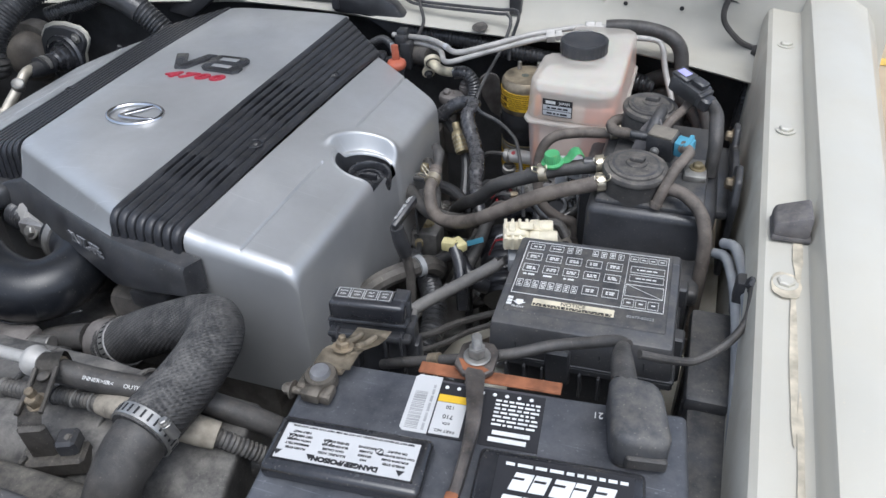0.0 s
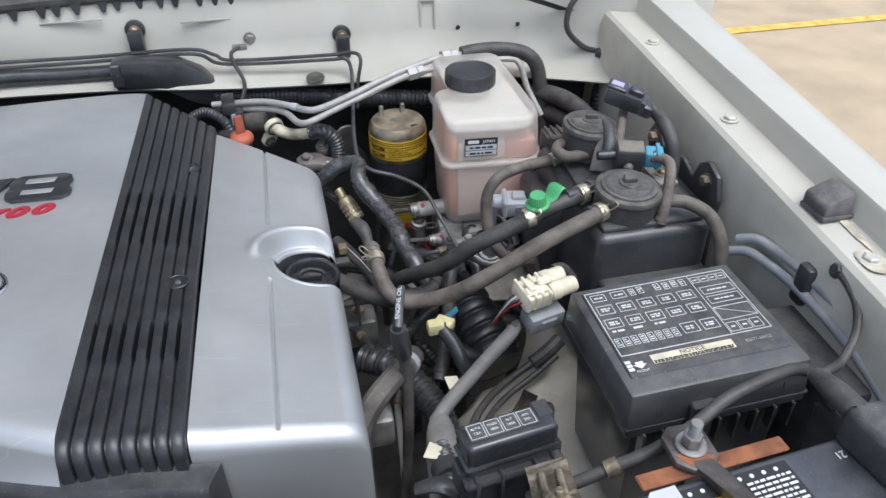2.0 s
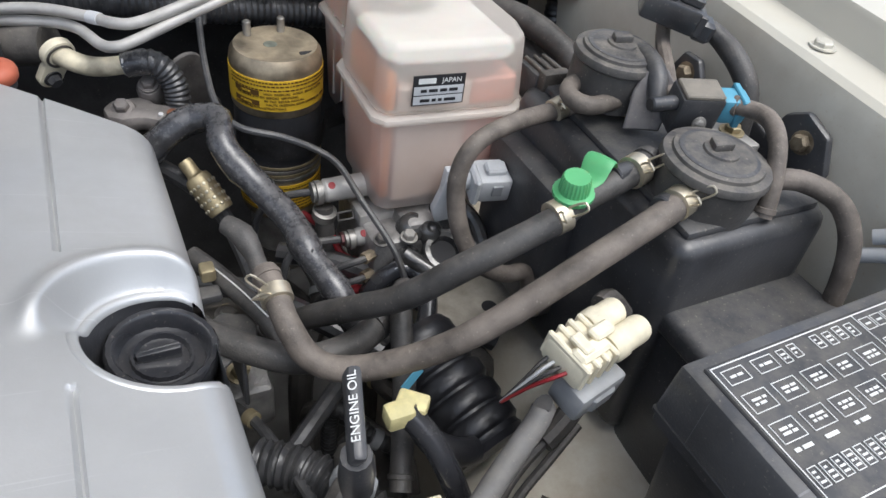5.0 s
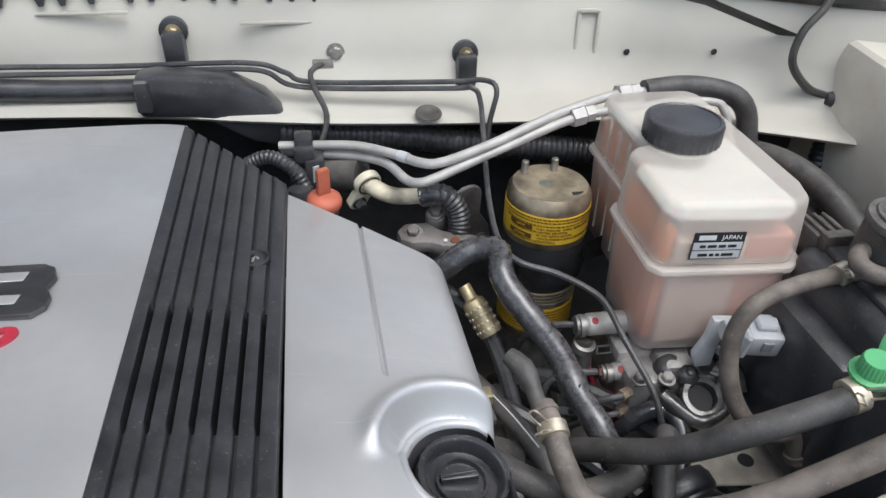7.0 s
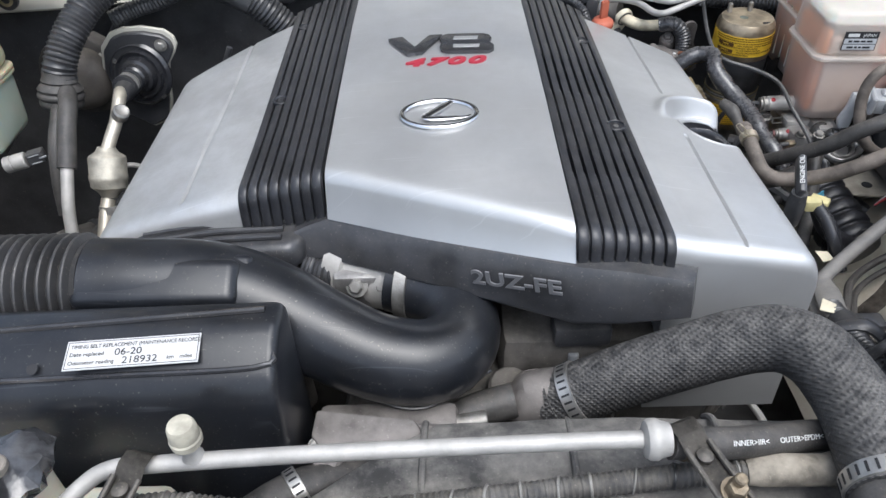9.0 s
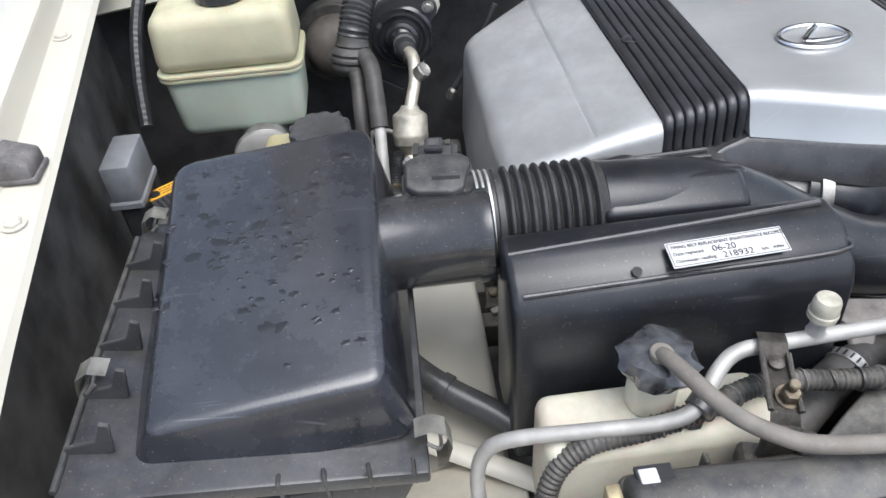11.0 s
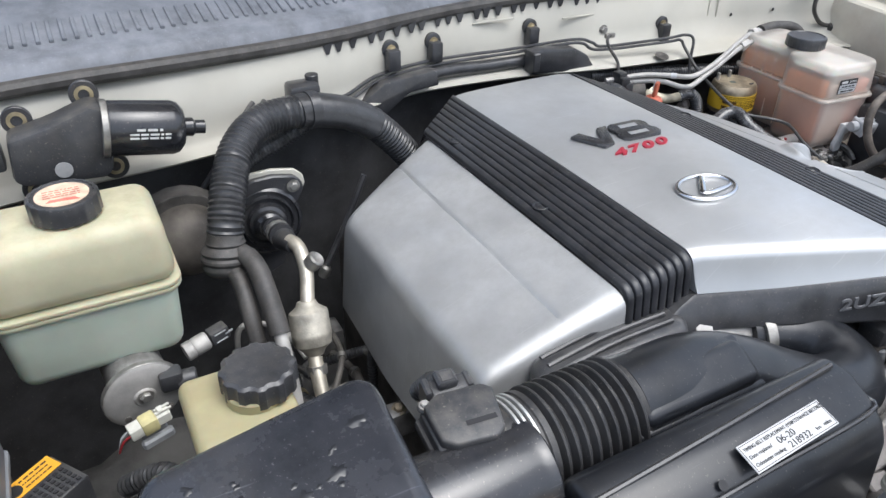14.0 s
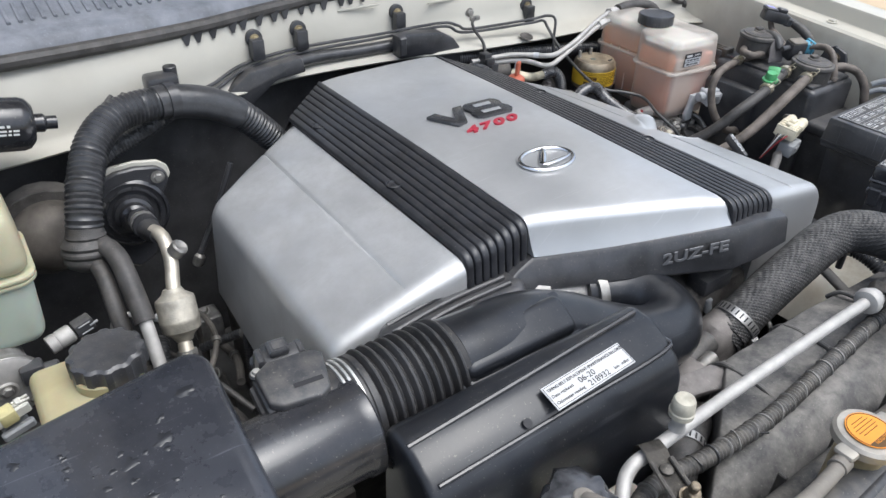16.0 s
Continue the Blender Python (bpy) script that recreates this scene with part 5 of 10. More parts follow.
def washer_tank():
    t = thing("washer_tank", (0.715, -0.26, 0.80), "black ribbed plastic box beside the battery and fender", "box")
    part("body", box(0.700, 0.737, -0.33, -0.115, 0.80, 1.01, 0.006), GREYBLACK, t)
    part("lid", box(0.697, 0.739, -0.235, -0.118, 1.005, 1.022, 0.005), GREYBLACK, t)
    for k in range(4):
        part("rib", box(0.697, 0.701, -0.31 + k * 0.045, -0.306 + k * 0.045, 0.84, 1.0, 0.0005, 1), GREYBLACK, t)


washer_tank()

# pipes along the fender
t = thing("fender_pipe", (0.744, -0.15, 0.98), "pair of grey pipes clipped along the inner fender", "pipe")
for dx, dz in ((0, 0), (-0.006, -0.014)):
    part("pipe", tube([(0.720 + dx, -0.040, 1.045 + dz), (0.728 + dx, -0.055, 1.054 + dz), (0.733 + dx, -0.075, 1.056 + dz), (0.738 + dx, -0.125, 1.058 + dz), (0.741 + dx, -0.20, 1.05 + dz), (0.742 + dx, -0.30, 1.02 + dz), (0.741 + dx, -0.45, 0.985 + dz), (0.74 + dx, -0.6, 0.95 + dz)], 0.0052, 12), GREYPLASTIC, t)
part("clip", box(0.728, 0.748, -0.134, -0.116, 1.030, 1.072, 0.004), BLACK, t)
part("clip", box(0.728, 0.748, -0.34, -0.325, 0.985, 1.025, 0.004), BLACK, t)


# ---- brake booster reservoir, accumulator and valve block ----
def abs_reservoir():
    t = thing("brake_fluid_reservoir", (0.525, 0.28, 0.945), "milky brake fluid reservoir half full of orange fluid", "reservoir")
    def tank(g):
        """Plan of the tank, drawn out by g: a broad front block and a narrower lobe behind it."""
        return [(0.468 - g, 0.200 - g), (0.476 - g, 0.189 - g), (0.570 + g, 0.181 - g), (0.584 + g, 0.190 - g), (0.590 + g, 0.212), (0.590 + g, 0.385 + g), (0.580 + g, 0.398 + g), (0.504 - g, 0.400 + g),
                (0.493 - g, 0.390 + g), (0.492 - g, 0.288 + g), (0.478 - g, 0.284 + g), (0.470 - g, 0.274 + g)]

    lo = prism(tank(0.0), 0.945, 1.034, 0.007, 3)
    for v in lo.verts:
        k = (1.034 - v.co.z) / 0.089
        v.co.x += (0.532 - v.co.x) * 0.08 * k
        v.co.y += (0.29 - v.co.y) * 0.06 * k
    part("lower_shell", lo, MILK, t)
    part("seam", prism(tank(0.004), 1.0305, 1.0365, 0.0025, 2), MILKUP, t, "moulded seam round the tank")
    top = prism(tank(0.0005), 1.0365, 1.091, 0.006, 4)
    for v in top.verts:
        if v.co.z > 1.070:
            k = (v.co.z - 1.070) / 0.021
            v.co.x += (0.530 - v.co.x) * 0.06 * k
            v.co.y += (0.285 - v.co.y) * 0.05 * k
    part("upper_shell", top, MILKUP, t)
    part("inner_deck", prism(tank(-0.007), 1.073, 1.077, 0.001, 1), MILKTOP, t, "milky deck under the cap")
    pale = mat("pale_pink_fluid", (0.80, 0.62, 0.50), 0.4, 0, 0.12, 12, 0)
    part("fluid", box(0.4765, 0.4860, 0.200, 0.2770, 0.955, 1.066, 0.004, 2), FLUID, t, "orange fluid in the side chamber")
    part("fluid", box(0.4985, 0.5820, 0.2980, 0.3910, 0.955, 1.066, 0.005, 2), FLUID, t, "orange fluid in the rear chamber")
    part("fluid", box(0.5445, 0.5830, 0.1945, 0.2895, 0.956, 1.056, 0.002, 1), PINKFLUID, t, "red-pink fluid in the front chamber")
    part("fluid", box(0.4862, 0.5440, 0.1945, 0.2895, 0.955, 1.056, 0.002, 1), pale, t, "pale clouded fluid")
    for k in range(3):
        part("baffle", box(0.4938, 0.496, 0.318 + 0.022 * k, 0.321 + 0.022 * k, 0.96, 1.075, 0.0008, 1), MILKTOP, t)
    part("neck", cyl((0.524, 0.292, 1.084), (0, 0, 1), 0.026, 0.012), MILKTOP, t)
    part("cap", lathe([(0.0315, 0), (0.0325, 0.001), (0.0325, 0.016), (0.0315, 0.018), (0.029, 0.0185), (0.028, 0.0175), (0, 0.0175)], (0.524, 0.292, 1.092), (0, 0, 1), 64, ripple=32, amp=-0.0009), BLACK, t, "ribbed black screw cap")
    m = basis((0.4905, 0.1865, 1.046), (0.9964, -0.085, 0), (0, 0, 1))
    lab = part("label", plate(m, 0, 0.0395, 0, 0.0235, 0.0005), INK, t, "small black and silver label")
    q = m @ Matrix.Translation((0, 0, 0.0006))
    part("field", plate(q, 0.001, 0.0385, 0.0085, 0.0150, 0.0003), PALEGREY, lab)
    part("field", plate(q, 0.001, 0.0385, 0.0010, 0.0075, 0.0003), PALEGREY, lab)
    letters("lettering", "JAPAN", 0.0052, m @ Vector((0.029, 0.0192, 0.0009)), (0.9964, -0.085, 0), (0, 0, 1), WINK, lab, 0.0001)
    part("maker_bar", plate(q, 0.004, 0.017, 0.0172, 0.0212, 0.0003), WINK, lab)
    rnd = random.Random(3)
    bm = script(m @ Matrix.Translation((0, 0, 0.001)), 0.006, 0.034, 0.0118, 0.0022, rnd)
    bm = script(m @ Matrix.Translation((0, 0, 0.001)), 0.006, 0.034, 0.0042, 0.0022, rnd, bm)
    tagged(part("small_print", bm, INK, lab), kind="stuff")


moved((-0.002, -0.008, 0.004), abs_reservoir)


def accumulator():
    x, y = 0.434, 0.337
    t = thing("brake_accumulator", (x, y, 0.86), "gold pressure can with a yellow warning band", "accumulator")
    part("top_can", lathe([(0.0385, 0.978), (0.0395, 0.98), (0.0395, 1.018), (0.0385, 1.024), (0.035, 1.029), (0.033, 1.0285), (0.028, 1.027), (0, 1.0275)], (x, y, 0), (0, 0, 1), 40), GOLD, t)
    band = part("label_band", lathe([(0.0398, 0.986), (0.0401, 0.986), (0.0401, 1.014), (0.0398, 1.014)], (x, y, 0), (0, 0, 1), 48), YELLOW, t, "yellow warning band")
    part("middle", lathe([(0.036, 0.917), (0.0375, 0.919), (0.0385, 0.975), (0.0385, 0.979)], (x, y, 0), (0, 0, 1), 36), BLACK, t, "black rubber cradle")
    part("lower_can", lathe([(0.036, 0.867), (0.0375, 0.870), (0.0375, 0.910), (0.036, 0.918)], (x, y, 0), (0, 0, 1), 36), GOLD, t)
    low = part("label_band", lathe([(0.0377, 0.877), (0.038, 0.877), (0.038, 0.907), (0.0377, 0.907)], (x, y, 0), (0, 0, 1), 40), YELLOW, t)
    for k in range(4):
        part("seam_ring", ring((x, y, 0.913 + 0.0042 * k), (0, 0, 1), 0.0372, 0.003, 0.0014), BRASS if k % 2 else STEEL, t)
    part("foot", cyl((x, y, 0.82), (0, 0, 1), 0.03, 0.048), CAST, t)
    ink = mat("dark_brown_ink", (0.10, 0.05, 0.01), 0.6, 0, 0.1, 30, 0)

    def around(words, z, size, a0, bold=0.0):
        """Words run round the band, a word at a time, from the angle a0."""
        a = a0
        for word in words.split():
            w = 0.64 * size * len(word) / 0.0404
            mid = a + w / 2
            letters("lettering", word, size, (x + 0.0404 * math.cos(mid), y + 0.0404 * math.sin(mid), z), (-math.sin(mid), math.cos(mid), 0), (0, 0, 1), ink, band, 0.0002, bold=bold, wide=1.12)
            a += w + 0.5 * size / 0.0404

    around("HIGH PRESSURE INSIDE BRAKE SYSTEM", 1.0022, 0.0027, -2.10)
    around("THE BRAKE SYSTEM BEFORE SERVICING", 0.9989, 0.0027, -2.75)
    around("IN THE REPAIR MANUAL", 0.9956, 0.0027, -2.10)
    around("HAUTE PRESSION DANS SYSTEME DE FREIN", 0.9923, 0.0027, -2.05)
    around("CONFORMER AUX INSTRUCTIONS", 0.9890, 0.0027, -2.75)
    for words, z in (("CAUTION", 1.0022), ("ATTENTION", 0.9928)):
        bm = None
        for k in range(12):
            q = -2.78 + 0.05 * k
            bm = plate(basis((x + 0.0403 * math.cos(q), y + 0.0403 * math.sin(q), z), (-math.sin(q), math.cos(q), 0), (0, 0, 1)), -0.0011, 0.0011, -0.0023, 0.0023, 0.0003, bm)
        block = part("heading_block", bm, ink, band, "black heading block")
        letters("lettering", words, 0.0027, (x + 0.0408 * math.cos(-2.50), y + 0.0408 * math.sin(-2.50), z), (-math.sin(-2.50), math.cos(-2.50), 0), (0, 0, 1), YELLOW, block, 0.0001, wide=0.8)
    rnd = random.Random(11)
    for own, r, rows in ((band, 0.0402, (1.0055, 1.0092, 1.0122)), (low, 0.0381, (0.879, 0.8825, 0.886, 0.8895, 0.893, 0.8965, 0.900, 0.9035))):
        bm = None
        for z in rows:
            a = -2.95
            while a < -0.25:
                w = rnd.uniform(0.03, 0.09)
                mm = basis((x + r * math.cos(a), y + r * math.sin(a), z), (-math.sin(a), math.cos(a), 0), (0, 0, 1))
                bm = plate(mm, 0, r * w, -0.0006, 0.0006, 0.0003, bm)
                a += w + 0.022
        tagged(part("small_print", bm, ink, own), kind="stuff")
    for dx, dy in ((-0.018, 0.024), (0.012, 0.026)):
        part("stud", cyl((x + dx, y + dy, 1.022), (0, 0, 1), 0.0035, 0.018), STEEL, t)
    part("dent", box(x + 0.015, x + 0.027, y - 0.022, y - 0.017, 1.0265, 1.0282, 0.0008, 1), INK, t, "torn dark nick in the rim")
    part("paint_dab", lathe([(0.006, 0), (0.005, 0.0006), (0, 0.0008)], (x - 0.004, y + 0.002, 1.0276), (0, 0, 1), 14), mat("faded_green_dab", (0.13, 0.14, 0.11), 0.6, 0, 0.4, 120, 0.2), t, "faded green paint dab")
    strap = [(x + 0.0415 * math.cos(q), y + 0.0415 * math.sin(q), 0.958 - 0.010 * math.sin((q + 2.9) / 2.9 * math.pi)) for q in [-2.9 + 0.145 * k for k in range(19)]]
    bm = bmesh.new()
    rows = [[bm.verts.new((px, py, pz + dz)) for dz in (-0.011, 0.011)] for px, py, pz in strap] + [[bm.verts.new((x + 0.066, y - 0.004, 0.958 + dz)) for dz in (-0.013, 0.013)], [bm.verts.new((x + 0.070, y + 0.010, 0.958 + dz)) for dz in (-0.013, 0.013)]]
    for p, q in zip(rows, rows[1:]):
        bm.faces.new((p[0], q[0], q[1], p[1]))
    bmesh.ops.solidify(bm, geom=bm.faces[:], thickness=0.0022)
    part("strap", bm, mat("scuffed_black_strap", (0.050, 0.050, 0.053), 0.32, 0.2, 0.4, 50, 0.5, 200, dust=0.25), t, "scuffed black steel strap round the can")


accumulator()


def valve_block():
    t = thing("brake_valve_block", (0.50, 0.21, 0.87), "oily aluminium brake valve block with solenoids", "valve block")
    bm = box(0.462, 0.545, 0.165, 0.255, 0.88, 0.935, 0.006, 2)
    box(0.49, 0.56, 0.17, 0.30, 0.86, 0.945, 0.008, 2, bm=bm)
    part("block", bm, CAST, t)
    for x, y, z, r, l in ((0.437, 0.219, 0.957, 0.0098, 0.056), (0.456, 0.192, 0.925, 0.0078, 0.040)):
        sol = part("solenoid", lathe([(r * 0.85, 0), (r, 0.002), (r, l - 0.002), (r * 0.8, l)], (x, y, z), (0.99, -0.03, 0.02), 24), ALU, t, "machined aluminium solenoid")
        part("cap", lathe([(r * 0.5, -0.010), (r * 0.86, -0.009), (r * 0.86, 0.001)], (x, y, z), (0.99, -0.03, 0.02), 20), STEEL, sol)
        part("paint_dot", lathe([(0.0032, 0), (0.003, 0.0004), (0, 0.0005)], (x + 0.006, y - r * 0.55, z + r * 0.83), (0, -0.55, 0.83), 10), REDWIRE, sol, "red paint dot")
        part("clip", ring((x - 0.004, y - 0.001, z), (0.99, -0.03, 0.02), r * 0.9, 0.005, 0.0012), STEEL, sol)
    part("coil_clip", ring((0.437, 0.214, 0.938), (0.1, -0.2, 1), 0.0085, 0.008, 0.0014, 20), STEEL, t, "spring hose clip")
    part("clip_tongue", outline_rect(basis((0.446, 0.208, 0.937), (1, 0, 0), (0, 0.3, 0.95)), 0, 0.014, -0.004, 0.004, 0.0012, 0.0012), STEEL, t)
    part("stub_hose", tube([(0.437, 0.216, 0.944), (0.437, 0.213, 0.930), (0.438, 0.208, 0.905), (0.44, 0.20, 0.88)], 0.0080, 14), RUBBER, t, "short black hose")
    part("pale_pad", box(0.461, 0.497, 0.196, 0.220, 0.930, 0.942, 0.003, 2), ALU, t, "machined flat on the block")
    big = part("bore", lathe([(0.0175, -0.012), (0.0175, 0.002), (0.0165, 0.004), (0.0125, 0.004), (0.0115, -0.004), (0, -0.004)], (0.518, 0.152, 0.926), (-0.05, -0.55, 1), 28), OILY, t)
    part("bore_floor", lathe([(0.0112, -0.0035), (0.0112, -0.003), (0, -0.003)], (0.518, 0.152, 0.926), (-0.05, -0.55, 1), 20), INK, big)
    for x, y, z, r in ((0.490, 0.158, 0.924, 0.011), (0.543, 0.160, 0.928, 0.012), (0.500, 0.176, 0.940, 0.013), (0.530, 0.180, 0.944, 0.014), (0.545, 0.190, 0.946, 0.011), (0.512, 0.168, 0.938, 0.010)):
        part("boss", lathe([(r * 1.1, -0.03), (r, -0.004), (r * 0.85, 0.002), (r * 0.45, 0.004), (r * 0.35, 0.0015), (0, 0.001)], (x, y, z), (0.05, -0.45, 1), 20), OILY, t, angle=70)
    part("web", tube([(0.486, 0.160, 0.926), (0.497, 0.148, 0.920), (0.512, 0.136, 0.916), (0.532, 0.140, 0.920), (0.548, 0.156, 0.926), (0.556, 0.176, 0.934)], [0.008, 0.007, 0.006, 0.007, 0.008], 12, wob=0.2), OILY, t, "oily cast web round the bore")
    part("sensor_rod", tube([(0.533, 0.186, 0.955), (0.548, 0.165, 0.945), (0.552, 0.150, 0.930)], 0.006, 10), OILY, t)
    for x, y, z in ((0.470, 0.170, 0.936), (0.492, 0.166, 0.937), (0.538, 0.172, 0.936), (0.545, 0.205, 0.946)):
        part("bolt", bolt((x, y, z), (0, -0.2, 1), 0.0055, 0.006, 1.3), STEEL, t)
    for z in (0.905, 0.925):
        part("pipe", tube([(0.465, 0.168, z), (0.448, 0.160, z + 0.004), (0.432, 0.165, z - 0.004), (0.42, 0.18, z - 0.03)], 0.0028, 8), GREYBLACK, t, "thin dark brake pipe")
        part("pipe_nut", lathe([(0.0048, 0), (0.0048, 0.010)], (0.452, 0.162, z + 0.003), (0.9, 0.4, -0.1), 6), RUSTY, t, "tarnished pipe nut")
    maroon = mat("maroon_pipe_nut", (0.09, 0.035, 0.035), 0.4, 0.5, 0.3, 60, 0.2)
    part("pipe_nut", lathe([(0.0058, 0), (0.0058, 0.011)], (0.455, 0.193, 0.925), (-0.99, 0.05, 0), 6), maroon, t, "maroon pipe nut")
    part("pipe", tube([(0.448, 0.193, 0.925), (0.432, 0.195, 0.925), (0.418, 0.197, 0.924), (0.402, 0.196, 0.915), (0.394, 0.190, 0.895)], 0.0032, 8), GREYBLACK, t, "thin dark brake pipe")
    part("pipe", tube([(0.430, 0.220, 0.957), (0.415, 0.224, 0.955), (0.399, 0.230, 0.948), (0.388, 0.236, 0.930), (0.384, 0.24, 0.90)], 0.0032, 8), GREYBLACK, t, "thin dark brake pipe")
    part("wire", tube([(0.418, 0.190, 0.922), (0.424, 0.180, 0.905), (0.436, 0.172, 0.893), (0.462, 0.166, 0.888), (0.49, 0.16, 0.885)], 0.0045, 8), REDWIRE, t, "dark red cable")


valve_block()

t = thing("sensor_plug", (0.532, 0.150, 1.0), "pale grey sensor plug with wires on a white bracket", "connector")
sm = Matrix.Translation((0.516, 0.172, 0.945)) @ Matrix.Rotation(radians(-8), 4, "Z")
part("bracket", prism([(0.0, 0.0), (0.013, 0.002), (0.014, 0.030), (0.022, 0.034), (0.022, 0.050), (0.004, 0.050), (0.002, 0.030), (-0.004, 0.012)], -0.004, 0.004, 0.0015, 2, m=sm @ Matrix.Rotation(radians(90), 4, "X")), PALEGREY, t, "white plastic bracket")
pm = Matrix.Translation((0.548, 0.147, 0.996)) @ Matrix.Rotation(radians(-12), 4, "Z") @ Matrix.Rotation(radians(10), 4, "X")
part("body", box(-0.014, 0.012, -0.013, 0.013, -0.012, 0.010, 0.003, 2, pm), PALEGREY, t)
part("collar", box(-0.019, -0.013, -0.015, 0.015, -0.013, 0.012, 0.002, 1, pm), PALEGREY, t)
part("latch", box(-0.008, 0.008, -0.006, 0.006, 0.009, 0.015, 0.0015, 1, pm), PALEGREY, t)
part("latch_slot", box(-0.004, 0.004, -0.0145, -0.0125, -0.004, 0.006, 0.0005, 1, pm), GREYPLASTIC, t)
part("nose", box(0.011, 0.019, -0.009, 0.009, -0.009, 0.007, 0.002, 1, pm), PALEGREY, t)
part("neck", cyl(pm @ Vector((-0.030, 0.002, 0.0)), pm.to_3x3() @ Vector((1, 0, 0)), 0.0085, 0.014, 0.001, 16), PALEGREY, t)
for k in range(2):
    part("wire", tube([pm @ Vector(p) for p in ((0.018, -0.003 + 0.006 * k, 0), (0.032, -0.002 + 0.005 * k, 0.002), (0.050, 0.004, 0.000), (0.07, 0.01, -0.01))], 0.0016, 6), WINK if k else RUBBER, t)
part("sleeve", tube([pm @ Vector(p) for p in ((0.036, 0.001, 0.002), (0.055, 0.005, 0.000), (0.080, 0.012, -0.012))], 0.0042, 10), RUBBER, t)
t = thing("level_sensor_plug", (0.60, 0.19, 1.02), "grey-brown sensor plug with red wires beside the reservoir", "connector")
part("body", box(0.592, 0.622, 0.178, 0.208, 1.03, 1.062, 0.004), GREYBLACK, t)
part("latch", box(0.594, 0.618, 0.170, 0.180, 1.050, 1.066, 0.002), mat("brown_black_plastic", (0.065, 0.056, 0.048), 0.5, 0, 0.3, 50, 0.2, dust=0.4), t)
for k in range(3):
    part("rib", box(0.596 + 0.008 * k, 0.599 + 0.008 * k, 0.176, 0.206, 1.060, 1.065, 0.0008, 1), MATS["brown_black_plastic"], t)
for k in range(4):
    part("wire", tube([(0.620, 0.188 + k * 0.004, 1.044), (0.635, 0.185 + k * 0.003, 1.040 - 0.003 * k), (0.648, 0.178, 1.036)], 0.0013, 6), REDWIRE if k < 2 else WINK, t)


# ---- charcoal canister ----
def canister():
    t = thing("charcoal_canister", (0.65, 0.09, 0.86), "black charcoal canister with two round valves", "canister")
    body = prism([(0.580, -0.005), (0.705, -0.005), (0.715, 0.02), (0.715, 0.20), (0.60, 0.205), (0.580, 0.19)], 0.87, 1.048, 0.010, 3)
    part("body", body, BLACK, t)
    part("top_plate", prism([(0.588, 0.004), (0.700, 0.004), (0.706, 0.19), (0.60, 0.195)], 1.046, 1.053, 0.003, 2), GREYBLACK, t)
    part("step", box(0.560, 0.60, 0.09, 0.19, 0.90, 1.02, 0.008), BLACK, t)
    dusty = mat("dusty_valve_plastic", (0.060, 0.058, 0.057), 0.45, 0, 0.3, 30, 0.3, 400, dust=0.55, dustcol=(0.27, 0.24, 0.20))
    for x, y, z, r in ((0.625, 0.035, 1.081, 0.034), (0.628, 0.149, 1.097, 0.031)):
        v = part("valve", lathe([(r * 0.97, -0.034), (r * 0.97, -0.006), (r * 1.03, -0.004), (r * 1.03, -0.001), (r, 0.001), (r * 0.86, 0.002), (r * 0.84, 0.004), (r * 0.6, 0.006), (r * 0.34, 0.0062), (r * 0.32, 0.0075), (r * 0.26, 0.0080), (0, 0.0080)], (x, y, z - 0.002), (0.03, -0.05, 1), 40), dusty, t, "round black purge valve with a dusty rim")
        part("nub", prism([(-0.009, -0.004), (0.006, -0.006), (0.009, 0.004), (-0.004, 0.007)], 0.0045, 0.0125, 0.002, 2, m=Matrix.Translation((x + 0.001, y + 0.002, z - 0.002))), dusty, v)
        part("ridge", ring((x, y, z + 0.0025), (0.03, -0.05, 1), r * 0.70, 0.002, 0.0015), GREYBLACK, v)
    part("spigot", cyl((0.598, 0.030, 1.060), (-1, -0.35, 0.05), 0.0075, 0.022), BLACK, t)
    part("spigot", cyl((0.615, 0.065, 1.064), (-1, -0.2, 0), 0.0065, 0.05), BLACK, t)
    part("elbow", tube([(0.643, 0.150, 1.094), (0.641, 0.132, 1.097), (0.637, 0.116, 1.092), (0.632, 0.104, 1.080)], [0.006, 0.007, 0.0075, 0.006], 12), GREYBLACK, t, "faded plastic elbow")
    part("bracket_plate", prism([(-0.014, -0.022), (0.011, -0.020), (0.017, 0.010), (0.008, 0.022), (-0.007, 0.018), (-0.012, 0.004)], -0.0014, 0.0014, 0.001, 1, m=basis((0.631, 0.110, 1.078), (0.85, -0.50, 0), (0.20, 0.35, 0.90))), DULLRUBBER, t, "faded grey bracket plate")
    part("u_hose", tube([(0.640, 0.131, 1.070), (0.612, 0.127, 1.069), (0.594, 0.127, 1.069), (0.586, 0.137, 1.071), (0.593, 0.149, 1.073), (0.612, 0.152, 1.073), (0.624, 0.150, 1.072)], 0.0066, 14), BROWNRUBBER, t, "brown vacuum hose bent back on itself")
    part("strap", box(0.676, 0.700, 0.062, 0.102, 1.052, 1.060, 0.002), STEEL, t)
    part("strap_bolt", bolt((0.690, 0.082, 1.060), (0, 0, 1), 0.006, 0.006), BRASS, t)


moved((-0.003, -0.014, 0.004), canister)


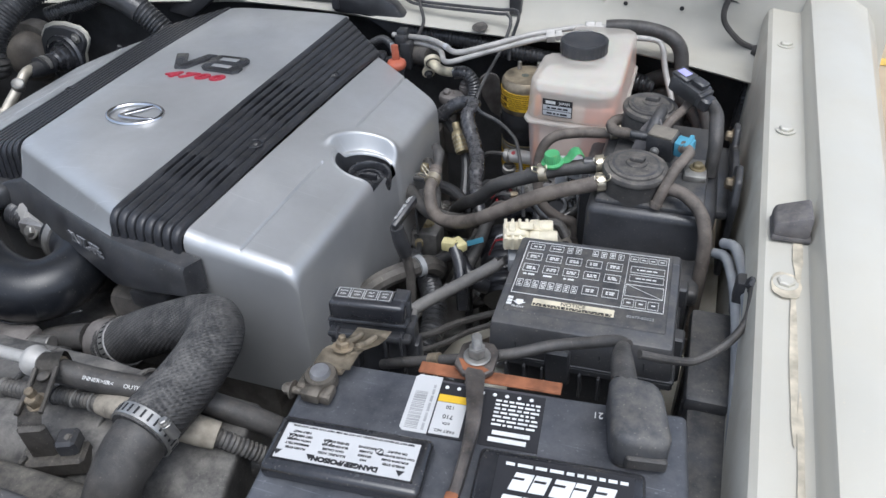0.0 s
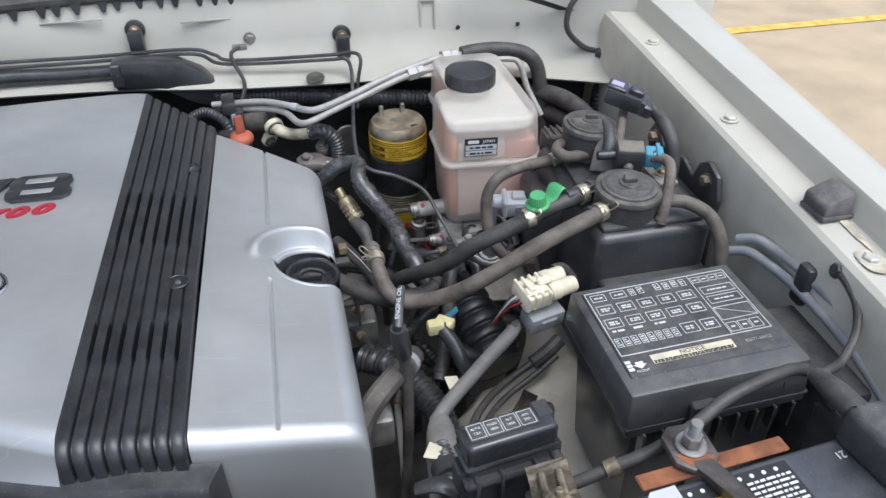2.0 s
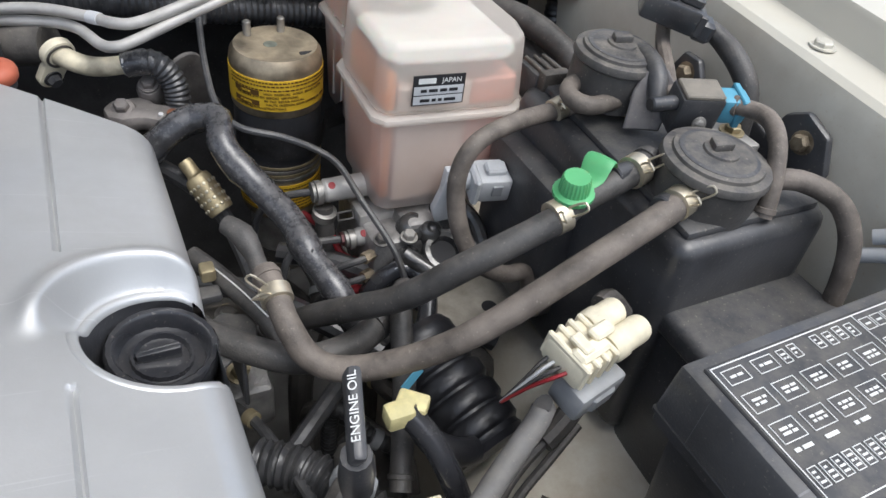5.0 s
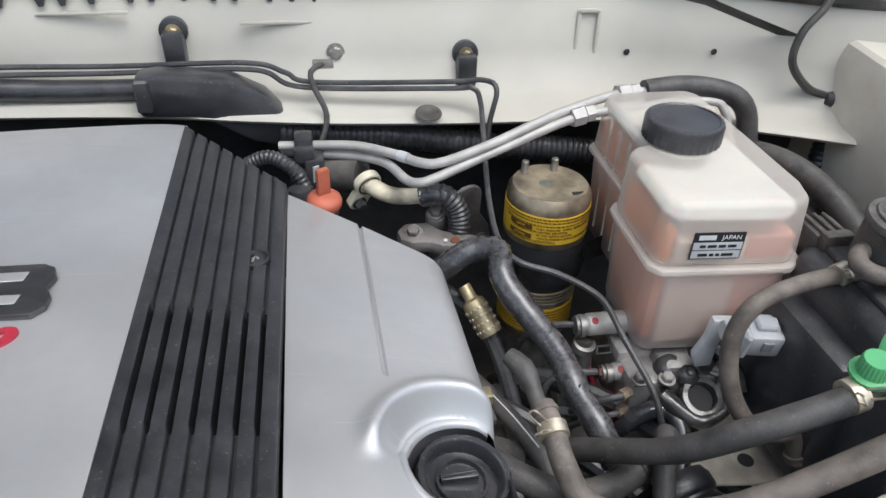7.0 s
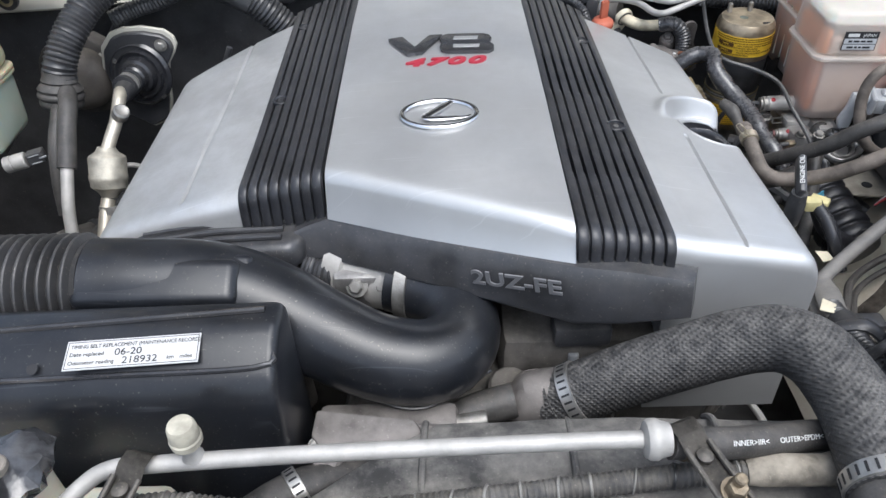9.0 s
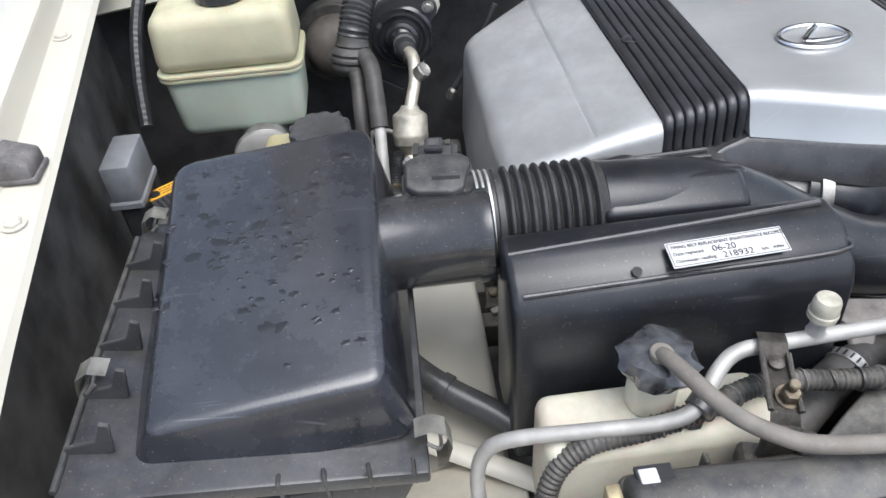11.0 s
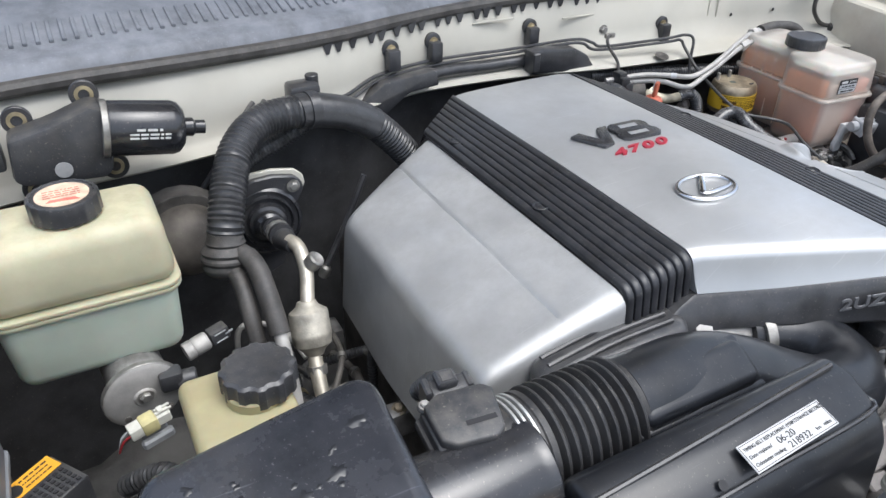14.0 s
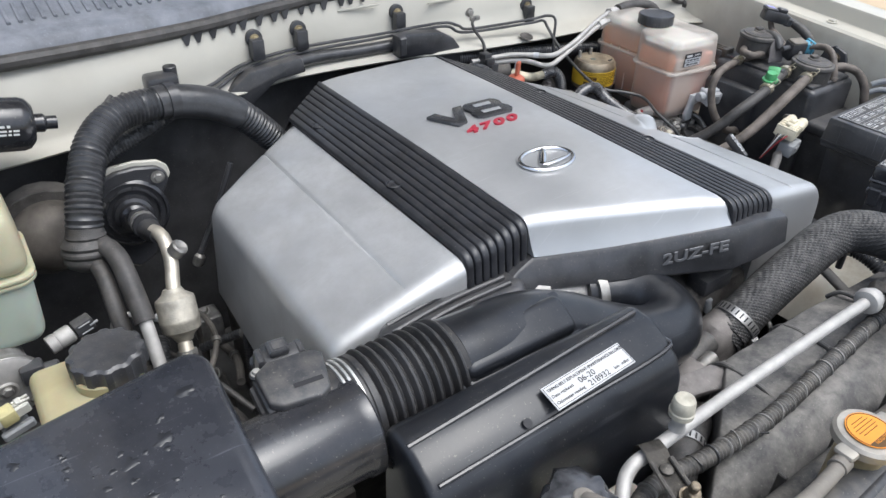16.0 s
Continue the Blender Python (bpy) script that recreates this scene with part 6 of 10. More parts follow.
def vacuum_switch():
    t = thing("vacuum_switch", (0.655, 0.085, 1.055), "grey vacuum switching valve with a blue plug", "valve")
    m = Matrix.Translation((0.650, 0.085, 1.085)) @ Matrix.Rotation(radians(-18), 4, "Z") @ Matrix.Rotation(radians(10), 4, "X") @ Matrix.Diagonal((0.82, 0.85, 0.85, 1))
    part("body", box(-0.022, 0.016, -0.012, 0.014, -0.022, 0.014, 0.003, 2, m), GREYBLACK, t)
    part("face", box(-0.020, 0.014, -0.011, 0.012, 0.013, 0.017, 0.001, 1, m), mat("tan_plastic", (0.17, 0.152, 0.125), 0.6, 0, 0.2, 50, 0.1, dust=0.3), t, "tan top face")
    part("plug", box(0.016, 0.040, -0.010, 0.010, -0.010, 0.012, 0.003, 2, m), BLUE, t, "teal blue plug")
    part("plug_lip", box(0.030, 0.036, -0.012, 0.013, -0.012, 0.014, 0.001, 1, m), BLUE, t)
    part("screw", bolt((0.641, 0.0715, 1.080), (-0.2, -1, 0.1), 0.0035, 0.002), STEEL, t)
    part("port", cyl((0.632, 0.088, 1.088), (-1, 0.1, 0), 0.005, 0.02), BLACK, t)


moved((-0.003, -0.014, 0.004), vacuum_switch)


def pressure_sensor():
    t = thing("pressure_sensor_plug", (0.675, 0.165, 1.06), "black sensor plug on a thin bracket behind the canister", "connector")
    m = Matrix.Translation((0.667, 0.153, 1.120)) @ Matrix.Rotation(radians(-36), 4, "Z") @ Matrix.Rotation(radians(12), 4, "Y") @ Matrix.Diagonal((0.95, 0.95, 0.85, 1))
    part("body", box(-0.022, 0.022, -0.012, 0.014, -0.010, 0.012, 0.003, 2, m), BLACK, t)
    part("cap", box(-0.024, 0.0, -0.010, 0.012, 0.010, 0.017, 0.002, 1, m), BLACK, t)
    part("sticker", box(-0.020, -0.006, -0.006, 0.006, 0.0168, 0.0175, 0, 1, m), mat("lilac_sticker", (0.42, 0.40, 0.75), 0.5, 0, 0.1, 60, 0), t, "lilac sticker")
    part("latch", box(0.002, 0.020, -0.006, 0.008, 0.011, 0.020, 0.002, 1, m), BLACK, t)
    part("clip", box(0.020, 0.026, -0.012, 0.012, -0.008, 0.010, 0.001, 1, m), GREYBLACK, t)
    part("nose", box(0.020, 0.036, -0.010, 0.010, -0.012, 0.006, 0.003, 1, m), BLACK, t)
    part("stem", tube([(0.672, 0.160, 1.110), (0.667, 0.150, 1.098), (0.654, 0.126, 1.092), (0.644, 0.106, 1.084), (0.640, 0.098, 1.076)], 0.0052, 10), BROWNRUBBER, t, "brown rubber stem")
    part("lead", tube([(0.694, 0.138, 1.112), (0.700, 0.126, 1.106), (0.702, 0.108, 1.098), (0.704, 0.092, 1.082), (0.704, 0.085, 1.05)], [0.0064, 0.0080, 0.0080, 0.0075, 0.007], 12), RUBBER, t, "black sleeve")
    for k in range(4):
        part("wire", tube([(0.686 + 0.002 * k, 0.140 - 0.002 * k, 1.110), (0.692 + 0.001 * k, 0.138, 1.116 - 0.001 * k), (0.699, 0.128, 1.108)], 0.0012, 6), (REDWIRE, REDWIRE, GREYPLASTIC, RUBBER)[k], t)


moved((-0.003, -0.014, 0.004), pressure_sensor)

# hoses of the canister
GLOSSTAPE = mat("shiny_scuffed_tape", (0.028, 0.028, 0.031), 0.20, 0, 0.4, 70, 0.9, 90, dust=0.30, dustcol=(0.30, 0.29, 0.28), coat=0.5)
HOSES = (
    ("vapour_hose", RUBBER, 0.0088, [(0.600, 0.062, 1.066), (0.582, 0.056, 1.062), (0.535, 0.048, 1.053), (0.517, 0.042, 1.048), (0.467, 0.050, 1.020), (0.44, 0.070, 0.985), (0.415, 0.098, 0.955), (0.400, 0.118, 0.935), (0.385, 0.14, 0.91), (0.37, 0.17, 0.88)], "thick dusty hose from the canister down to the engine's side"),
    ("vapour_hose", BROWNRUBBER, 0.0084, [(0.600, 0.026, 1.064), (0.586, 0.017, 1.062), (0.525, 0.010, 1.040), (0.467, 0.016, 1.000), (0.43, 0.030, 0.972), (0.394, 0.048, 0.955), (0.375, 0.062, 0.957), (0.366, 0.078, 0.972), (0.364, 0.098, 0.981), (0.362, 0.118, 0.985)], "browned rubber hose clamped to the engine pipe"),
    ("vacuum_hose", BROWNRUBBER, 0.0066, [(0.635, 0.115, 1.078), (0.610, 0.140, 1.060), (0.588, 0.150, 1.052), (0.545, 0.142, 1.052), (0.515, 0.136, 1.044), (0.502, 0.131, 1.022), (0.502, 0.120, 0.990), (0.512, 0.105, 0.965), (0.535, 0.100, 0.950), (0.555, 0.10, 0.945), (0.562, 0.095, 0.92)], "brown vacuum hose looping in front of the reservoir"),
    ("vacuum_hose", BROWNRUBBER, 0.0058, [(0.650, 0.004, 1.050), (0.655, 0.010, 1.066), (0.664, 0.025, 1.086), (0.673, 0.043, 1.092), (0.676, 0.060, 1.090), (0.668, 0.075, 1.088)], "short vacuum hose bent over the canister valve"),
    ("drain_hose", BROWNRUBBER, 0.0070, [(0.655, 0.020, 1.066), (0.675, 0.008, 1.070), (0.695, -0.010, 1.062), (0.704, -0.025, 1.040), (0.706, -0.034, 1.005), (0.706, -0.036, 0.96), (0.705, -0.038, 0.90)], "brown drain hose bent down beside the canister"),
    ("taped_loom", GLOSSTAPE, 0.0108, [(0.424, 0.100, 0.925), (0.414, 0.122, 0.946), (0.405, 0.148, 0.955), (0.400, 0.176, 0.966), (0.386, 0.208, 0.977), (0.372, 0.230, 0.990), (0.366, 0.244, 1.000), (0.369, 0.258, 1.005), (0.366, 0.270, 1.006), (0.352, 0.276, 1.003), (0.334, 0.274, 0.996), (0.310, 0.272, 0.975)], "shiny taped wiring loom, scuffed, behind the silver cover"),
    ("bypass_hose", RUBBER, 0.0080, [(0.462, 0.105, 0.945), (0.452, 0.09, 0.955), (0.444, 0.070, 0.945), (0.438, 0.045, 0.92), (0.428, 0.02, 0.90), (0.415, -0.01, 0.88)], "black rubber hose dropping beside the alternator"),
    ("heater_hose", RUBBER, 0.0100, [(0.31, 0.12, 0.945), (0.345, 0.085, 0.945), (0.375, 0.07, 0.940), (0.41, 0.075, 0.935), (0.44, 0.09, 0.935)], "black heater hose under the vapour hoses"),
)
LINES = []
for name, m, r, pts, label in HOSES:
    t = thing(name, pts[-1], label, "hose", "hoses beside the engine")
    part("hose", tube(pts, r, 16, wob=0.22 if m is GLOSSTAPE else 0.04), m, t)
    if m is GLOSSTAPE:
        way = spline(pts, 0.004)
        part("tape_edge", tube([q + Vector((0, math.cos(k * 0.55), math.sin(k * 0.55))) * 0.0106 for k, q in enumerate(way)], 0.0009, 6, step=0.002), m, t)
    d0, d1 = Vector(pts[1]) - Vector(pts[0]), Vector(pts[-1]) - Vector(pts[-2])
    for at, d in ((Vector(pts[0]) + d0 * 0.25, d0), (Vector(pts[-1]) - d1 * 0.25, d1)):
        part("end_bead", ring(at, d, r * 0.99, 0.004, 0.0012, 16), m, t)
    LINES.append(t)


def hose_clamp(hose, at, axis, r, label):
    u, v, w = frame_of(axis)
    if v.z < 0:
        v = -v
    band = part("clamp", ring(at, axis, r + 0.0006, 0.010, 0.0013), mat("yellowed_spring_steel", (0.60, 0.54, 0.42), 0.35, 0.8, 0.25, 80, 0.1), hose, label)
    for k in (-1, 1):
        base = Vector(at) + v * (r + 0.001) + w * 0.003 * k
        part("ear", tube([base - u * 0.003, base - u * 0.003 + v * 0.008 + w * 0.003 * k, base - u * 0.002 + v * 0.012 + w * 0.005 * k, base + u * 0.002 + v * 0.012 + w * 0.005 * k, base + u * 0.003 + v * 0.008 + w * 0.003 * k, base + u * 0.003], 0.0008, 6), MATS["yellowed_spring_steel"], band)


hose_clamp(LINES[1], (0.588, 0.0185, 1.0625), (0.95, 0.28, 0.1), 0.0084, "yellowed steel spring clamp")
hose_clamp(LINES[1], (0.364, 0.098, 0.981), (0.0, 0.97, 0.2), 0.0084, "yellowed steel spring clamp")
hose_clamp(LINES[0], (0.522, 0.044, 1.050), (0.93, 0.1, 0.2), 0.0088, "steel spring clamp")
hose_clamp(LINES[0], (0.584, 0.056, 1.063), (0.95, 0.25, 0.1), 0.0088, "steel spring clamp")
hose_clamp(LINES[2], (0.588, 0.150, 1.053), (0.9, 0.2, 0.2), 0.0066, "steel spring clamp")
solo("engine_pipe", tube([(0.361, 0.105, 0.984), (0.360, 0.122, 0.989), (0.356, 0.138, 0.996), (0.348, 0.150, 0.998)], [0.0060, 0.0060, 0.0085, 0.0065], 12), RUBBER, "grimy metal pipe stub on the engine", "pipe")
nudge((-0.002, -0.012, 0.004), LINES[0], LINES[2], LINES[3], LINES[4])
nudge((0.0, -0.010, 0.004), LINES[1])


def service_cap():
    t = thing("service_port_cap", (0.536, 0.052, 1.055), "bright green cap with a tag on the service port", "cap")
    part("cap", lathe([(0.0125, 0), (0.0128, 0.001), (0.0128, 0.003), (0.0095, 0.004), (0.0088, 0.013), (0.0080, 0.0145), (0, 0.0145)], (0.533, 0.050, 1.061), (-0.1, -0.1, 1), 48, ripple=24, amp=-0.0005), GREEN, t)
    tag = part("tag", tube([(0.541, 0.053, 1.063), (0.549, 0.056, 1.066), (0.555, 0.060, 1.074), (0.561, 0.063, 1.074), (0.567, 0.064, 1.064)], [0.005, 0.0085, 0.0095, 0.0095, 0.0085], 12, step=0.003, flat=0.14), GREEN, t)


moved((-0.003, -0.014, 0.004), service_cap)


def ivory_connector():
    t = thing("wire_connector", (0.514, -0.024, 0.985), "ivory plastic wire connector with a grey plug under it", "connector")
    m = Matrix.Translation((0.512, -0.022, 1.008)) @ Matrix.Rotation(radians(14), 4, "Z") @ Matrix.Rotation(radians(8), 4, "X")
    bm = box(-0.030, 0.004, -0.015, 0.015, -0.012, 0.006, 0.003, 2, m)
    box(-0.028, -0.004, -0.011, 0.000, 0.004, 0.011, 0.002, 1, m, bm=bm)
    part("housing", bm, CREAM, t)
    r = m.to_3x3()
    for k, (y, l) in enumerate(((-0.008, 0.030), (0.009, 0.026))):
        part("barrel", lathe([(0.0085, 0), (0.0098, 0.002), (0.0098, 0.010), (0.0088, 0.011), (0.0088, l - 0.003), (0.0078, l), (0.0060, l), (0.0055, l - 0.008), (0, l - 0.008)], m @ Vector((0.000, y, 0.000)), r @ Vector((1, 0, 0.05)), 20), CREAM, t)
    for k in range(4):
        part("rib", box(-0.029 + k * 0.008, -0.0255 + k * 0.008, -0.0165, 0.0165, -0.010, 0.0085, 0.001, 1, m), CREAM, t)
    part("latch", box(-0.012, 0.004, -0.005, 0.004, 0.0095, 0.0145, 0.0015, 1, m), CREAM, t)
    part("latch", box(-0.024, -0.016, -0.008, 0.006, 0.0095, 0.013, 0.001, 1, m), CREAM, t)
    part("rear_sleeve", tube([(0.528, 0.000, 1.010), (0.540, 0.004, 1.008), (0.550, -0.002, 0.996)], 0.006, 10), RUBBER, t)
    part("grey_plug", box(-0.024, 0.016, -0.022, 0.002, -0.042, -0.020, 0.003, 2, m), GREYPLASTIC, t, "grey plug")
    part("plug_collar", box(-0.014, 0.006, -0.024, 0.004, -0.038, -0.024, 0.002, 1, m), GREYPLASTIC, t)
    for k in range(4):
        part("wire", tube([(0.484, -0.034 + 0.005 * k, 1.003), (0.476, -0.032 + 0.004 * k, 0.999), (0.470, -0.024 + 0.002 * k, 0.985), (0.462, -0.012, 0.96)], 0.0012, 6), (REDWIRE, RUBBER, PAPER, RUBBER)[k], t)


moved((0.008, -0.007, 0.002), ivory_connector)
solo("grey_conduit", tube([(0.487, -0.036, 0.972), (0.484, -0.040, 0.966), (0.44, -0.062, 0.940), (0.397, -0.090, 0.918), (0.385, -0.115, 0.905), (0.38, -0.15, 0.90), (0.372, -0.20, 0.90), (0.368, -0.26, 0.88)], 0.0074, 12), mat("grey_rubber_conduit", (0.16, 0.155, 0.15), 0.6, 0, 0.2, 40, 0.2, dust=0.3), "grey conduit running from the plug to the battery", "conduit")


def alternator():
    t = thing("alternator", (0.475, 0.05, 0.80), "black ribbed drum of the alternator low beside the engine", "alternator")
    black = mat("deep_black_casting", (0.014, 0.014, 0.016), 0.36, 0, 0.3, 40, 0.3, 300, coat=0.2)
    prof = [(0.020, -0.050), (0.029, -0.048)]
    for k in range(5):
        z = -0.044 + 0.018 * k
        prof += [(0.0305, z), (0.0318, z + 0.002), (0.0318, z + 0.011), (0.0305, z + 0.013), (0.0288, z + 0.0145), (0.0288, z + 0.0165)]
    prof += [(0.0300, 0.047), (0.0270, 0.052), (0.012, 0.054), (0, 0.054)]
    part("housing", lathe(prof, (0.474, 0.044, 0.895), (0.24, -0.92, -0.30), 36), black, t)
    part("lead", tube([(0.421, 0.012, 0.945), (0.428, 0.004, 0.930), (0.436, -0.004, 0.918), (0.452, -0.012, 0.908), (0.466, -0.010, 0.902)], [0.006, 0.007, 0.009, 0.010, 0.009], 14), black, t, "black sleeve running to the drum")
    part("plug", box(-0.010, 0.010, -0.007, 0.007, -0.006, 0.006, 0.002, 2, Matrix.Translation((0.424, 0.006, 0.949)) @ Matrix.Rotation(radians(-40), 4, "Z")), PALEYEL, t, "pale yellow plug")
    part("tag", box(-0.011, 0.011, -0.0035, 0.0035, 0, 0.0012, 0.0003, 1, basis((0.437, 0.034, 0.936), (0.8, 0.5, 0.1), (-0.2, 0.3, 0.9))), BLUE, t, "pale blue tag")


alternator()
t = thing("dipstick_clip", (0.413, 0.002, 0.94), "yellow wire clip on a black lead", "clip")
part("jaw", box(0.404, 0.422, -0.006, 0.008, 0.944, 0.958, 0.003), PALEYEL, t)
part("lead", tube([(0.418, 0.002, 0.950), (0.430, -0.012, 0.935), (0.438, -0.03, 0.915), (0.444, -0.045, 0.89)], 0.0082, 12), GLOSSBLACK, t)


def oil_dipstick():
    t = thing("oil_dipstick", (0.372, -0.04, 0.80), "black engine oil dipstick handle on its tube", "dipstick")
    a, b = Vector((0.377, -0.008, 1.022)), Vector((0.365, -0.052, 1.006))
    mid = (a + b) / 2
    m = basis(mid, (b - a), (0.2, 0, 1))
    part("handle", box(-0.022, 0.026, -0.0070, 0.0070, -0.0040, 0.0040, 0.003, 2, m), BLACK, t)
    d = (b - a).normalized()
    letters("lettering", "ENGINE OIL", 0.0066, mid + Vector((-0.001, -0.002, 0.0075)), -d, (-0.85, 0.35, -0.35), WINK, t, 0.0002, "white lettering")
    part("stem", tube([(0.366, -0.048, 1.004), (0.368, -0.045, 0.985), (0.371, -0.040, 0.96)], [0.008, 0.010, 0.009], 12), BLACK, t)
    part("tube", tube([(0.371, -0.040, 0.965), (0.374, -0.038, 0.92), (0.372, -0.045, 0.85), (0.36, -0.06, 0.75), (0.33, -0.08, 0.68)], 0.0062, 10), GRIME, t, "greasy metal tube")


oil_dipstick()

# low loom and clutter between cover and battery
t = thing("wiring_loom", (0.39, -0.18, 0.86), "black corrugated wiring loom with a folded grey wrap beside the battery", "loom")
part("conduit", tube([(0.392, -0.118, 0.915), (0.389, -0.145, 0.922), (0.387, -0.182, 0.930), (0.390, -0.220, 0.934), (0.389, -0.265, 0.932), (0.384, -0.31, 0.91), (0.378, -0.35, 0.87)], 0.0092, 12, rib=(0.0050, 0.0018)), TAPE, t, "corrugated conduit")
part("wrap", tube([(0.395, -0.094, 0.922), (0.394, -0.108, 0.921), (0.391, -0.128, 0.919), (0.388, -0.150, 0.923)], [0.0085, 0.0135, 0.0140, 0.0115], 14, flat=0.6, wob=0.10), mat("grey_rubber_conduit", (0.16, 0.155, 0.15), 0.6, 0, 0.2, 40, 0.2, dust=0.3), t, "folded grey wrap")
t = thing("loom_bracket", (0.388, -0.163, 0.92), "black loom bracket strapped round the wiring", "bracket")
part("strap", ring((0.388, -0.163, 0.926), (-0.05, 0.97, -0.2), 0.0120, 0.018, 0.002), BLACK, t)
part("arm", box(0.396, 0.424, -0.172, -0.152, 0.922, 0.934, 0.003), BLACK, t)
solo("wiring_loom", tube([(0.335, 0.05, 0.875), (0.366, 0.025, 0.878), (0.394, -0.016, 0.876), (0.408, -0.060, 0.866), (0.405, -0.12, 0.85)], 0.014, 12, rib=(0.006, 0.0025)), TAPE, "thick corrugated loom along the engine's side", "loom")
t = thing("apron_clip", (0.505, -0.075, 0.855), "black rubber clip standing on the apron", "clip")
part("foot", lathe([(0.012, 0), (0.012, 0.006), (0.007, 0.010), (0.007, 0.024), (0, 0.026)], (0.502, -0.088, 0.86), (0.2, 0, 1), 16), BLACK, t)
part("head", box(0.486, 0.512, -0.10, -0.084, 0.872, 0.882, 0.003), BLACK, t)
for k, (a, b) in enumerate((((0.30, 0.30, 0.97), (0.38, 0.15, 0.86)), ((0.33, 0.20, 0.90), (0.46, 0.10, 0.87)), ((0.36, 0.05, 0.87), (0.48, 0.14, 0.84)), ((0.40, 0.22, 0.90), (0.55, 0.10, 0.86)))):
    a, b = Vector(a), Vector(b)
    mid = (a + b) / 2 + Vector((0.02 * (-1) ** k, 0.02, 0.02))
    solo("wiring_loom", tube([a, mid, b], 0.007 + 0.002 * (k % 2), 10), TAPE, "black taped loom down in the bay", "loom")
solo("red_wire", tube([(0.425, 0.235, 0.925), (0.440, 0.210, 0.920), (0.448, 0.195, 0.905), (0.47, 0.19, 0.895), (0.50, 0.18, 0.89)], 0.003, 8), REDWIRE, "red wire below the solenoids", "wire")


# ---- pipes at the back ----
t = thing("air_conditioning_pipe", (0.46, 0.37, 1.03), "pair of bare aluminium air conditioning pipes with hex unions", "pipe")
part("pipe", tube([(0.190, 0.404, 1.046), (0.225, 0.398, 1.048), (0.262, 0.384, 1.052), (0.296, 0.360, 1.053), (0.312, 0.343, 1.054), (0.330, 0.335, 1.057), (0.372, 0.339, 1.069), (0.418, 0.353, 1.081), (0.449, 0.366, 1.086), (0.505, 0.387, 1.091), (0.545, 0.393, 1.091)], 0.0044, 12), ALU, t)
part("pipe", tube([(0.192, 0.412, 1.036), (0.228, 0.400, 1.038), (0.265, 0.384, 1.041), (0.286, 0.366, 1.042), (0.300, 0.338, 1.040), (0.310, 0.328, 1.042), (0.326, 0.329, 1.046), (0.388, 0.342, 1.065), (0.466, 0.363, 1.082), (0.552, 0.383, 1.080), (0.606, 0.388, 1.080), (0.622, 0.384, 1.072), (0.632, 0.372, 1.040), (0.648, 0.350, 1.005)], 0.0044, 12), ALU, t)
for at, axis in (((0.455, 0.362, 1.081), (0.9, 0.2, 0.12)), ((0.508, 0.388, 1.091), (0.95, 0.2, 0.0))):
    p = Vector(at)
    w = Vector(axis).normalized()
    part("union", lathe([(0.0088, 0), (0.0092, 0.001), (0.0092, 0.012), (0.0088, 0.013)], p, axis, 6), ALU, t, "hex union nut")
    part("union", lathe([(0.0080, 0), (0.0082, 0.001), (0.0082, 0.008), (0.0080, 0.009)], p + w * 0.014, axis, 6), ALU, t, "hex union nut")
part("tape_tag", tube([(0.296, 0.360, 1.053), (0.303, 0.353, 1.0535)], 0.0050, 12, straight=True), PALEGREY, t, "scrap of pale tape")
clamp = part("pipe_clamp", box(0.204, 0.221, 0.384, 0.404, 1.010, 1.062, 0.003, 2), BLACK, t, "black plastic pipe clamp")
part("jaw", box(0.203, 0.222, 0.376, 0.386, 1.040, 1.056, 0.003, 2), BLACK, clamp)
part("jaw", box(0.203, 0.222, 0.376, 0.386, 1.018, 1.034, 0.003, 2), BLACK, clamp)
solo("insulated_hose", tube([(0.538, 0.393, 1.091), (0.570, 0.396, 1.093), (0.602, 0.396, 1.091), (0.632, 0.391, 1.084), (0.648, 0.386, 1.068), (0.654, 0.380, 1.040), (0.658, 0.372, 1.005), (0.66, 0.36, 0.96)], 0.0105, 14), RUBBER, "black insulated hose over the reservoir", "hose")


def transmission_dipstick():
    """Round domed cap with an upright flat fin, on a black tube."""
    x, y, z = 0.227, 0.322, 1.036
    t = thing("transmission_dipstick", (x, y, 0.90), "orange transmission dipstick cap with an upright flat grip", "dipstick")
    part("tube", lathe([(0.0105, -0.135), (0.0105, -0.016), (0.0128, -0.014), (0.0130, -0.005)], (x, y, z), (0.04, -0.10, 1), 24), GREYBLACK, t, "black filler tube")
    part("cap", lathe([(0.0138, -0.008), (0.0150, -0.006), (0.0152, -0.002), (0.0142, 0.001), (0.0110, 0.0035), (0.006, 0.005), (0, 0.0055)], (x, y, z), (0.04, -0.10, 1), 32), ORANGE, t)
    m = Matrix.Translation((x, y, z + 0.004)) @ Matrix.Rotation(radians(6), 4, "X") @ Matrix.Rotation(radians(24), 4, "Z")
    bm = prism([(-0.0058, 0), (0.0058, 0), (0.0055, 0.024), (0.0040, 0.026), (-0.0042, 0.026), (-0.0058, 0.024)], -0.0026, 0.0026, 0.0012, 2, m=m @ Matrix.Rotation(radians(90), 4, "X"))
    fin = part("grip", bm, ORANGE, t)
    part("pale_tab", box(-0.0068, -0.001, 0.0030, 0.0042, 0.012, 0.0280, 0.0005, 1, m), GREYPLASTIC, fin, "grey tab behind the grip")


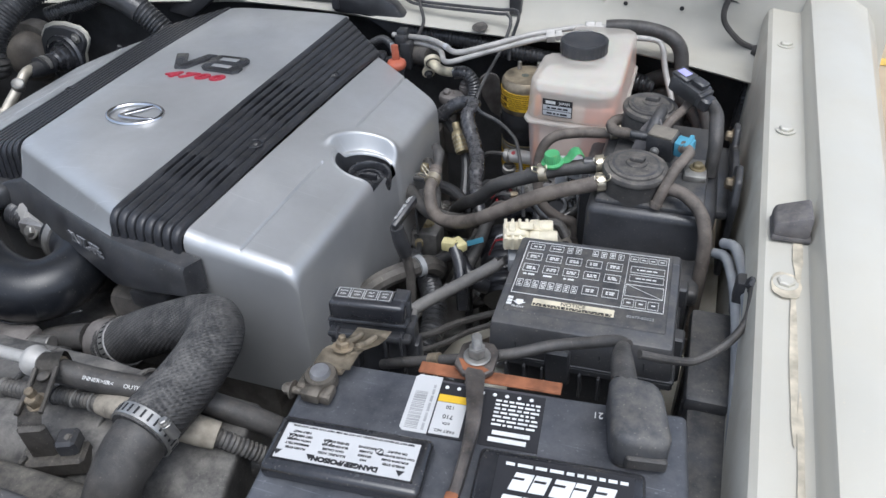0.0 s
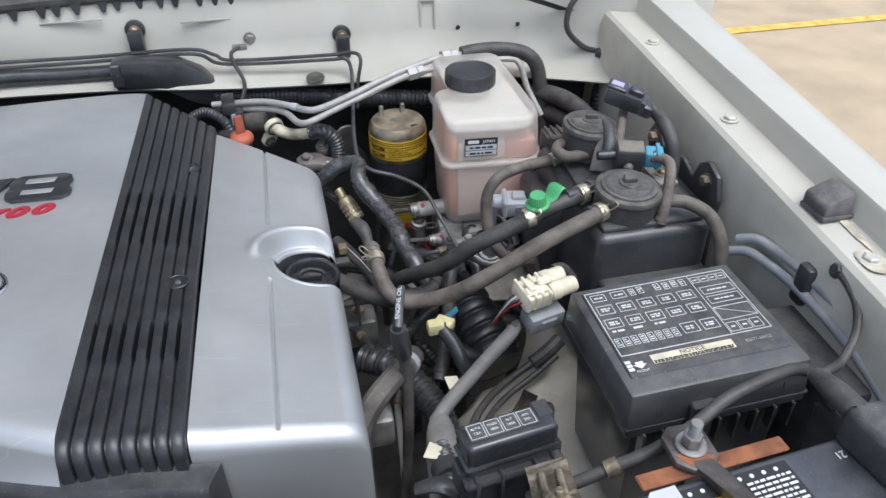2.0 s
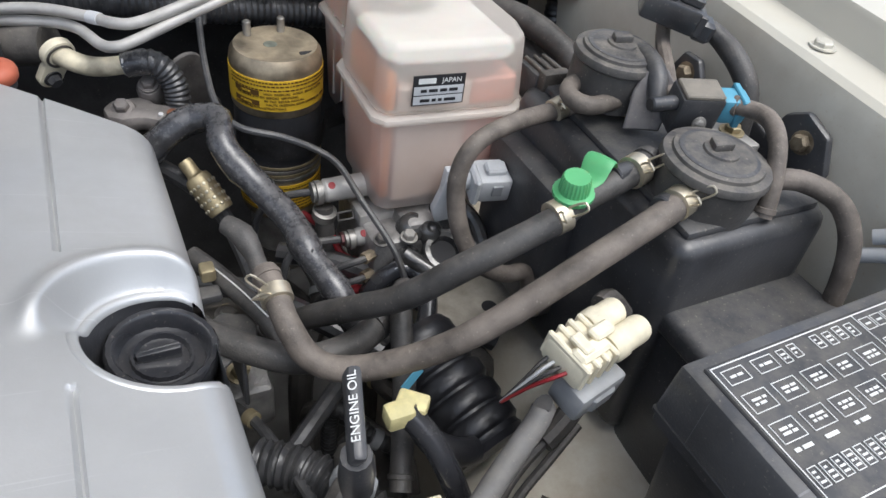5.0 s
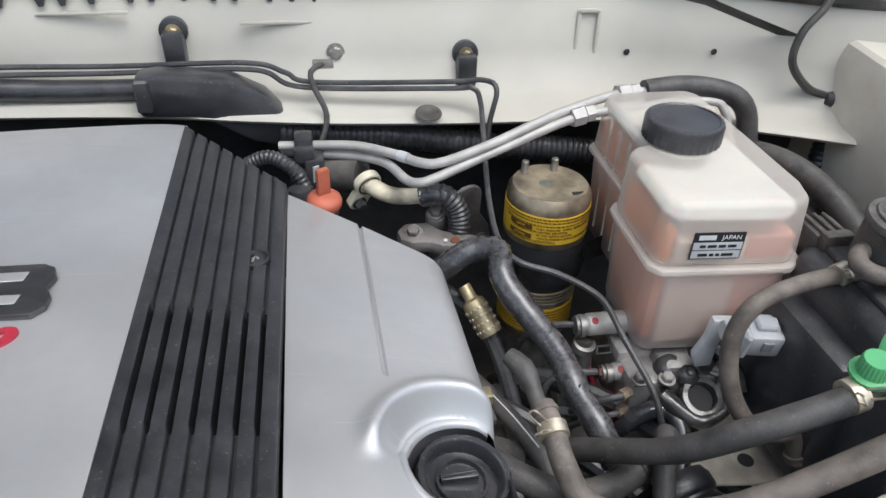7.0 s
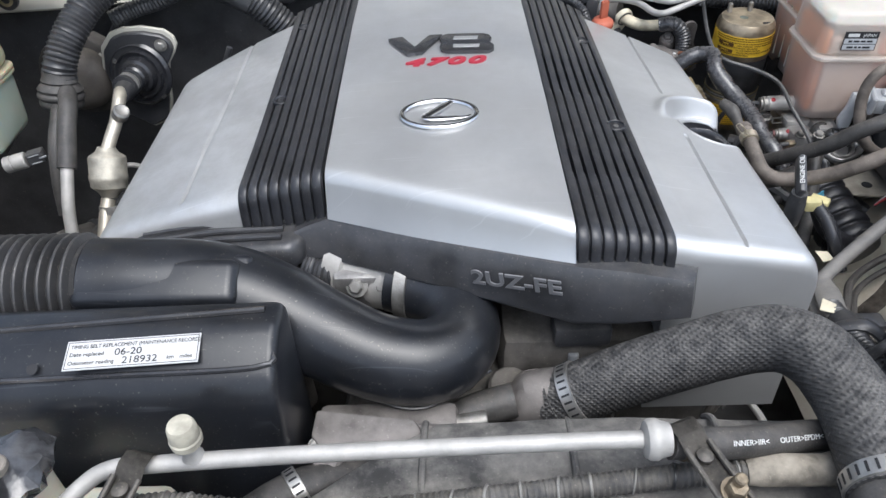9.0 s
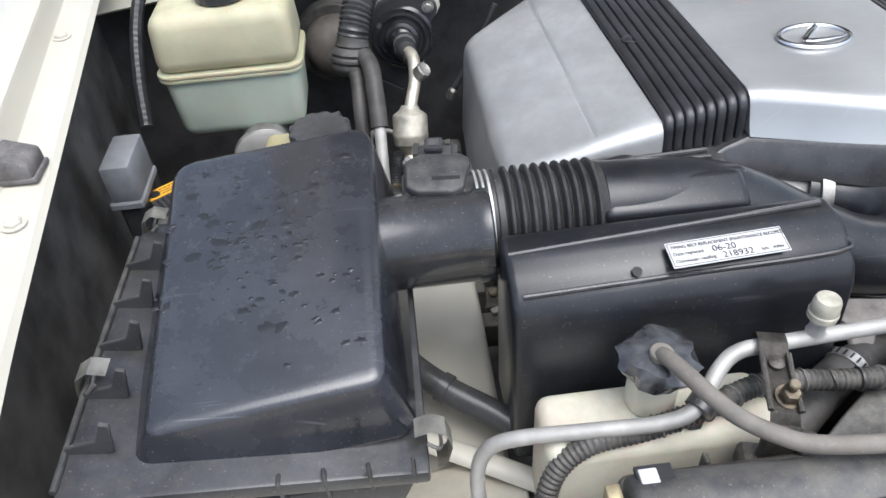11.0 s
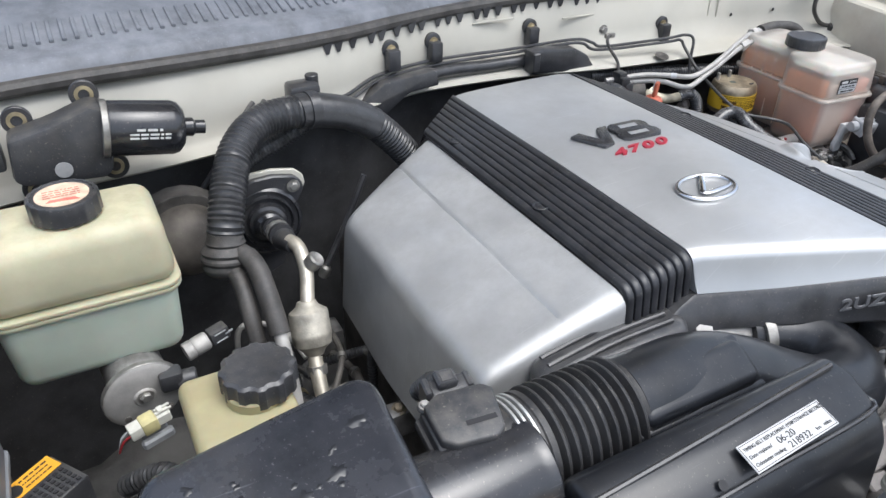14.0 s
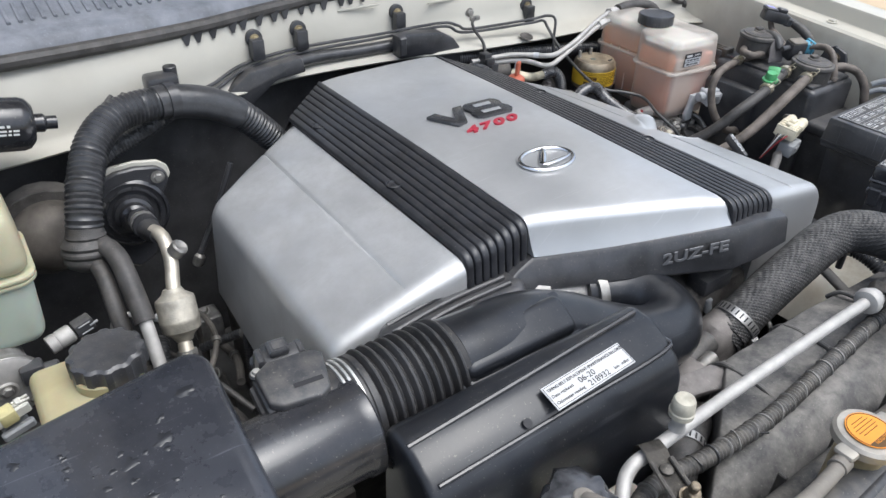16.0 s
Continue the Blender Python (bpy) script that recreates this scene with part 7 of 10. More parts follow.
transmission_dipstick()
t = thing("pipe_flange", (0.27, 0.40, 0.98), "cream pipe flange and sleeve at the engine's back", "flange")
fm = basis((0.268, 0.374, 1.019), (0.90, 0.28, 0.33), (-0.18, -0.45, 0.87))
eye = []
for k in range(16):
    q = radians(-60 + 250 * k / 15)
    eye.append((0.0135 * math.cos(q), 0.0135 * math.sin(q)))
for k in range(10):
    q = radians(165 + 170 * k / 9)
    eye.append((-0.014 + 0.0105 * math.cos(q), -0.0180 + 0.0105 * math.sin(q)))
part("flange", prism(eye, -0.004, 0.004, 0.0015, 2, m=fm), CREAM, t)
part("socket", lathe([(0.0112, 0.003), (0.0112, 0.0048), (0.0092, 0.0048), (0.0090, 0.0)], fm @ Vector((0, 0, 0)), fm.to_3x3() @ Vector((0, 0, 1)), 24), GRIME, t)
part("bolt", bolt(fm @ Vector((-0.014, -0.0180, 0.004)), fm.to_3x3() @ Vector((0, 0, 1)), 0.0055, 0.007, 1.3), GREYBLACK, t)
part("pipe", tube([(0.264, 0.380, 1.019), (0.276, 0.366, 1.016), (0.287, 0.358, 1.014), (0.300, 0.353, 1.014), (0.317, 0.348, 1.017)], [0.0084, 0.0084, 0.0080, 0.0076, 0.0072], 14), mat("grimy_cream_sleeve", (0.50, 0.45, 0.33), 0.5, 0, 0.5, 40, 0.2, dust=0.3), t, "cream sleeve")
part("end_rim", lathe([(0.0060, 0), (0.0080, 0.0), (0.0084, 0.002), (0.0084, 0.004)], (0.3180, 0.3477, 1.017), (-1, 0.25, -0.1), 18), PAPER, t)
part("body", tube([(0.264, 0.384, 1.022), (0.240, 0.398, 1.018), (0.205, 0.415, 1.010)], 0.017, 16), GRIME, t, "grimy housing behind the flange")
t = thing("ignition_lead_holder", (0.33, 0.35, 0.93), "grimy forged bracket with bolts beside a corrugated lead", "bracket")
arm = prism([(0.291, 0.340), (0.293, 0.325), (0.304, 0.318), (0.318, 0.318), (0.330, 0.310), (0.352, 0.305), (0.366, 0.312), (0.364, 0.326), (0.346, 0.330), (0.332, 0.338), (0.326, 0.352), (0.312, 0.352), (0.300, 0.352)], 0.972, 0.986, 0.004, 2)
part("bracket", arm, DUSTMETAL, t)
part("pedestal", box(0.298, 0.322, 0.325, 0.352, 0.88, 0.974, 0.006, 2), GRIME, t)
for at, r in (((0.306, 0.333, 0.987), 0.0062), ((0.330, 0.350, 0.996), 0.0062)):
    part("boss", lathe([(r * 1.75, -0.016), (r * 1.75, -0.004), (r * 1.5, -0.001), (0, -0.001)], at, (-0.15, -0.45, 1), 22), DUSTMETAL, t)
    part("bolt", bolt(at, (-0.15, -0.45, 1), r, 0.007, 1.35), DUSTMETAL, t)
part("rust_spot", lathe([(0.0045, 0), (0.0042, 0.002), (0, 0.0025)], (0.342, 0.316, 0.986), (0, -0.3, 1), 12), RUST, t, "rusty plug")
part("white_spot", lathe([(0.0022, 0), (0.002, 0.002), (0, 0.0025)], (0.333, 0.316, 0.986), (0, -0.3, 1), 10), PAPER, t, "white paint dot")
lead = [(0.316, 0.350, 1.015), (0.328, 0.346, 1.019), (0.338, 0.343, 1.017), (0.347, 0.340, 1.006), (0.350, 0.336, 0.992), (0.348, 0.332, 0.980), (0.344, 0.328, 0.970)]
part("lead", tube(lead, [0.0086, 0.0092, 0.0096, 0.0098, 0.0098, 0.0094, 0.0090], 14, rib=(0.0042, 0.0012)), TAPE, t, "corrugated black lead")
part("lead_tape", tube(lead[:3], 0.0108, 12, wob=0.15), MATS["shiny_scuffed_tape"], t, "black tape wrap")
plate_m = basis((0.368, 0.380, 0.966), (0.93, 0.30, 0.2), (-0.15, -0.25, 0.95))
out = [(0.017 * math.cos(radians(a)), 0.030 + 0.017 * math.sin(radians(a))) for a in range(-20, 201, 20)]
part("plate", prism(out + [(-0.016, 0.004), (-0.008, -0.030), (0.014, -0.055), (0.026, -0.050), (0.024, -0.020), (0.014, 0.004)], -0.002, 0.002, 0.001, 1, m=plate_m), DUSTMETAL, t, "dusty grey steel plate")
part("plate_bolt", bolt(plate_m @ Vector((0.012, -0.034, 0.002)), plate_m.to_3x3() @ Vector((0, 0, 1)), 0.006, 0.005, 1.3), DUSTMETAL, t)
t = thing("brass_fitting", (0.352, 0.25, 0.94), "knurled pale brass fitting between the hoses", "fitting")
ax = Vector((0.42, -0.62, -0.66)).normalized()
o = Vector((0.345, 0.257, 0.966))
part("neck", lathe([(0.0052, -0.012), (0.0058, -0.010), (0.0058, 0.0), (0.0070, 0.002), (0.0092, 0.003)], o, ax, 20), BRASS, t)
body = part("body", lathe([(0.0092, 0.003), (0.0100, 0.005), (0.0105, 0.007), (0.0105, 0.034), (0.0098, 0.036), (0, 0.036)], o, ax, 24), BRASS, t)
fu, fv = frame_of(ax)[:2]
bm = None
for i in range(4):
    for k in range(14):
        q = 2 * math.pi * (k + 0.5 * (i % 2)) / 14
        bm = lathe([(0.0016, 0), (0.0013, 0.0008), (0, 0.0011)], o + ax * (0.011 + 0.0065 * i) + (fu * math.cos(q) + fv * math.sin(q)) * 0.0104, fu * math.cos(q) + fv * math.sin(q), 8, bm)
part("knurl", bm, mat("worn_bright_brass", (0.46, 0.42, 0.32), 0.35, 0.7, 0.2, 60, 0.1), body, "bright worn knurls")
t = thing("tan_clip", (0.345, 0.13, 0.96), "small tan clip on a dark bracket beside the cover", "clip")
part("jaw", box(0.327, 0.337, 0.138, 0.150, 0.960, 0.970, 0.002), BRASS, t)
part("arm", box(0.316, 0.338, 0.128, 0.140, 0.950, 0.957, 0.002, m=None), GREYBLACK, t)

# brake pipes and loom along the firewall
t = thing("firewall_pipe", (0.1, 0.47, 1.08), "pair of thin dark brake pipes clipped along the firewall", "pipe")
PA = [(-0.315, 0.415, 1.088), (-0.268, 0.436, 1.086), (-0.205, 0.458, 1.100), (-0.096, 0.480, 1.101), (0.039, 0.485, 1.097), (0.164, 0.470, 1.102), (0.200, 0.463, 1.094), (0.226, 0.459, 1.085), (0.355, 0.443, 1.087), (0.388, 0.432, 1.092), (0.399, 0.421, 1.086), (0.392, 0.412, 1.056), (0.388, 0.405, 1.02)]
PB = [(-0.310, 0.412, 1.080), (-0.262, 0.433, 1.080), (-0.205, 0.455, 1.093), (-0.096, 0.477, 1.094), (0.039, 0.483, 1.091), (0.169, 0.468, 1.096), (0.215, 0.460, 1.080), (0.354, 0.441, 1.081), (0.378, 0.432, 1.084), (0.385, 0.424, 1.071), (0.380, 0.380, 1.045), (0.372, 0.320, 1.025), (0.371, 0.276, 1.012), (0.382, 0.251, 1.006), (0.412, 0.238, 1.000), (0.434, 0.221, 0.995), (0.448, 0.210, 0.985), (0.459, 0.189, 0.965), (0.473, 0.150, 0.940), (0.478, 0.132, 0.915)]
part("pipe", tube(PA, 0.0027, 8), GREYBLACK, t)
part("pipe", tube(PB, 0.0027, 8), GREYBLACK, t)
for x, z in ((-0.184, 1.134), (0.097, 1.122), (0.381, 1.099), (-0.101, 1.129)):
    y = wall_y(x) + 0.004
    c = part("clip", box(x - 0.010, x + 0.010, y - 0.022, y - 0.002, z - 0.030, z + 0.002, 0.003), BLACK, t, "black pipe clip")
    part("tab", lathe([(0.0135, 0), (0.0135, 0.006), (0.012, 0.007), (0.0, 0.007)], (x, y, z), (0, -1, 0), 20), BLACK, c)
    part("bolt", bolt((x, y - 0.007, z), (0, -1, 0), 0.005, 0.005), BRASS, c)
t = thing("firewall_loom", (0.1, 0.47, 1.03), "thick black loom with flat covers along the foot of the firewall", "loom")
part("conduit", tube([(-0.215, 0.452, 1.078), (-0.15, 0.462, 1.082), (-0.08, 0.476, 1.081), (0.0, 0.480, 1.076), (0.075, 0.478, 1.076)], 0.0105, 14, wob=0.04), TAPE, t, "smooth black conduit")
cover = part("loom_cover", prism([(-0.275, 1.040), (-0.262, 1.058), (-0.208, 1.094), (-0.120, 1.102), (-0.114, 1.076), (-0.165, 1.072), (-0.225, 1.030)], -0.012, 0.012, 0.005, 2, m=Matrix.Translation((0, 0.446, 0)) @ Matrix.Rotation(radians(90), 4, "X")), GREYBLACK, t, "flat black loom cover")
cover = part("loom_cover", prism([(0.064, 1.060), (0.064, 1.100), (0.085, 1.103), (0.150, 1.096), (0.180, 1.080), (0.205, 1.048), (0.200, 1.022), (0.165, 1.030), (0.120, 1.058)], -0.014, 0.014, 0.006, 2, m=Matrix.Translation((0, 0.458, 0)) @ Matrix.Rotation(radians(90), 4, "X")), BLACK, t, "flat black loom cover")
part("cover_step", box(0.064, 0.078, 0.441, 0.447, 1.066, 1.098, 0.002, 1), BLACK, cover)
part("wrapped_conduit", tube([(0.190, 0.452, 1.038), (0.235, 0.455, 1.032), (0.303, 0.447, 1.030), (0.396, 0.438, 1.020), (0.515, 0.435, 1.006), (0.62, 0.41, 0.995)], 0.0128, 14, rib=(0.0058, 0.0014)), TAPE, t, "corrugated conduit")
for x in (0.232, 0.345):
    part("tape_band", ring((x, wall_y(x) - 0.019, 1.031 if x < 0.3 else 1.026), (1, -0.1, -0.08), 0.0142, 0.020, 0.0012), TAPE, t)
t = thing("earth_strap", (0.243, 0.462, 1.06), "thin black earth lead bolted to the firewall", "wire")
part("bolt", bolt((0.250, wall_y(0.250) + 0.002, 1.101), (0, -1, 0), 0.007, 0.006, 1.3), STEEL, t)
part("lug", box(0.226, 0.246, 0.458, 0.464, 1.098, 1.106, 0.001), STEEL, t)
part("lead", tube([(0.236, 0.460, 1.103), (0.224, 0.452, 1.098), (0.226, 0.445, 1.085), (0.236, 0.430, 1.062), (0.226, 0.412, 1.035), (0.215, 0.40, 1.01)], 0.0028, 8), RUBBER, t)
t = thing("coil_pack", (0.20, 0.36, 0.98), "black ignition coil and plug behind the ribbed strip", "ignition coil")
for k in range(3):
    part("boot", lathe([(0.013, 0), (0.013, 0.02), (0.010, 0.028), (0, 0.03)], (0.150 + 0.028 * k, 0.388 - 0.018 * k, 1.0), (0, 0.1, 1), 16), BLACK, t)
part("plug", box(0.212, 0.230, 0.375, 0.40, 1.0, 1.045, 0.003), BLACK, t)
part("lead", tube([(0.15, 0.39, 1.03), (0.18, 0.385, 1.045), (0.205, 0.37, 1.035), (0.215, 0.36, 1.01)], 0.006, 10, rib=(0.004, 0.001)), TAPE, t)

# right-hand rear corner
t = thing("bonnet_stay", (0.70, 0.36, 1.05), "black bonnet cable and worn hinge in the rear corner", "cable")
part("cable", tube([(0.732, 0.420, 1.190), (0.719, 0.412, 1.163), (0.701, 0.410, 1.138), (0.700, 0.409, 1.108), (0.724, 0.407, 1.082), (0.745, 0.403, 1.074), (0.762, 0.400, 1.071)], 0.0042, 8), RUBBER, t)
part("grommet", lathe([(0.010, -0.006), (0.013, 0), (0.013, 0.010), (0.009, 0.020), (0.006, 0.026)], (0.770, 0.400, 1.068), (-1, 0.05, 0.15), 18), RUBBER, t, "black rubber grommet")
part("loom", tube([(0.766, 0.398, 1.070), (0.760, 0.394, 1.045), (0.752, 0.385, 1.00), (0.748, 0.37, 0.94)], [0.008, 0.011, 0.012, 0.012], 12, rib=(0.006, 0.001)), TAPE, t)
part("rubber_strip", ribbon([(0.560, 0.452, 1.170), (0.612, 0.441, 1.160), (0.666, 0.436, 1.141), (0.724, 0.430, 1.121), (0.748, 0.426, 1.110)], 0.012, 0.004, (0.1, -0.7, 0.7)), BLACK, t, "black rubber strip")
part("hinge", prism([(0.690, 1.128), (0.755, 1.108), (0.762, 1.170), (0.735, 1.205), (0.700, 1.175)], -0.003, 0.003, 0.001, 1, m=Matrix.Translation((0, 0.446, 0)) @ Matrix.Rotation(radians(90), 4, "X")), mat("worn_hinge_steel", (0.30, 0.28, 0.25), 0.45, 0.6, 0.3, 40, 0.3, dust=0.3), t, "worn steel bonnet hinge")
for x, z in ((0.712, 1.146), (0.742, 1.140)):
    part("hinge_bolt", bolt((x, 0.443, z), (0, -1, 0), 0.006, 0.006), RUSTY, t)
for k in range(2):
    solo("heater_hose", tube([(0.60, 0.43, 0.99 - 0.03 * k), (0.64, 0.40, 1.02 - 0.03 * k), (0.68, 0.34, 1.03 - 0.03 * k), (0.705, 0.27, 1.01 - 0.035 * k), (0.71, 0.20, 0.97 - 0.04 * k)], 0.013, 14), RUBBER, "black heater hose curving into the rear corner", "hose")
t = thing("strut_bracket", (0.735, 0.06, 0.98), "black arched bracket bolted to the inner fender", "bracket")
side = Matrix.Translation((0.7275, 0, 0)) @ Matrix.Rotation(radians(90), 4, "Z") @ Matrix.Rotation(radians(90), 4, "X")
part("plate", prism([(0.176, 0.96), (0.170, 1.036), (0.178, 1.056), (0.168, 1.074), (0.150, 1.074), (0.139, 1.056), (0.120, 1.064), (0.090, 1.066), (0.068, 1.056), (0.060, 1.078), (0.044, 1.088), (0.022, 1.080), (0.012, 1.056), (0.018, 1.028), (0.012, 0.96)], -0.004, 0.004, 0.003, 2, m=side), BLACK, t)
part("web", box(0.690, 0.726, 0.020, 0.165, 1.030, 1.042, 0.005, 2), BLACK, t)
for y, z in ((0.037, 1.068), (0.158, 1.060)):
    part("bolt", bolt((0.7235, y, z), (-1, -0.1, 0.1), 0.0065, 0.008, 1.35), RUSTY, t)
plate_bm = prism([(0.484, 0.094), (0.560, 0.084), (0.596, 0.108), (0.600, 0.182), (0.545, 0.180), (0.530, 0.150), (0.500, 0.132)], 0.893, 0.897, 0.001, 1)
t = thing("canister_bracket", (0.56, 0.12, 0.86), "dusty brown steel bracket plate under the canister", "bracket")
part("plate", plate_bm, mat("dusty_brown_steel", (0.34, 0.31, 0.26), 0.7, 0.2, 0.3, 40, 0.3, dust=0.4), t)
part("hole", lathe([(0.0065, 0), (0.0065, 0.0006), (0, 0.0006)], (0.542, 0.108, 0.8972), (0, 0, 1), 16), INK, t)
part("leg", box(0.560, 0.600, 0.145, 0.150, 0.80, 0.894, 0.001, 1), MATS["dusty_brown_steel"], t)
t = thing("engine_bracket", (0.345, 0.10, 0.93), "dark angled steel bracket beside the cover", "bracket")
part("plate", prism([(0.318, 0.075), (0.352, 0.096), (0.358, 0.118), (0.335, 0.128), (0.318, 0.115)], 0.938, 0.941, 0.001, 1), GREYBLACK, t)
part("flange", box(0.338, 0.341, 0.080, 0.12, 0.895, 0.940, 0.001, 1), GREYBLACK, t)
t = thing("fuel_hose", (0.36, 0.16, 0.94), "black printed fuel hose between bracket and loom", "hose")
part("hose", tube([(0.326, 0.172, 0.958), (0.336, 0.156, 0.956), (0.350, 0.128, 0.953), (0.362, 0.102, 0.948), (0.370, 0.075, 0.930)], 0.0070, 12), RUBBER, t)
part("printed_line", tube([(0.335, 0.153, 0.9635), (0.349, 0.126, 0.9605), (0.361, 0.100, 0.9555)], 0.0006, 4), WINK, t, "white printed line")
# small leads and clips between the cover and the relay box
t = thing("wire_lead", (0.46, -0.06, 0.86), "pair of thin black leads curving over the cream apron", "wire")
part("lead", tube([(0.548, -0.006, 0.900), (0.525, -0.014, 0.890), (0.495, -0.026, 0.884), (0.468, -0.044, 0.884), (0.444, -0.070, 0.890), (0.424, -0.104, 0.900), (0.404, -0.135, 0.912)], 0.0044, 8), RUBBER, t)
part("lead", tube([(0.550, -0.014, 0.892), (0.520, -0.026, 0.880), (0.486, -0.042, 0.874), (0.458, -0.066, 0.876), (0.438, -0.100, 0.884), (0.415, -0.140, 0.900)], 0.0036, 8), RUBBER, t)
part("sleeve", tube([(0.556, -0.002, 0.905), (0.538, -0.010, 0.896), (0.520, -0.016, 0.889)], 0.0085, 10), RUBBER, t)
t = thing("apron_tab", (0.49, -0.07, 0.855), "curled rusty brown tab standing on the cream apron", "tab")
tab = mat("oily_brown_tab", (0.075, 0.060, 0.048), 0.5, 0.2, 0.5, 50, 0.5, dust=0.3)
part("tab", ribbon([(0.462, -0.084, 0.858), (0.474, -0.078, 0.866), (0.488, -0.070, 0.872), (0.498, -0.063, 0.880), (0.504, -0.058, 0.890)], 0.020, 0.0022, (0.5, -0.8, 0.2)), tab, t)
part("knob", lathe([(0.007, 0), (0.0078, 0.004), (0.006, 0.009), (0, 0.010)], (0.525, -0.059, 0.856), (0.1, -0.1, 1), 14), tab, t)
t = thing("apron_bolt", (0.475, -0.125, 0.85), "black rubber footed bolt on the cream apron", "bolt")
part("foot", lathe([(0.016, 0), (0.017, 0.004), (0.012, 0.010), (0.008, 0.012), (0, 0.014)], (0.452, -0.122, 0.852), (0.2, -0.2, 1), 18), BLACK, t)
part("head", bolt((0.456, -0.124, 0.866), (0.2, -0.2, 1), 0.005, 0.006), GRIME, t)
t = thing("cable_guide", (0.40, -0.20, 0.93), "black cable guide bent over the corrugated loom", "clip")
part("hook", tube([(0.352, -0.200, 0.965), (0.372, -0.205, 0.972), (0.388, -0.215, 0.962), (0.392, -0.228, 0.945), (0.380, -0.236, 0.930)], [0.006, 0.008, 0.008, 0.007, 0.006], 10, flat=0.5), BLACK, t)
part("pin", cyl((0.386, -0.216, 0.962), (0.3, -0.2, 1), 0.004, 0.010), BLACK, t)
for x, y, z, turn in ((0.420, -0.044, 0.912, 20), (0.379, -0.139, 0.930, -15)):
    mt = Matrix.Translation((x, y, z)) @ Matrix.Rotation(radians(turn), 4, "Z")
    solo("paper_tag", prism([(-0.008, -0.008), (0.006, -0.010), (0.009, 0.004), (-0.003, 0.010)], 0, 0.0010, 0.0002, 1, m=mt), CREAM, "small cream paper tag caught in the loom", "tag", "paper tags in the loom")

t = thing("printed_hose", (0.455, 0.08, 0.88), "glossy black printed hose looping before the valve block", "hose")
LOOP = [(0.456, 0.160, 0.890), (0.464, 0.156, 0.905), (0.476, 0.155, 0.914), (0.490, 0.152, 0.916), (0.497, 0.140, 0.910), (0.490, 0.116, 0.900), (0.472, 0.090, 0.890), (0.455, 0.070, 0.875)]
part("hose", tube(LOOP, 0.0080, 14), GLOSSBLACK, t)
part("printed_line", tube([(x, y - 0.004, z + 0.0071) for x, y, z in LOOP[1:4]], 0.0006, 4), WINK, t, "white printed line")


# ---- brake side ----
def brake_reservoir():
    t = thing("master_cylinder_reservoir", (-0.655, 0.21, 0.945), "yellowed plastic master cylinder reservoir, pale green below the seam", "reservoir")
    x0, x1, y0, y1 = -0.747, -0.567, 0.165, 0.275

    def belt(g, r=0.020):
        """Plan of the moulded seam with round corners, drawn out by g."""
        a0, a1, b0, b1 = x0 - g + r, x1 + g - r, y0 - g + r, y1 + g - r
        return [(px + r * math.cos(q), py + r * math.sin(q)) for px, py, k in ((a1, b1, 0), (a0, b1, 1), (a0, b0, 2), (a1, b0, 3)) for q in [math.pi / 2 * (k + i / 5) for i in range(6)]]

    lo = box(x0 + 0.004, x1 - 0.004, y0 + 0.003, y1, 0.931, 1.020, 0.017, 5, taper=0.005)
    part("lower_tank", lo, GREENTANK, t, "pale green lower half with fluid behind it")
    part("seam", prism(belt(0.0015), 1.0205, 1.0255, 0.0018, 2), YELTANK, t, "moulded seam flange")
    part("seam", prism(belt(0.001), 1.0145, 1.0200, 0.0018, 2), YELTANK, t, "moulded seam flange")
    up = box(x0 + 0.001, x1 - 0.001, y0, y1, 1.024, 1.098, 0.018, 5)
    for v in up.verts:
        k = max(0, (v.co.z - 1.024) / 0.074)
        cx, cy = (x0 + x1) / 2, (y0 + y1) / 2 + 0.006
        v.co.x += (cx - v.co.x) * 0.06 * k
        v.co.y += (cy - v.co.y) * 0.10 * k
    part("upper_tank", up, YELTANK, t, "yellowed upper half")
    part("neck", cyl((-0.653, 0.222, 1.094), (0, 0, 1), 0.028, 0.010), YELTANK, t)
    cap = part("cap", lathe([(0.032, 0), (0.033, 0.001), (0.033, 0.019), (0.032, 0.021), (0.029, 0.0215), (0.028, 0.020), (0, 0.020)], (-0.653, 0.218, 1.100), (0, 0, 1), 60, ripple=20, amp=-0.0012), BLACK, t, "black screw cap")
    part("cap_label", lathe([(0.0245, 0), (0.0245, 0.0006), (0, 0.0006)], (-0.653, 0.218, 1.1202), (0, 0, 1), 32), mat("faded_pink_sticker", (0.70, 0.52, 0.38), 0.6, 0, 0.2, 90, 0), cap, "faded pink and yellow warning sticker")
    part("cap_mark", prism([(-0.668, 0.204), (-0.638, 0.202), (-0.642, 0.208), (-0.664, 0.209)], 1.1206, 1.121, 0), mat("faded_red_print", (0.62, 0.16, 0.12), 0.6, 0, 0.3, 90, 0), cap, "faded red warning print")
    rnd = random.Random(2)
    bm = None
    for k in range(4):
        bm = script(Matrix.Translation((0, 0, 1.1207)), -0.670, -0.637, 0.214 + 0.0045 * k, 0.0016, rnd, bm, 0.0003)
    tagged(part("small_print", bm, MATS["faded_red_print"], cap), kind="stuff")


moved((0, -0.018, 0.012), brake_reservoir)


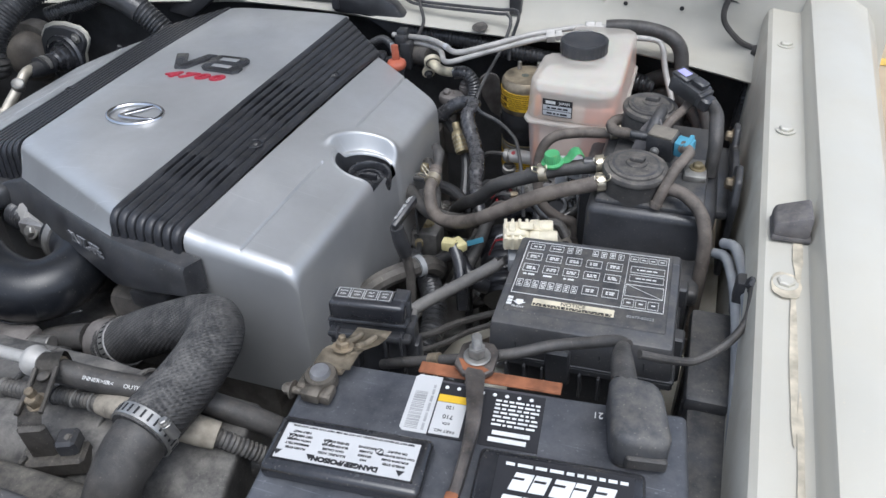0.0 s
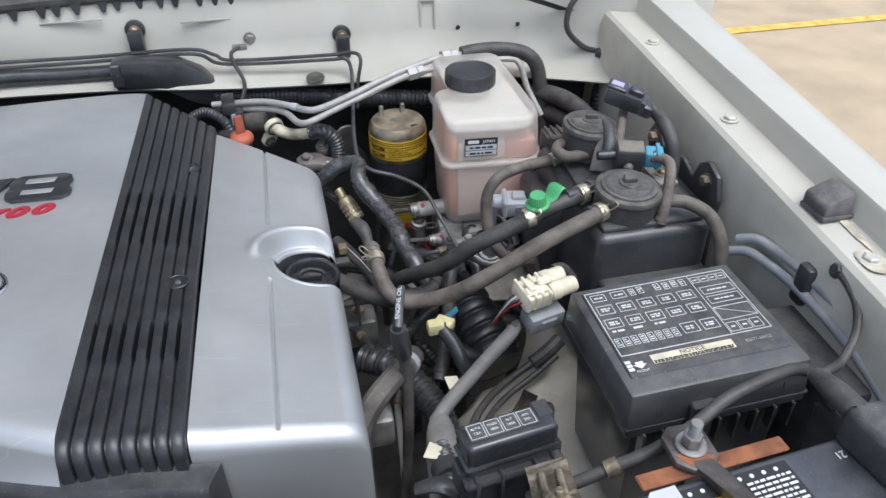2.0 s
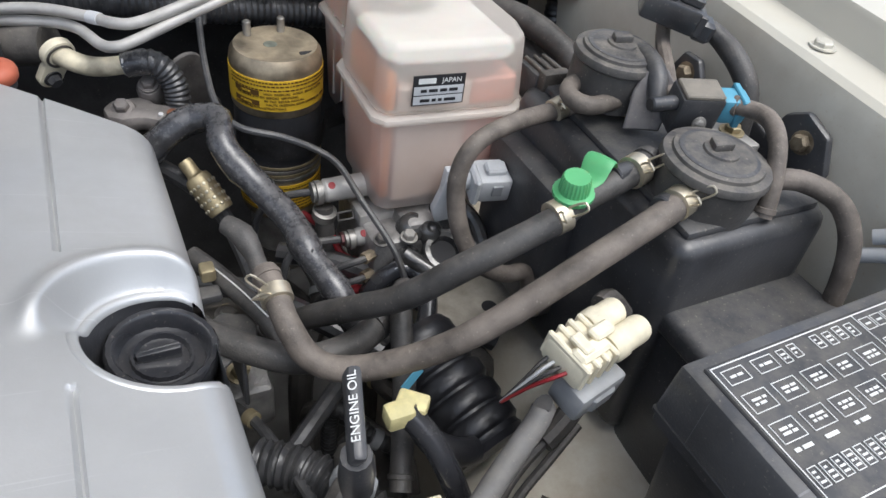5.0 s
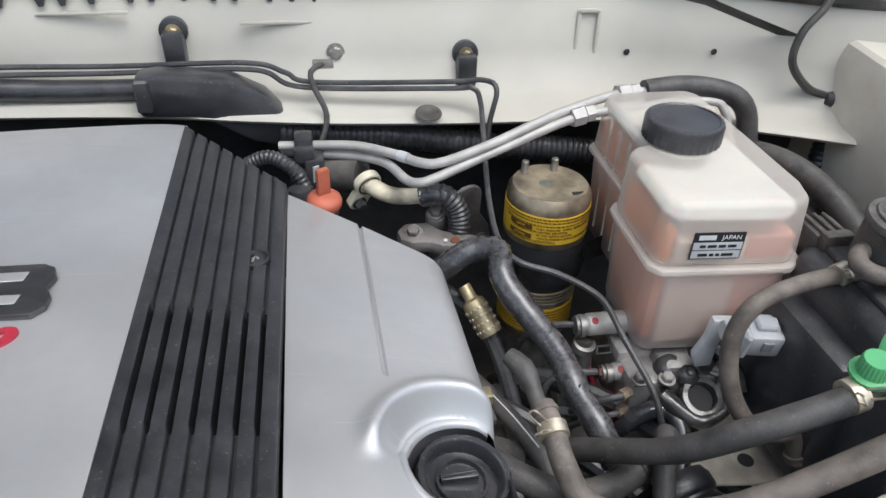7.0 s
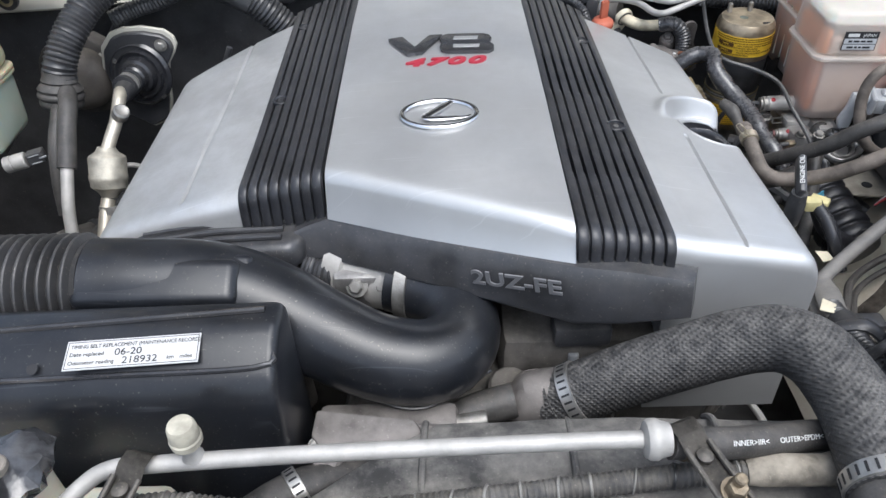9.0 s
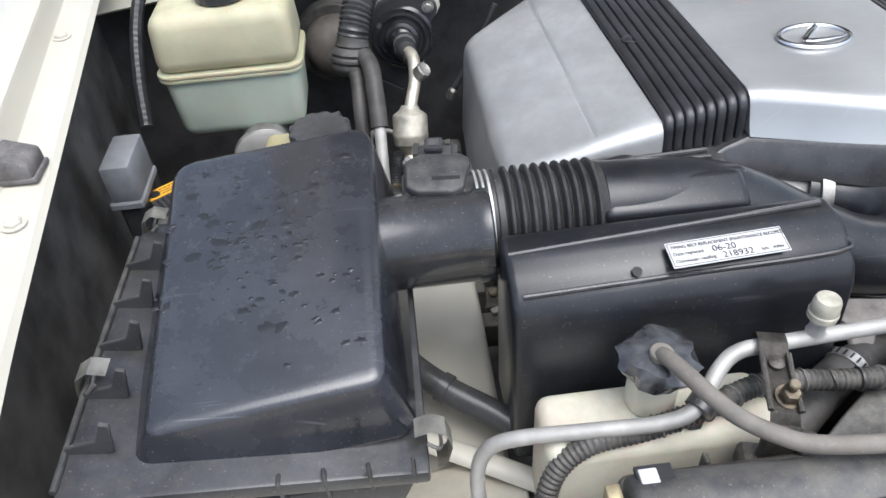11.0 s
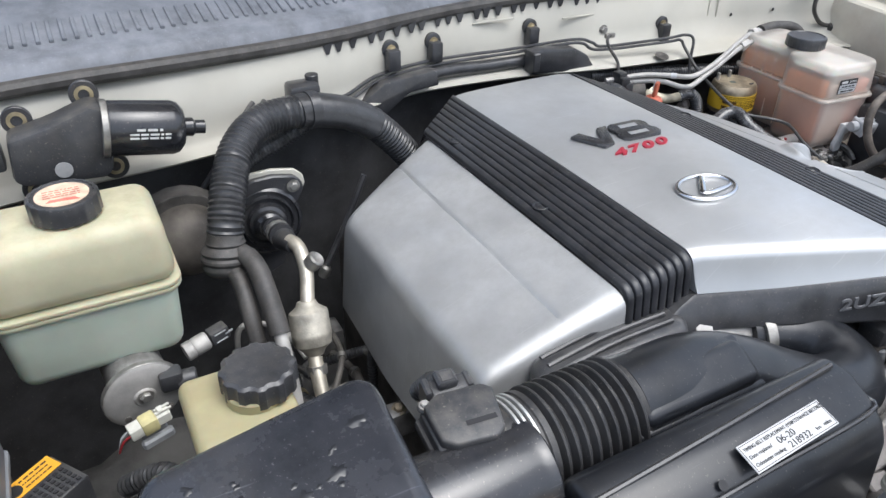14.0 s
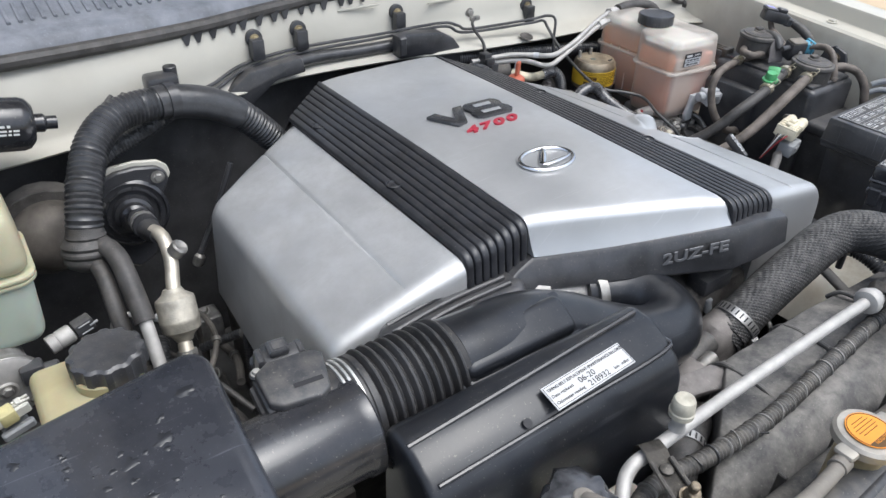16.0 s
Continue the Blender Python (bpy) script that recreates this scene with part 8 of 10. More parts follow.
def master_cylinder():
    t = thing("master_cylinder", (-0.61, 0.25, 0.85), "grey cast brake master cylinder under the reservoir", "master cylinder")
    ax = (0.12, -1, -0.05)
    part("barrel", lathe([(0.029, 0), (0.031, 0.004), (0.031, 0.14), (0.028, 0.15)], (-0.640, 0.305, 0.905), ax, 32), CAST, t)
    part("end_plate", lathe([(0.0395, 0), (0.0405, 0.002), (0.0405, 0.008), (0.036, 0.011), (0.012, 0.011), (0.010, 0.013), (0, 0.013)], (-0.624, 0.160, 0.898), ax, 40), ALU, t, "round machined end plate")
    for k in range(4):
        a = math.pi / 4 + k * math.pi / 2
        part("bolt", bolt((-0.623 + 0.030 * math.cos(a), 0.149, 0.897 + 0.030 * math.sin(a)), ax, 0.004, 0.003, 1.1), GRIME, t)
    part("plate_edge", lathe([(0.0410, 0.001), (0.0418, 0.002), (0.0418, 0.007), (0.0410, 0.008)], (-0.624, 0.160, 0.898), ax, 40), STEEL, t)
    part("centre_bolt", bolt((-0.622, 0.147, 0.900), ax, 0.006, 0.005, 1.4), STEEL, t)
    part("side_connector", box(-0.606, -0.582, 0.140, 0.160, 0.900, 0.922, 0.004, 2), BLACK, t)
    part("neck", cyl((-0.655, 0.215, 0.925), (0, 0, 1), 0.020, 0.03), RUBBER, t)
    sen = part("sensor", lathe([(0.0105, 0), (0.0110, 0.001), (0.0110, 0.009), (0.0098, 0.010), (0.0105, 0.011), (0.0110, 0.013), (0.0110, 0.026), (0.0095, 0.028), (0, 0.028)], (-0.572, 0.190, 0.906), (0.96, 0.22, 0.16), 24), ALU, t, "bright pressure sensor")
    sm = basis((-0.543, 0.197, 0.911), (0.96, 0.22, 0.16), (-0.15, 0, 0.98))
    part("plug", box(0, 0.022, -0.0085, 0.0085, -0.008, 0.008, 0.002, 2, sm), GREYBLACK, sen, "grey plug with a latch window")
    bm = box(0.004, 0.018, -0.0060, -0.0046, 0.0076, 0.0092, 0.0004, 1, sm)
    box(0.004, 0.018, 0.0046, 0.0060, 0.0076, 0.0092, 0.0004, 1, sm, bm=bm)
    box(0.016, 0.026, -0.0012, 0.0012, 0.0060, 0.0088, 0.0004, 1, sm, bm=bm)
    part("latch", bm, GREYPLASTIC, sen)
    part("side_plug", cyl((-0.590, 0.150, 0.905), (1, -0.1, 0), 0.011, 0.022, 0.002, 16), BLACK, t)


moved((-0.008, -0.030, 0.027), master_cylinder)


def brake_booster():
    t = thing("brake_booster", (-0.53, 0.32, 0.86), "dusty grey-brown booster dome behind the reservoir", "brake booster")
    part("dome", lathe([(0.048, 0), (0.047, 0.018), (0.042, 0.034), (0.030, 0.045), (0.020, 0.048), (0, 0.048)], (-0.535, 0.350, 0.968), (0.25, -1, 0.1), 40), mat("dusty_brown_metal", (0.13, 0.115, 0.10), 0.6, 0.3, 0.3, 30, 0.2, dust=0.3), t)
    part("flange", cyl((-0.535, 0.375, 0.968), (0, -1, 0), 0.062, 0.03), GRIME, t)


brake_booster()


def wiper_motor():
    t = thing("wiper_motor", (-0.59, 0.37, 1.04), "black wiper motor bolted to the firewall", "wiper motor")
    ax = Vector((0.985, 0.0, -0.165)).normalized()
    a = Vector((-0.588, 0.366, 1.114))
    can = part("motor_can", lathe([(0.030, 0), (0.031, 0.002), (0.031, 0.068), (0.029, 0.075), (0.022, 0.081), (0.011, 0.082), (0.011, 0.092), (0.008, 0.095), (0.008, 0.106), (0, 0.107)], a, ax, 40), GLOSSBLACK, t, "smooth black motor can")
    part("end_band", lathe([(0.0325, -0.006), (0.0325, 0.0), (0.0315, 0.001)], a, ax, 40), STEEL, t, "bare steel end band")
    g = prism([(-0.690, 1.075), (-0.680, 1.068), (-0.600, 1.062), (-0.590, 1.070), (-0.582, 1.140), (-0.600, 1.146), (-0.640, 1.132), (-0.685, 1.122)], -0.022, 0.022, 0.006, 2, m=Matrix.Translation((0, 0.372, 0)) @ Matrix.Rotation(radians(90), 4, "X"))
    part("gearbox", g, GREYBLACK, t, "dark grey gearbox")
    part("cover_logo", lathe([(0.009, 0), (0.009, 0.0012), (0.007, 0.0014), (0, 0.0014)], (-0.640, 0.3495, 1.082), (0, -1, 0), 24), GINK, t)
    for x, z, y in ((-0.672, 1.129, 0.385), (-0.601, 1.146, 0.388), (-0.588, 1.060, 0.378), (-0.672, 1.052, 0.372)):
        lug = part("lug", lathe([(0.0155, 0), (0.0155, 0.005), (0.0145, 0.006)], (x, y + 0.010, z), (0, -1, 0.1), 24), BLACK, t)
        part("bush", lathe([(0.010, 0.003), (0.010, 0.007), (0.006, 0.0075), (0.006, 0.004), (0, 0.004)], (x, y + 0.010, z), (0, -1, 0.1), 20), BRASS, lug, "brass bush")
    part("plug", box(-0.728, -0.692, 0.350, 0.378, 1.090, 1.118, 0.004), BLACK, t)
    m = basis(a + ax * 0.040 + Vector((0.003, -0.0312, 0.004)), ax, (0.05, -0.1, 1))
    rnd = random.Random(5)
    bm = script(m, -0.015, 0.012, 0.005, 0.0028, rnd)
    bm = script(m, -0.022, 0.024, -0.0005, 0.0022, rnd, bm)
    bm = script(m, -0.022, 0.024, -0.005, 0.0022, rnd, bm)
    tagged(part("small_print", bm, WINK, can), kind="stuff")
    part("lead", tube([(-0.725, 0.362, 1.104), (-0.745, 0.350, 1.098), (-0.765, 0.330, 1.070), (-0.778, 0.300, 1.03), (-0.782, 0.26, 0.98), (-0.78, 0.22, 0.93)], 0.0085, 10, rib=(0.008, 0.0004)), TAPE, t, "taped wiper lead")


moved((-0.008, -0.045, 0.028), wiper_motor)


def main_loom():
    t = thing("main_wiring_loom", (-0.50, 0.22, 0.96), "thick black corrugated loom arching from the firewall", "loom")
    way = [(-0.205, 0.352, 1.000), (-0.224, 0.355, 1.026), (-0.262, 0.352, 1.066), (-0.300, 0.350, 1.090), (-0.352, 0.350, 1.104), (-0.420, 0.335, 1.106), (-0.462, 0.302, 1.090), (-0.487, 0.262, 1.060), (-0.499, 0.240, 1.034), (-0.504, 0.233, 1.016)]
    part("conduit", tube(way, 0.0195, 18, rib=(0.0062, 0.0022)), TAPE, t)
    part("tape_wrap", tube([(-0.262, 0.352, 1.066), (-0.300, 0.350, 1.090), (-0.352, 0.350, 1.104), (-0.372, 0.346, 1.106)], 0.0225, 16, wob=0.05), TAPE, t, "smooth taped stretch")
    part("boot", lathe([(0.020, 0.012), (0.021, 0.004), (0.0230, 0.000), (0.0215, -0.003), (0.0265, -0.008), (0.0285, -0.011), (0.0265, -0.015), (0.0290, -0.018), (0.0292, -0.021), (0.0265, -0.025), (0.0275, -0.029), (0.0270, -0.032), (0.0235, -0.037), (0.0150, -0.042)], (-0.505, 0.231, 1.012), (0.15, 0.25, 1), 32), RUBBER, t, "ribbed rubber boot")
    part("branch", tube([(-0.345, 0.368, 1.084), (-0.392, 0.360, 1.066), (-0.43, 0.350, 1.058), (-0.46, 0.335, 1.05)], 0.011, 14, rib=(0.005, 0.0014)), TAPE, t)
    part("clip", box(-0.372, -0.330, 0.362, 0.395, 1.100, 1.132, 0.006), BLACK, t, "black plastic loom clip")
    part("clip_strap", ring((-0.350, 0.350, 1.104), (-1, -0.1, 0.05), 0.0225, 0.014, 0.002), BLACK, t)
    part("clip_stud", cyl((-0.335, 0.385, 1.120), (0, 0, 1), 0.009, 0.018), BLACK, t)


moved((0.0, 0.0, 0.006), main_loom)


def throttle_grommet():
    t = thing("clutch_grommet", (-0.42, 0.35, 0.90), "black rubber grommet on a white-edged steel plate", "grommet")
    rim = [(-0.482, 0.975), (-0.474, 1.008), (-0.456, 1.028), (-0.436, 1.035), (-0.408, 1.036), (-0.378, 1.030), (-0.367, 1.020), (-0.365, 1.008), (-0.371, 0.996), (-0.383, 0.980), (-0.390, 0.955), (-0.395, 0.920), (-0.405, 0.890), (-0.432, 0.878), (-0.468, 0.90)]
    mid = (-0.418, 0.955)
    pad = [(mid[0] + (x - mid[0]) * 0.91, mid[1] + (z - mid[1]) * 0.93) for x, z in rim]
    turn = Matrix.Rotation(radians(90), 4, "X")
    part("plate", prism(rim, -0.003, 0.003, 0.001, 1, m=Matrix.Translation((0, 0.352, 0)) @ turn), WHITE, t, "cream painted plate")
    part("pad", prism(pad, -0.006, 0.006, 0.002, 1, m=Matrix.Translation((0, 0.347, 0)) @ turn), BLACK, t)
    part("bellows", lathe([(0.046, 0), (0.046, 0.004), (0.042, 0.008), (0.0405, 0.004), (0.036, 0.004), (0.0335, 0.011), (0.031, 0.006), (0.027, 0.006), (0.024, 0.016), (0.020, 0.018), (0.018, 0.026), (0.014, 0.030), (0, 0.030)], (-0.424, 0.340, 0.970), (-0.10, -0.95, 0.15), 40), GLOSSBLACK, t, "stepped rubber bellows", 30)
    for k in range(3):
        part("ferrule", ring((-0.4235, 0.300 - 0.012 * k, 0.978 + 0.002 * k), (0, -1, 0.15), 0.0135, 0.007, 0.0025, 12), STEEL if k == 1 else BLACK, t)
    part("bracket", prism([(-0.545, 0.972), (-0.522, 0.984), (-0.513, 1.000), (-0.505, 1.000), (-0.501, 0.984), (-0.486, 0.992), (-0.482, 0.965), (-0.52, 0.955)], -0.002, 0.002, 0.001, 1, m=Matrix.Translation((0, 0.366, 0)) @ turn), WHITE, t, "cream star-shaped bracket")
    part("bolt", bolt((-0.384, 0.339, 1.012), (0, -1, 0), 0.006, 0.005), STEEL, t)
    part("bolt", bolt((-0.458, 0.346, 0.99), (0, -1, 0), 0.006, 0.005), STEEL, t)


moved((-0.010, -0.022, 0.012), throttle_grommet)


def damper_pipe():
    """Silver can in a pipe that comes down from the grommet."""
    t = thing("pipe_with_damper", (-0.435, 0.14, 0.88), "silver pipe with a round damper can and test port", "pipe")
    part("elbow", tube([(-0.424, 0.295, 0.978), (-0.422, 0.262, 0.985), (-0.418, 0.235, 0.990)], [0.013, 0.015, 0.010], 14), BLACK, t, "black quick-fit elbow")
    part("upper_pipe", tube([(-0.420, 0.245, 0.992), (-0.415, 0.225, 0.992), (-0.416, 0.200, 0.975), (-0.424, 0.178, 0.955), (-0.428, 0.168, 0.944)], 0.0085, 14), mat("pale_zinc_pipe", (0.62, 0.57, 0.47), 0.4, 0.7, 0.2, 50, 0.1, dust=0.2), t)
    part("port", lathe([(0.008, 0), (0.008, 0.006), (0.0105, 0.008), (0.0105, 0.020), (0.0085, 0.022), (0, 0.018)], (-0.414, 0.203, 0.975), (0.55, -0.35, 0.75), 16), STEEL, t, "capped test port")
    part("can", lathe([(0.011, -0.006), (0.014, 0.0), (0.0225, 0.006), (0.0235, 0.009), (0.0235, 0.030), (0.0240, 0.031), (0.0240, 0.036), (0.0235, 0.037), (0.0225, 0.046), (0.014, 0.053), (0.010, 0.060)], (-0.428, 0.170, 0.946), (-0.06, -0.42, -0.86), 36), mat("stained_zinc_can", (0.50, 0.47, 0.40), 0.5, 0.55, 0.35, 40, 0.4, 300, dust=0.4), t, "stained damper can")
    part("lower_pipe", tube([(-0.433, 0.140, 0.892), (-0.436, 0.125, 0.876), (-0.438, 0.10, 0.85), (-0.44, 0.05, 0.80)], 0.009, 14), MATS["pale_zinc_pipe"], t)
    part("nut", lathe([(0.012, 0), (0.012, 0.012)], (-0.434, 0.134, 0.885), (-0.06, -0.42, -0.86), 6), STEEL, t)


moved((-0.010, -0.014, 0.006), damper_pipe)
for k, pts in enumerate(([(-0.497, 0.222, 1.006), (-0.487, 0.203, 1.008), (-0.482, 0.184, 1.000), (-0.481, 0.163, 0.985), (-0.480, 0.143, 0.965), (-0.480, 0.126, 0.947)], [(-0.508, 0.215, 0.995), (-0.503, 0.190, 0.985), (-0.503, 0.160, 0.960), (-0.503, 0.135, 0.920), (-0.503, 0.12, 0.88)])):
    t = thing("steering_hose", pts[-1], "black rubber steering hose beside the reservoir", "hose")
    part("hose", tube(pts, 0.0118 - 0.002 * k, 14), RUBBER, t)
    if k == 0:
        part("end_pipe", tube([(-0.480, 0.132, 0.954), (-0.480, 0.116, 0.935), (-0.481, 0.095, 0.905), (-0.482, 0.08, 0.87)], 0.0078, 12), ALU, t, "bare aluminium pipe end")


def steering_reservoir():
    t = thing("steering_fluid_reservoir", (-0.565, -0.02, 0.90), "small yellowed fluid reservoir with a black scalloped cap", "reservoir")
    bm = box(-0.613, -0.520, -0.068, 0.030, 0.90, 1.012, 0.012, 4, taper=0.012)
    part("tank", bm, mat("amber_plastic_tank", (0.37, 0.33, 0.19), 0.45, 0, 0.12, 20, 0.1, dust=0.2, sub=0.2), t)
    part("neck", cyl((-0.552, -0.020, 1.008), (0, 0, 1), 0.026, 0.014), MATS["amber_plastic_tank"], t)
    part("cap", lathe([(0.0315, 0), (0.0333, 0.001), (0.0333, 0.019), (0.0325, 0.021), (0.029, 0.023), (0.027, 0.0225), (0, 0.024)], (-0.546, -0.014, 1.015), (0, 0, 1), 72, ripple=12, amp=-0.0022), BLACK, t, "black scalloped cap")


moved((0.008, -0.014, 0.013), steering_reservoir)


def white_plug():
    t = thing("wire_connector", (-0.63, 0.07, 0.90), "white plastic wire connector beside the master cylinder", "connector")
    m = Matrix.Translation((-0.622, 0.066, 0.940)) @ Matrix.Rotation(radians(12), 4, "Z") @ Matrix.Rotation(radians(-6), 4, "Y") @ Matrix.Diagonal((0.72, 0.72, 0.72, 1))
    cream = mat("off_white_plastic", (0.66, 0.65, 0.58), 0.5, 0, 0.1, 60, 0.1, dust=0.2)
    part("housing", box(-0.026, -0.006, -0.010, 0.010, -0.008, 0.009, 0.002, 2, m), cream, t)
    part("sleeve", box(-0.010, 0.012, -0.012, 0.012, -0.010, 0.011, 0.003, 2, m), PALEYEL, t, "pale yellow sleeve")
    part("nose", box(0.010, 0.030, -0.009, 0.009, -0.008, 0.009, 0.002, 1, m), cream, t)
    for k in (-1, 1):
        part("latch_arm", box(0.012, 0.034, 0.004 * k - 0.0015, 0.004 * k + 0.0015, 0.009, 0.013, 0.0008, 1, m), cream, t)
    part("latch", box(0.016, 0.024, -0.006, 0.006, 0.012, 0.0145, 0.001, 1, m), cream, t)
    part("pin", box(-0.018, 0.026, -0.012, 0.000, -0.034, -0.020, 0.003, 1, m), GREYPLASTIC, t, "grey plug beneath")
    part("pin", box(-0.014, 0.022, 0.002, 0.010, -0.032, -0.020, 0.003, 1, m), GREYPLASTIC, t, "grey plug beneath")
    for k in range(3):
        part("wire", tube([m @ Vector(p) for p in ((-0.025, -0.005 + 0.005 * k, 0), (-0.036, -0.004 + 0.004 * k, -0.004), (-0.046, 0.0, -0.022))], 0.0011, 6), (REDWIRE, RUBBER, GREYPLASTIC)[k], t)


moved((-0.012, -0.014, 0.010), white_plug)


def ecu_box():
    t = thing("relay_plate", (-0.715, 0.05, 0.86), "black perforated relay housing with an orange warning sticker", "relay")
    m = Matrix.Translation((-0.744, 0.040, 0.934)) @ Matrix.Rotation(radians(36), 4, "Z") @ Matrix.Diagonal((0.80, 0.80, 1, 1))
    part("body", box(0, 0.066, -0.040, 0.022, -0.055, 0, 0.004, 2, m), BLACK, t)
    st = part("sticker", plate(m @ Matrix.Translation((0, 0, 0.0005)), 0.001, 0.062, -0.002, 0.022, 0.0005), mat("orange_yellow_sticker", (0.75, 0.38, 0.03), 0.5, 0, 0.1, 40, 0), t, "orange warning sticker")
    part("sticker_mark", lathe([(0.007, 0), (0.007, 0.0004), (0, 0.0004)], m @ Vector((0.012, 0.010, 0.0011)), (0, 0, 1), 20), INK, st)
    bm = None
    for i in range(7):
        for j in range(5):
            bm = plate(m @ Matrix.Translation((0, 0, 0.0004)), 0.006 + i * 0.008, 0.0105 + i * 0.008, -0.037 + j * 0.0068, -0.033 + j * 0.0068, 0.0008, bm)
    tagged(part("vent_grid", bm, INK, t), kind="stuff")
    rnd = random.Random(3)
    sm = script(m @ Matrix.Translation((0, 0, 0.0011)), 0.022, 0.058, 0.016, 0.002, rnd)
    sm = script(m @ Matrix.Translation((0, 0, 0.0011)), 0.022, 0.054, 0.010, 0.0014, rnd, sm)
    sm = script(m @ Matrix.Translation((0, 0, 0.0011)), 0.022, 0.056, 0.004, 0.0014, rnd, sm)
    tagged(part("small_print", sm, INK, st), kind="stuff")
    part("nose", box(0.012, 0.045, -0.062, -0.038, -0.040, -0.012, 0.006, 2, m), GREYBLACK, t)
    part("screw", bolt(m @ Vector((0.026, -0.050, -0.012)), (0, 0, 1), 0.004, 0.004), STEEL, t)
    part("foot", box(0.01, 0.06, -0.045, -0.015, -0.075, -0.030, 0.006, 1, m), BLACK, t)


moved((-0.007, -0.037, 0.022), ecu_box)
t = thing("relay_cover", (-0.768, 0.045, 0.86), "dusty blue-grey relay cover beside the inner fender", "relay")
slate = mat("dusty_slate_plastic", (0.20, 0.21, 0.23), 0.5, 0, 0.15, 40, 0.1, dust=0.25)
part("cover", box(-0.783, -0.751, 0.000, 0.070, 0.950, 0.998, 0.003, 2), slate, t)
part("rim", box(-0.786, -0.749, -0.003, 0.072, 0.943, 0.953, 0.002, 1), slate, t)
part("socket", box(-0.781, -0.753, 0.004, 0.066, 0.86, 0.945, 0.004, 1), BLACK, t)
nudge((0.002, -0.022, 0.024), t)
for k, pts in enumerate(([(-0.76, 0.03, 0.90), (-0.76, -0.03, 0.905), (-0.75, -0.1, 0.89), (-0.745, -0.2, 0.86)], [(-0.70, 0.06, 0.87), (-0.66, 0.03, 0.90), (-0.64, -0.02, 0.90), (-0.64, -0.08, 0.88)])):
    nudge((0.030, -0.010, 0.010), solo("wiring_loom", tube(pts, 0.012 - 0.002 * k, 12, rib=(0.006, 0.0016)), TAPE, "dusty black loom along the inner fender", "loom"))
t = thing("plug_housing", (-0.745, 0.0, 0.85), "small dark plug housing below the orange sticker", "connector")
part("body", box(-0.765, -0.735, -0.015, 0.015, 0.86, 0.935, 0.005), GREYBLACK, t)
part("tail", box(-0.735, -0.70, -0.01, 0.01, 0.87, 0.905, 0.004), BLACK, t)
nudge((0.025, -0.02, 0.015), t)
solo("strut", tube([(-0.822, 0.36, 1.20), (-0.808, 0.30, 1.165), (-0.800, 0.245, 1.135)], 0.005, 10), BLACK, "black bonnet strut rod at the fender's rear", "strut")
solo("strut_end", lathe([(0.009, 0), (0.012, 0.006), (0.012, 0.022), (0.007, 0.03), (0, 0.031)], (-0.797, 0.233, 1.118), (-0.25, 0.5, 0.8), 16), BLACK, "black ball end of the bonnet strut", "strut")


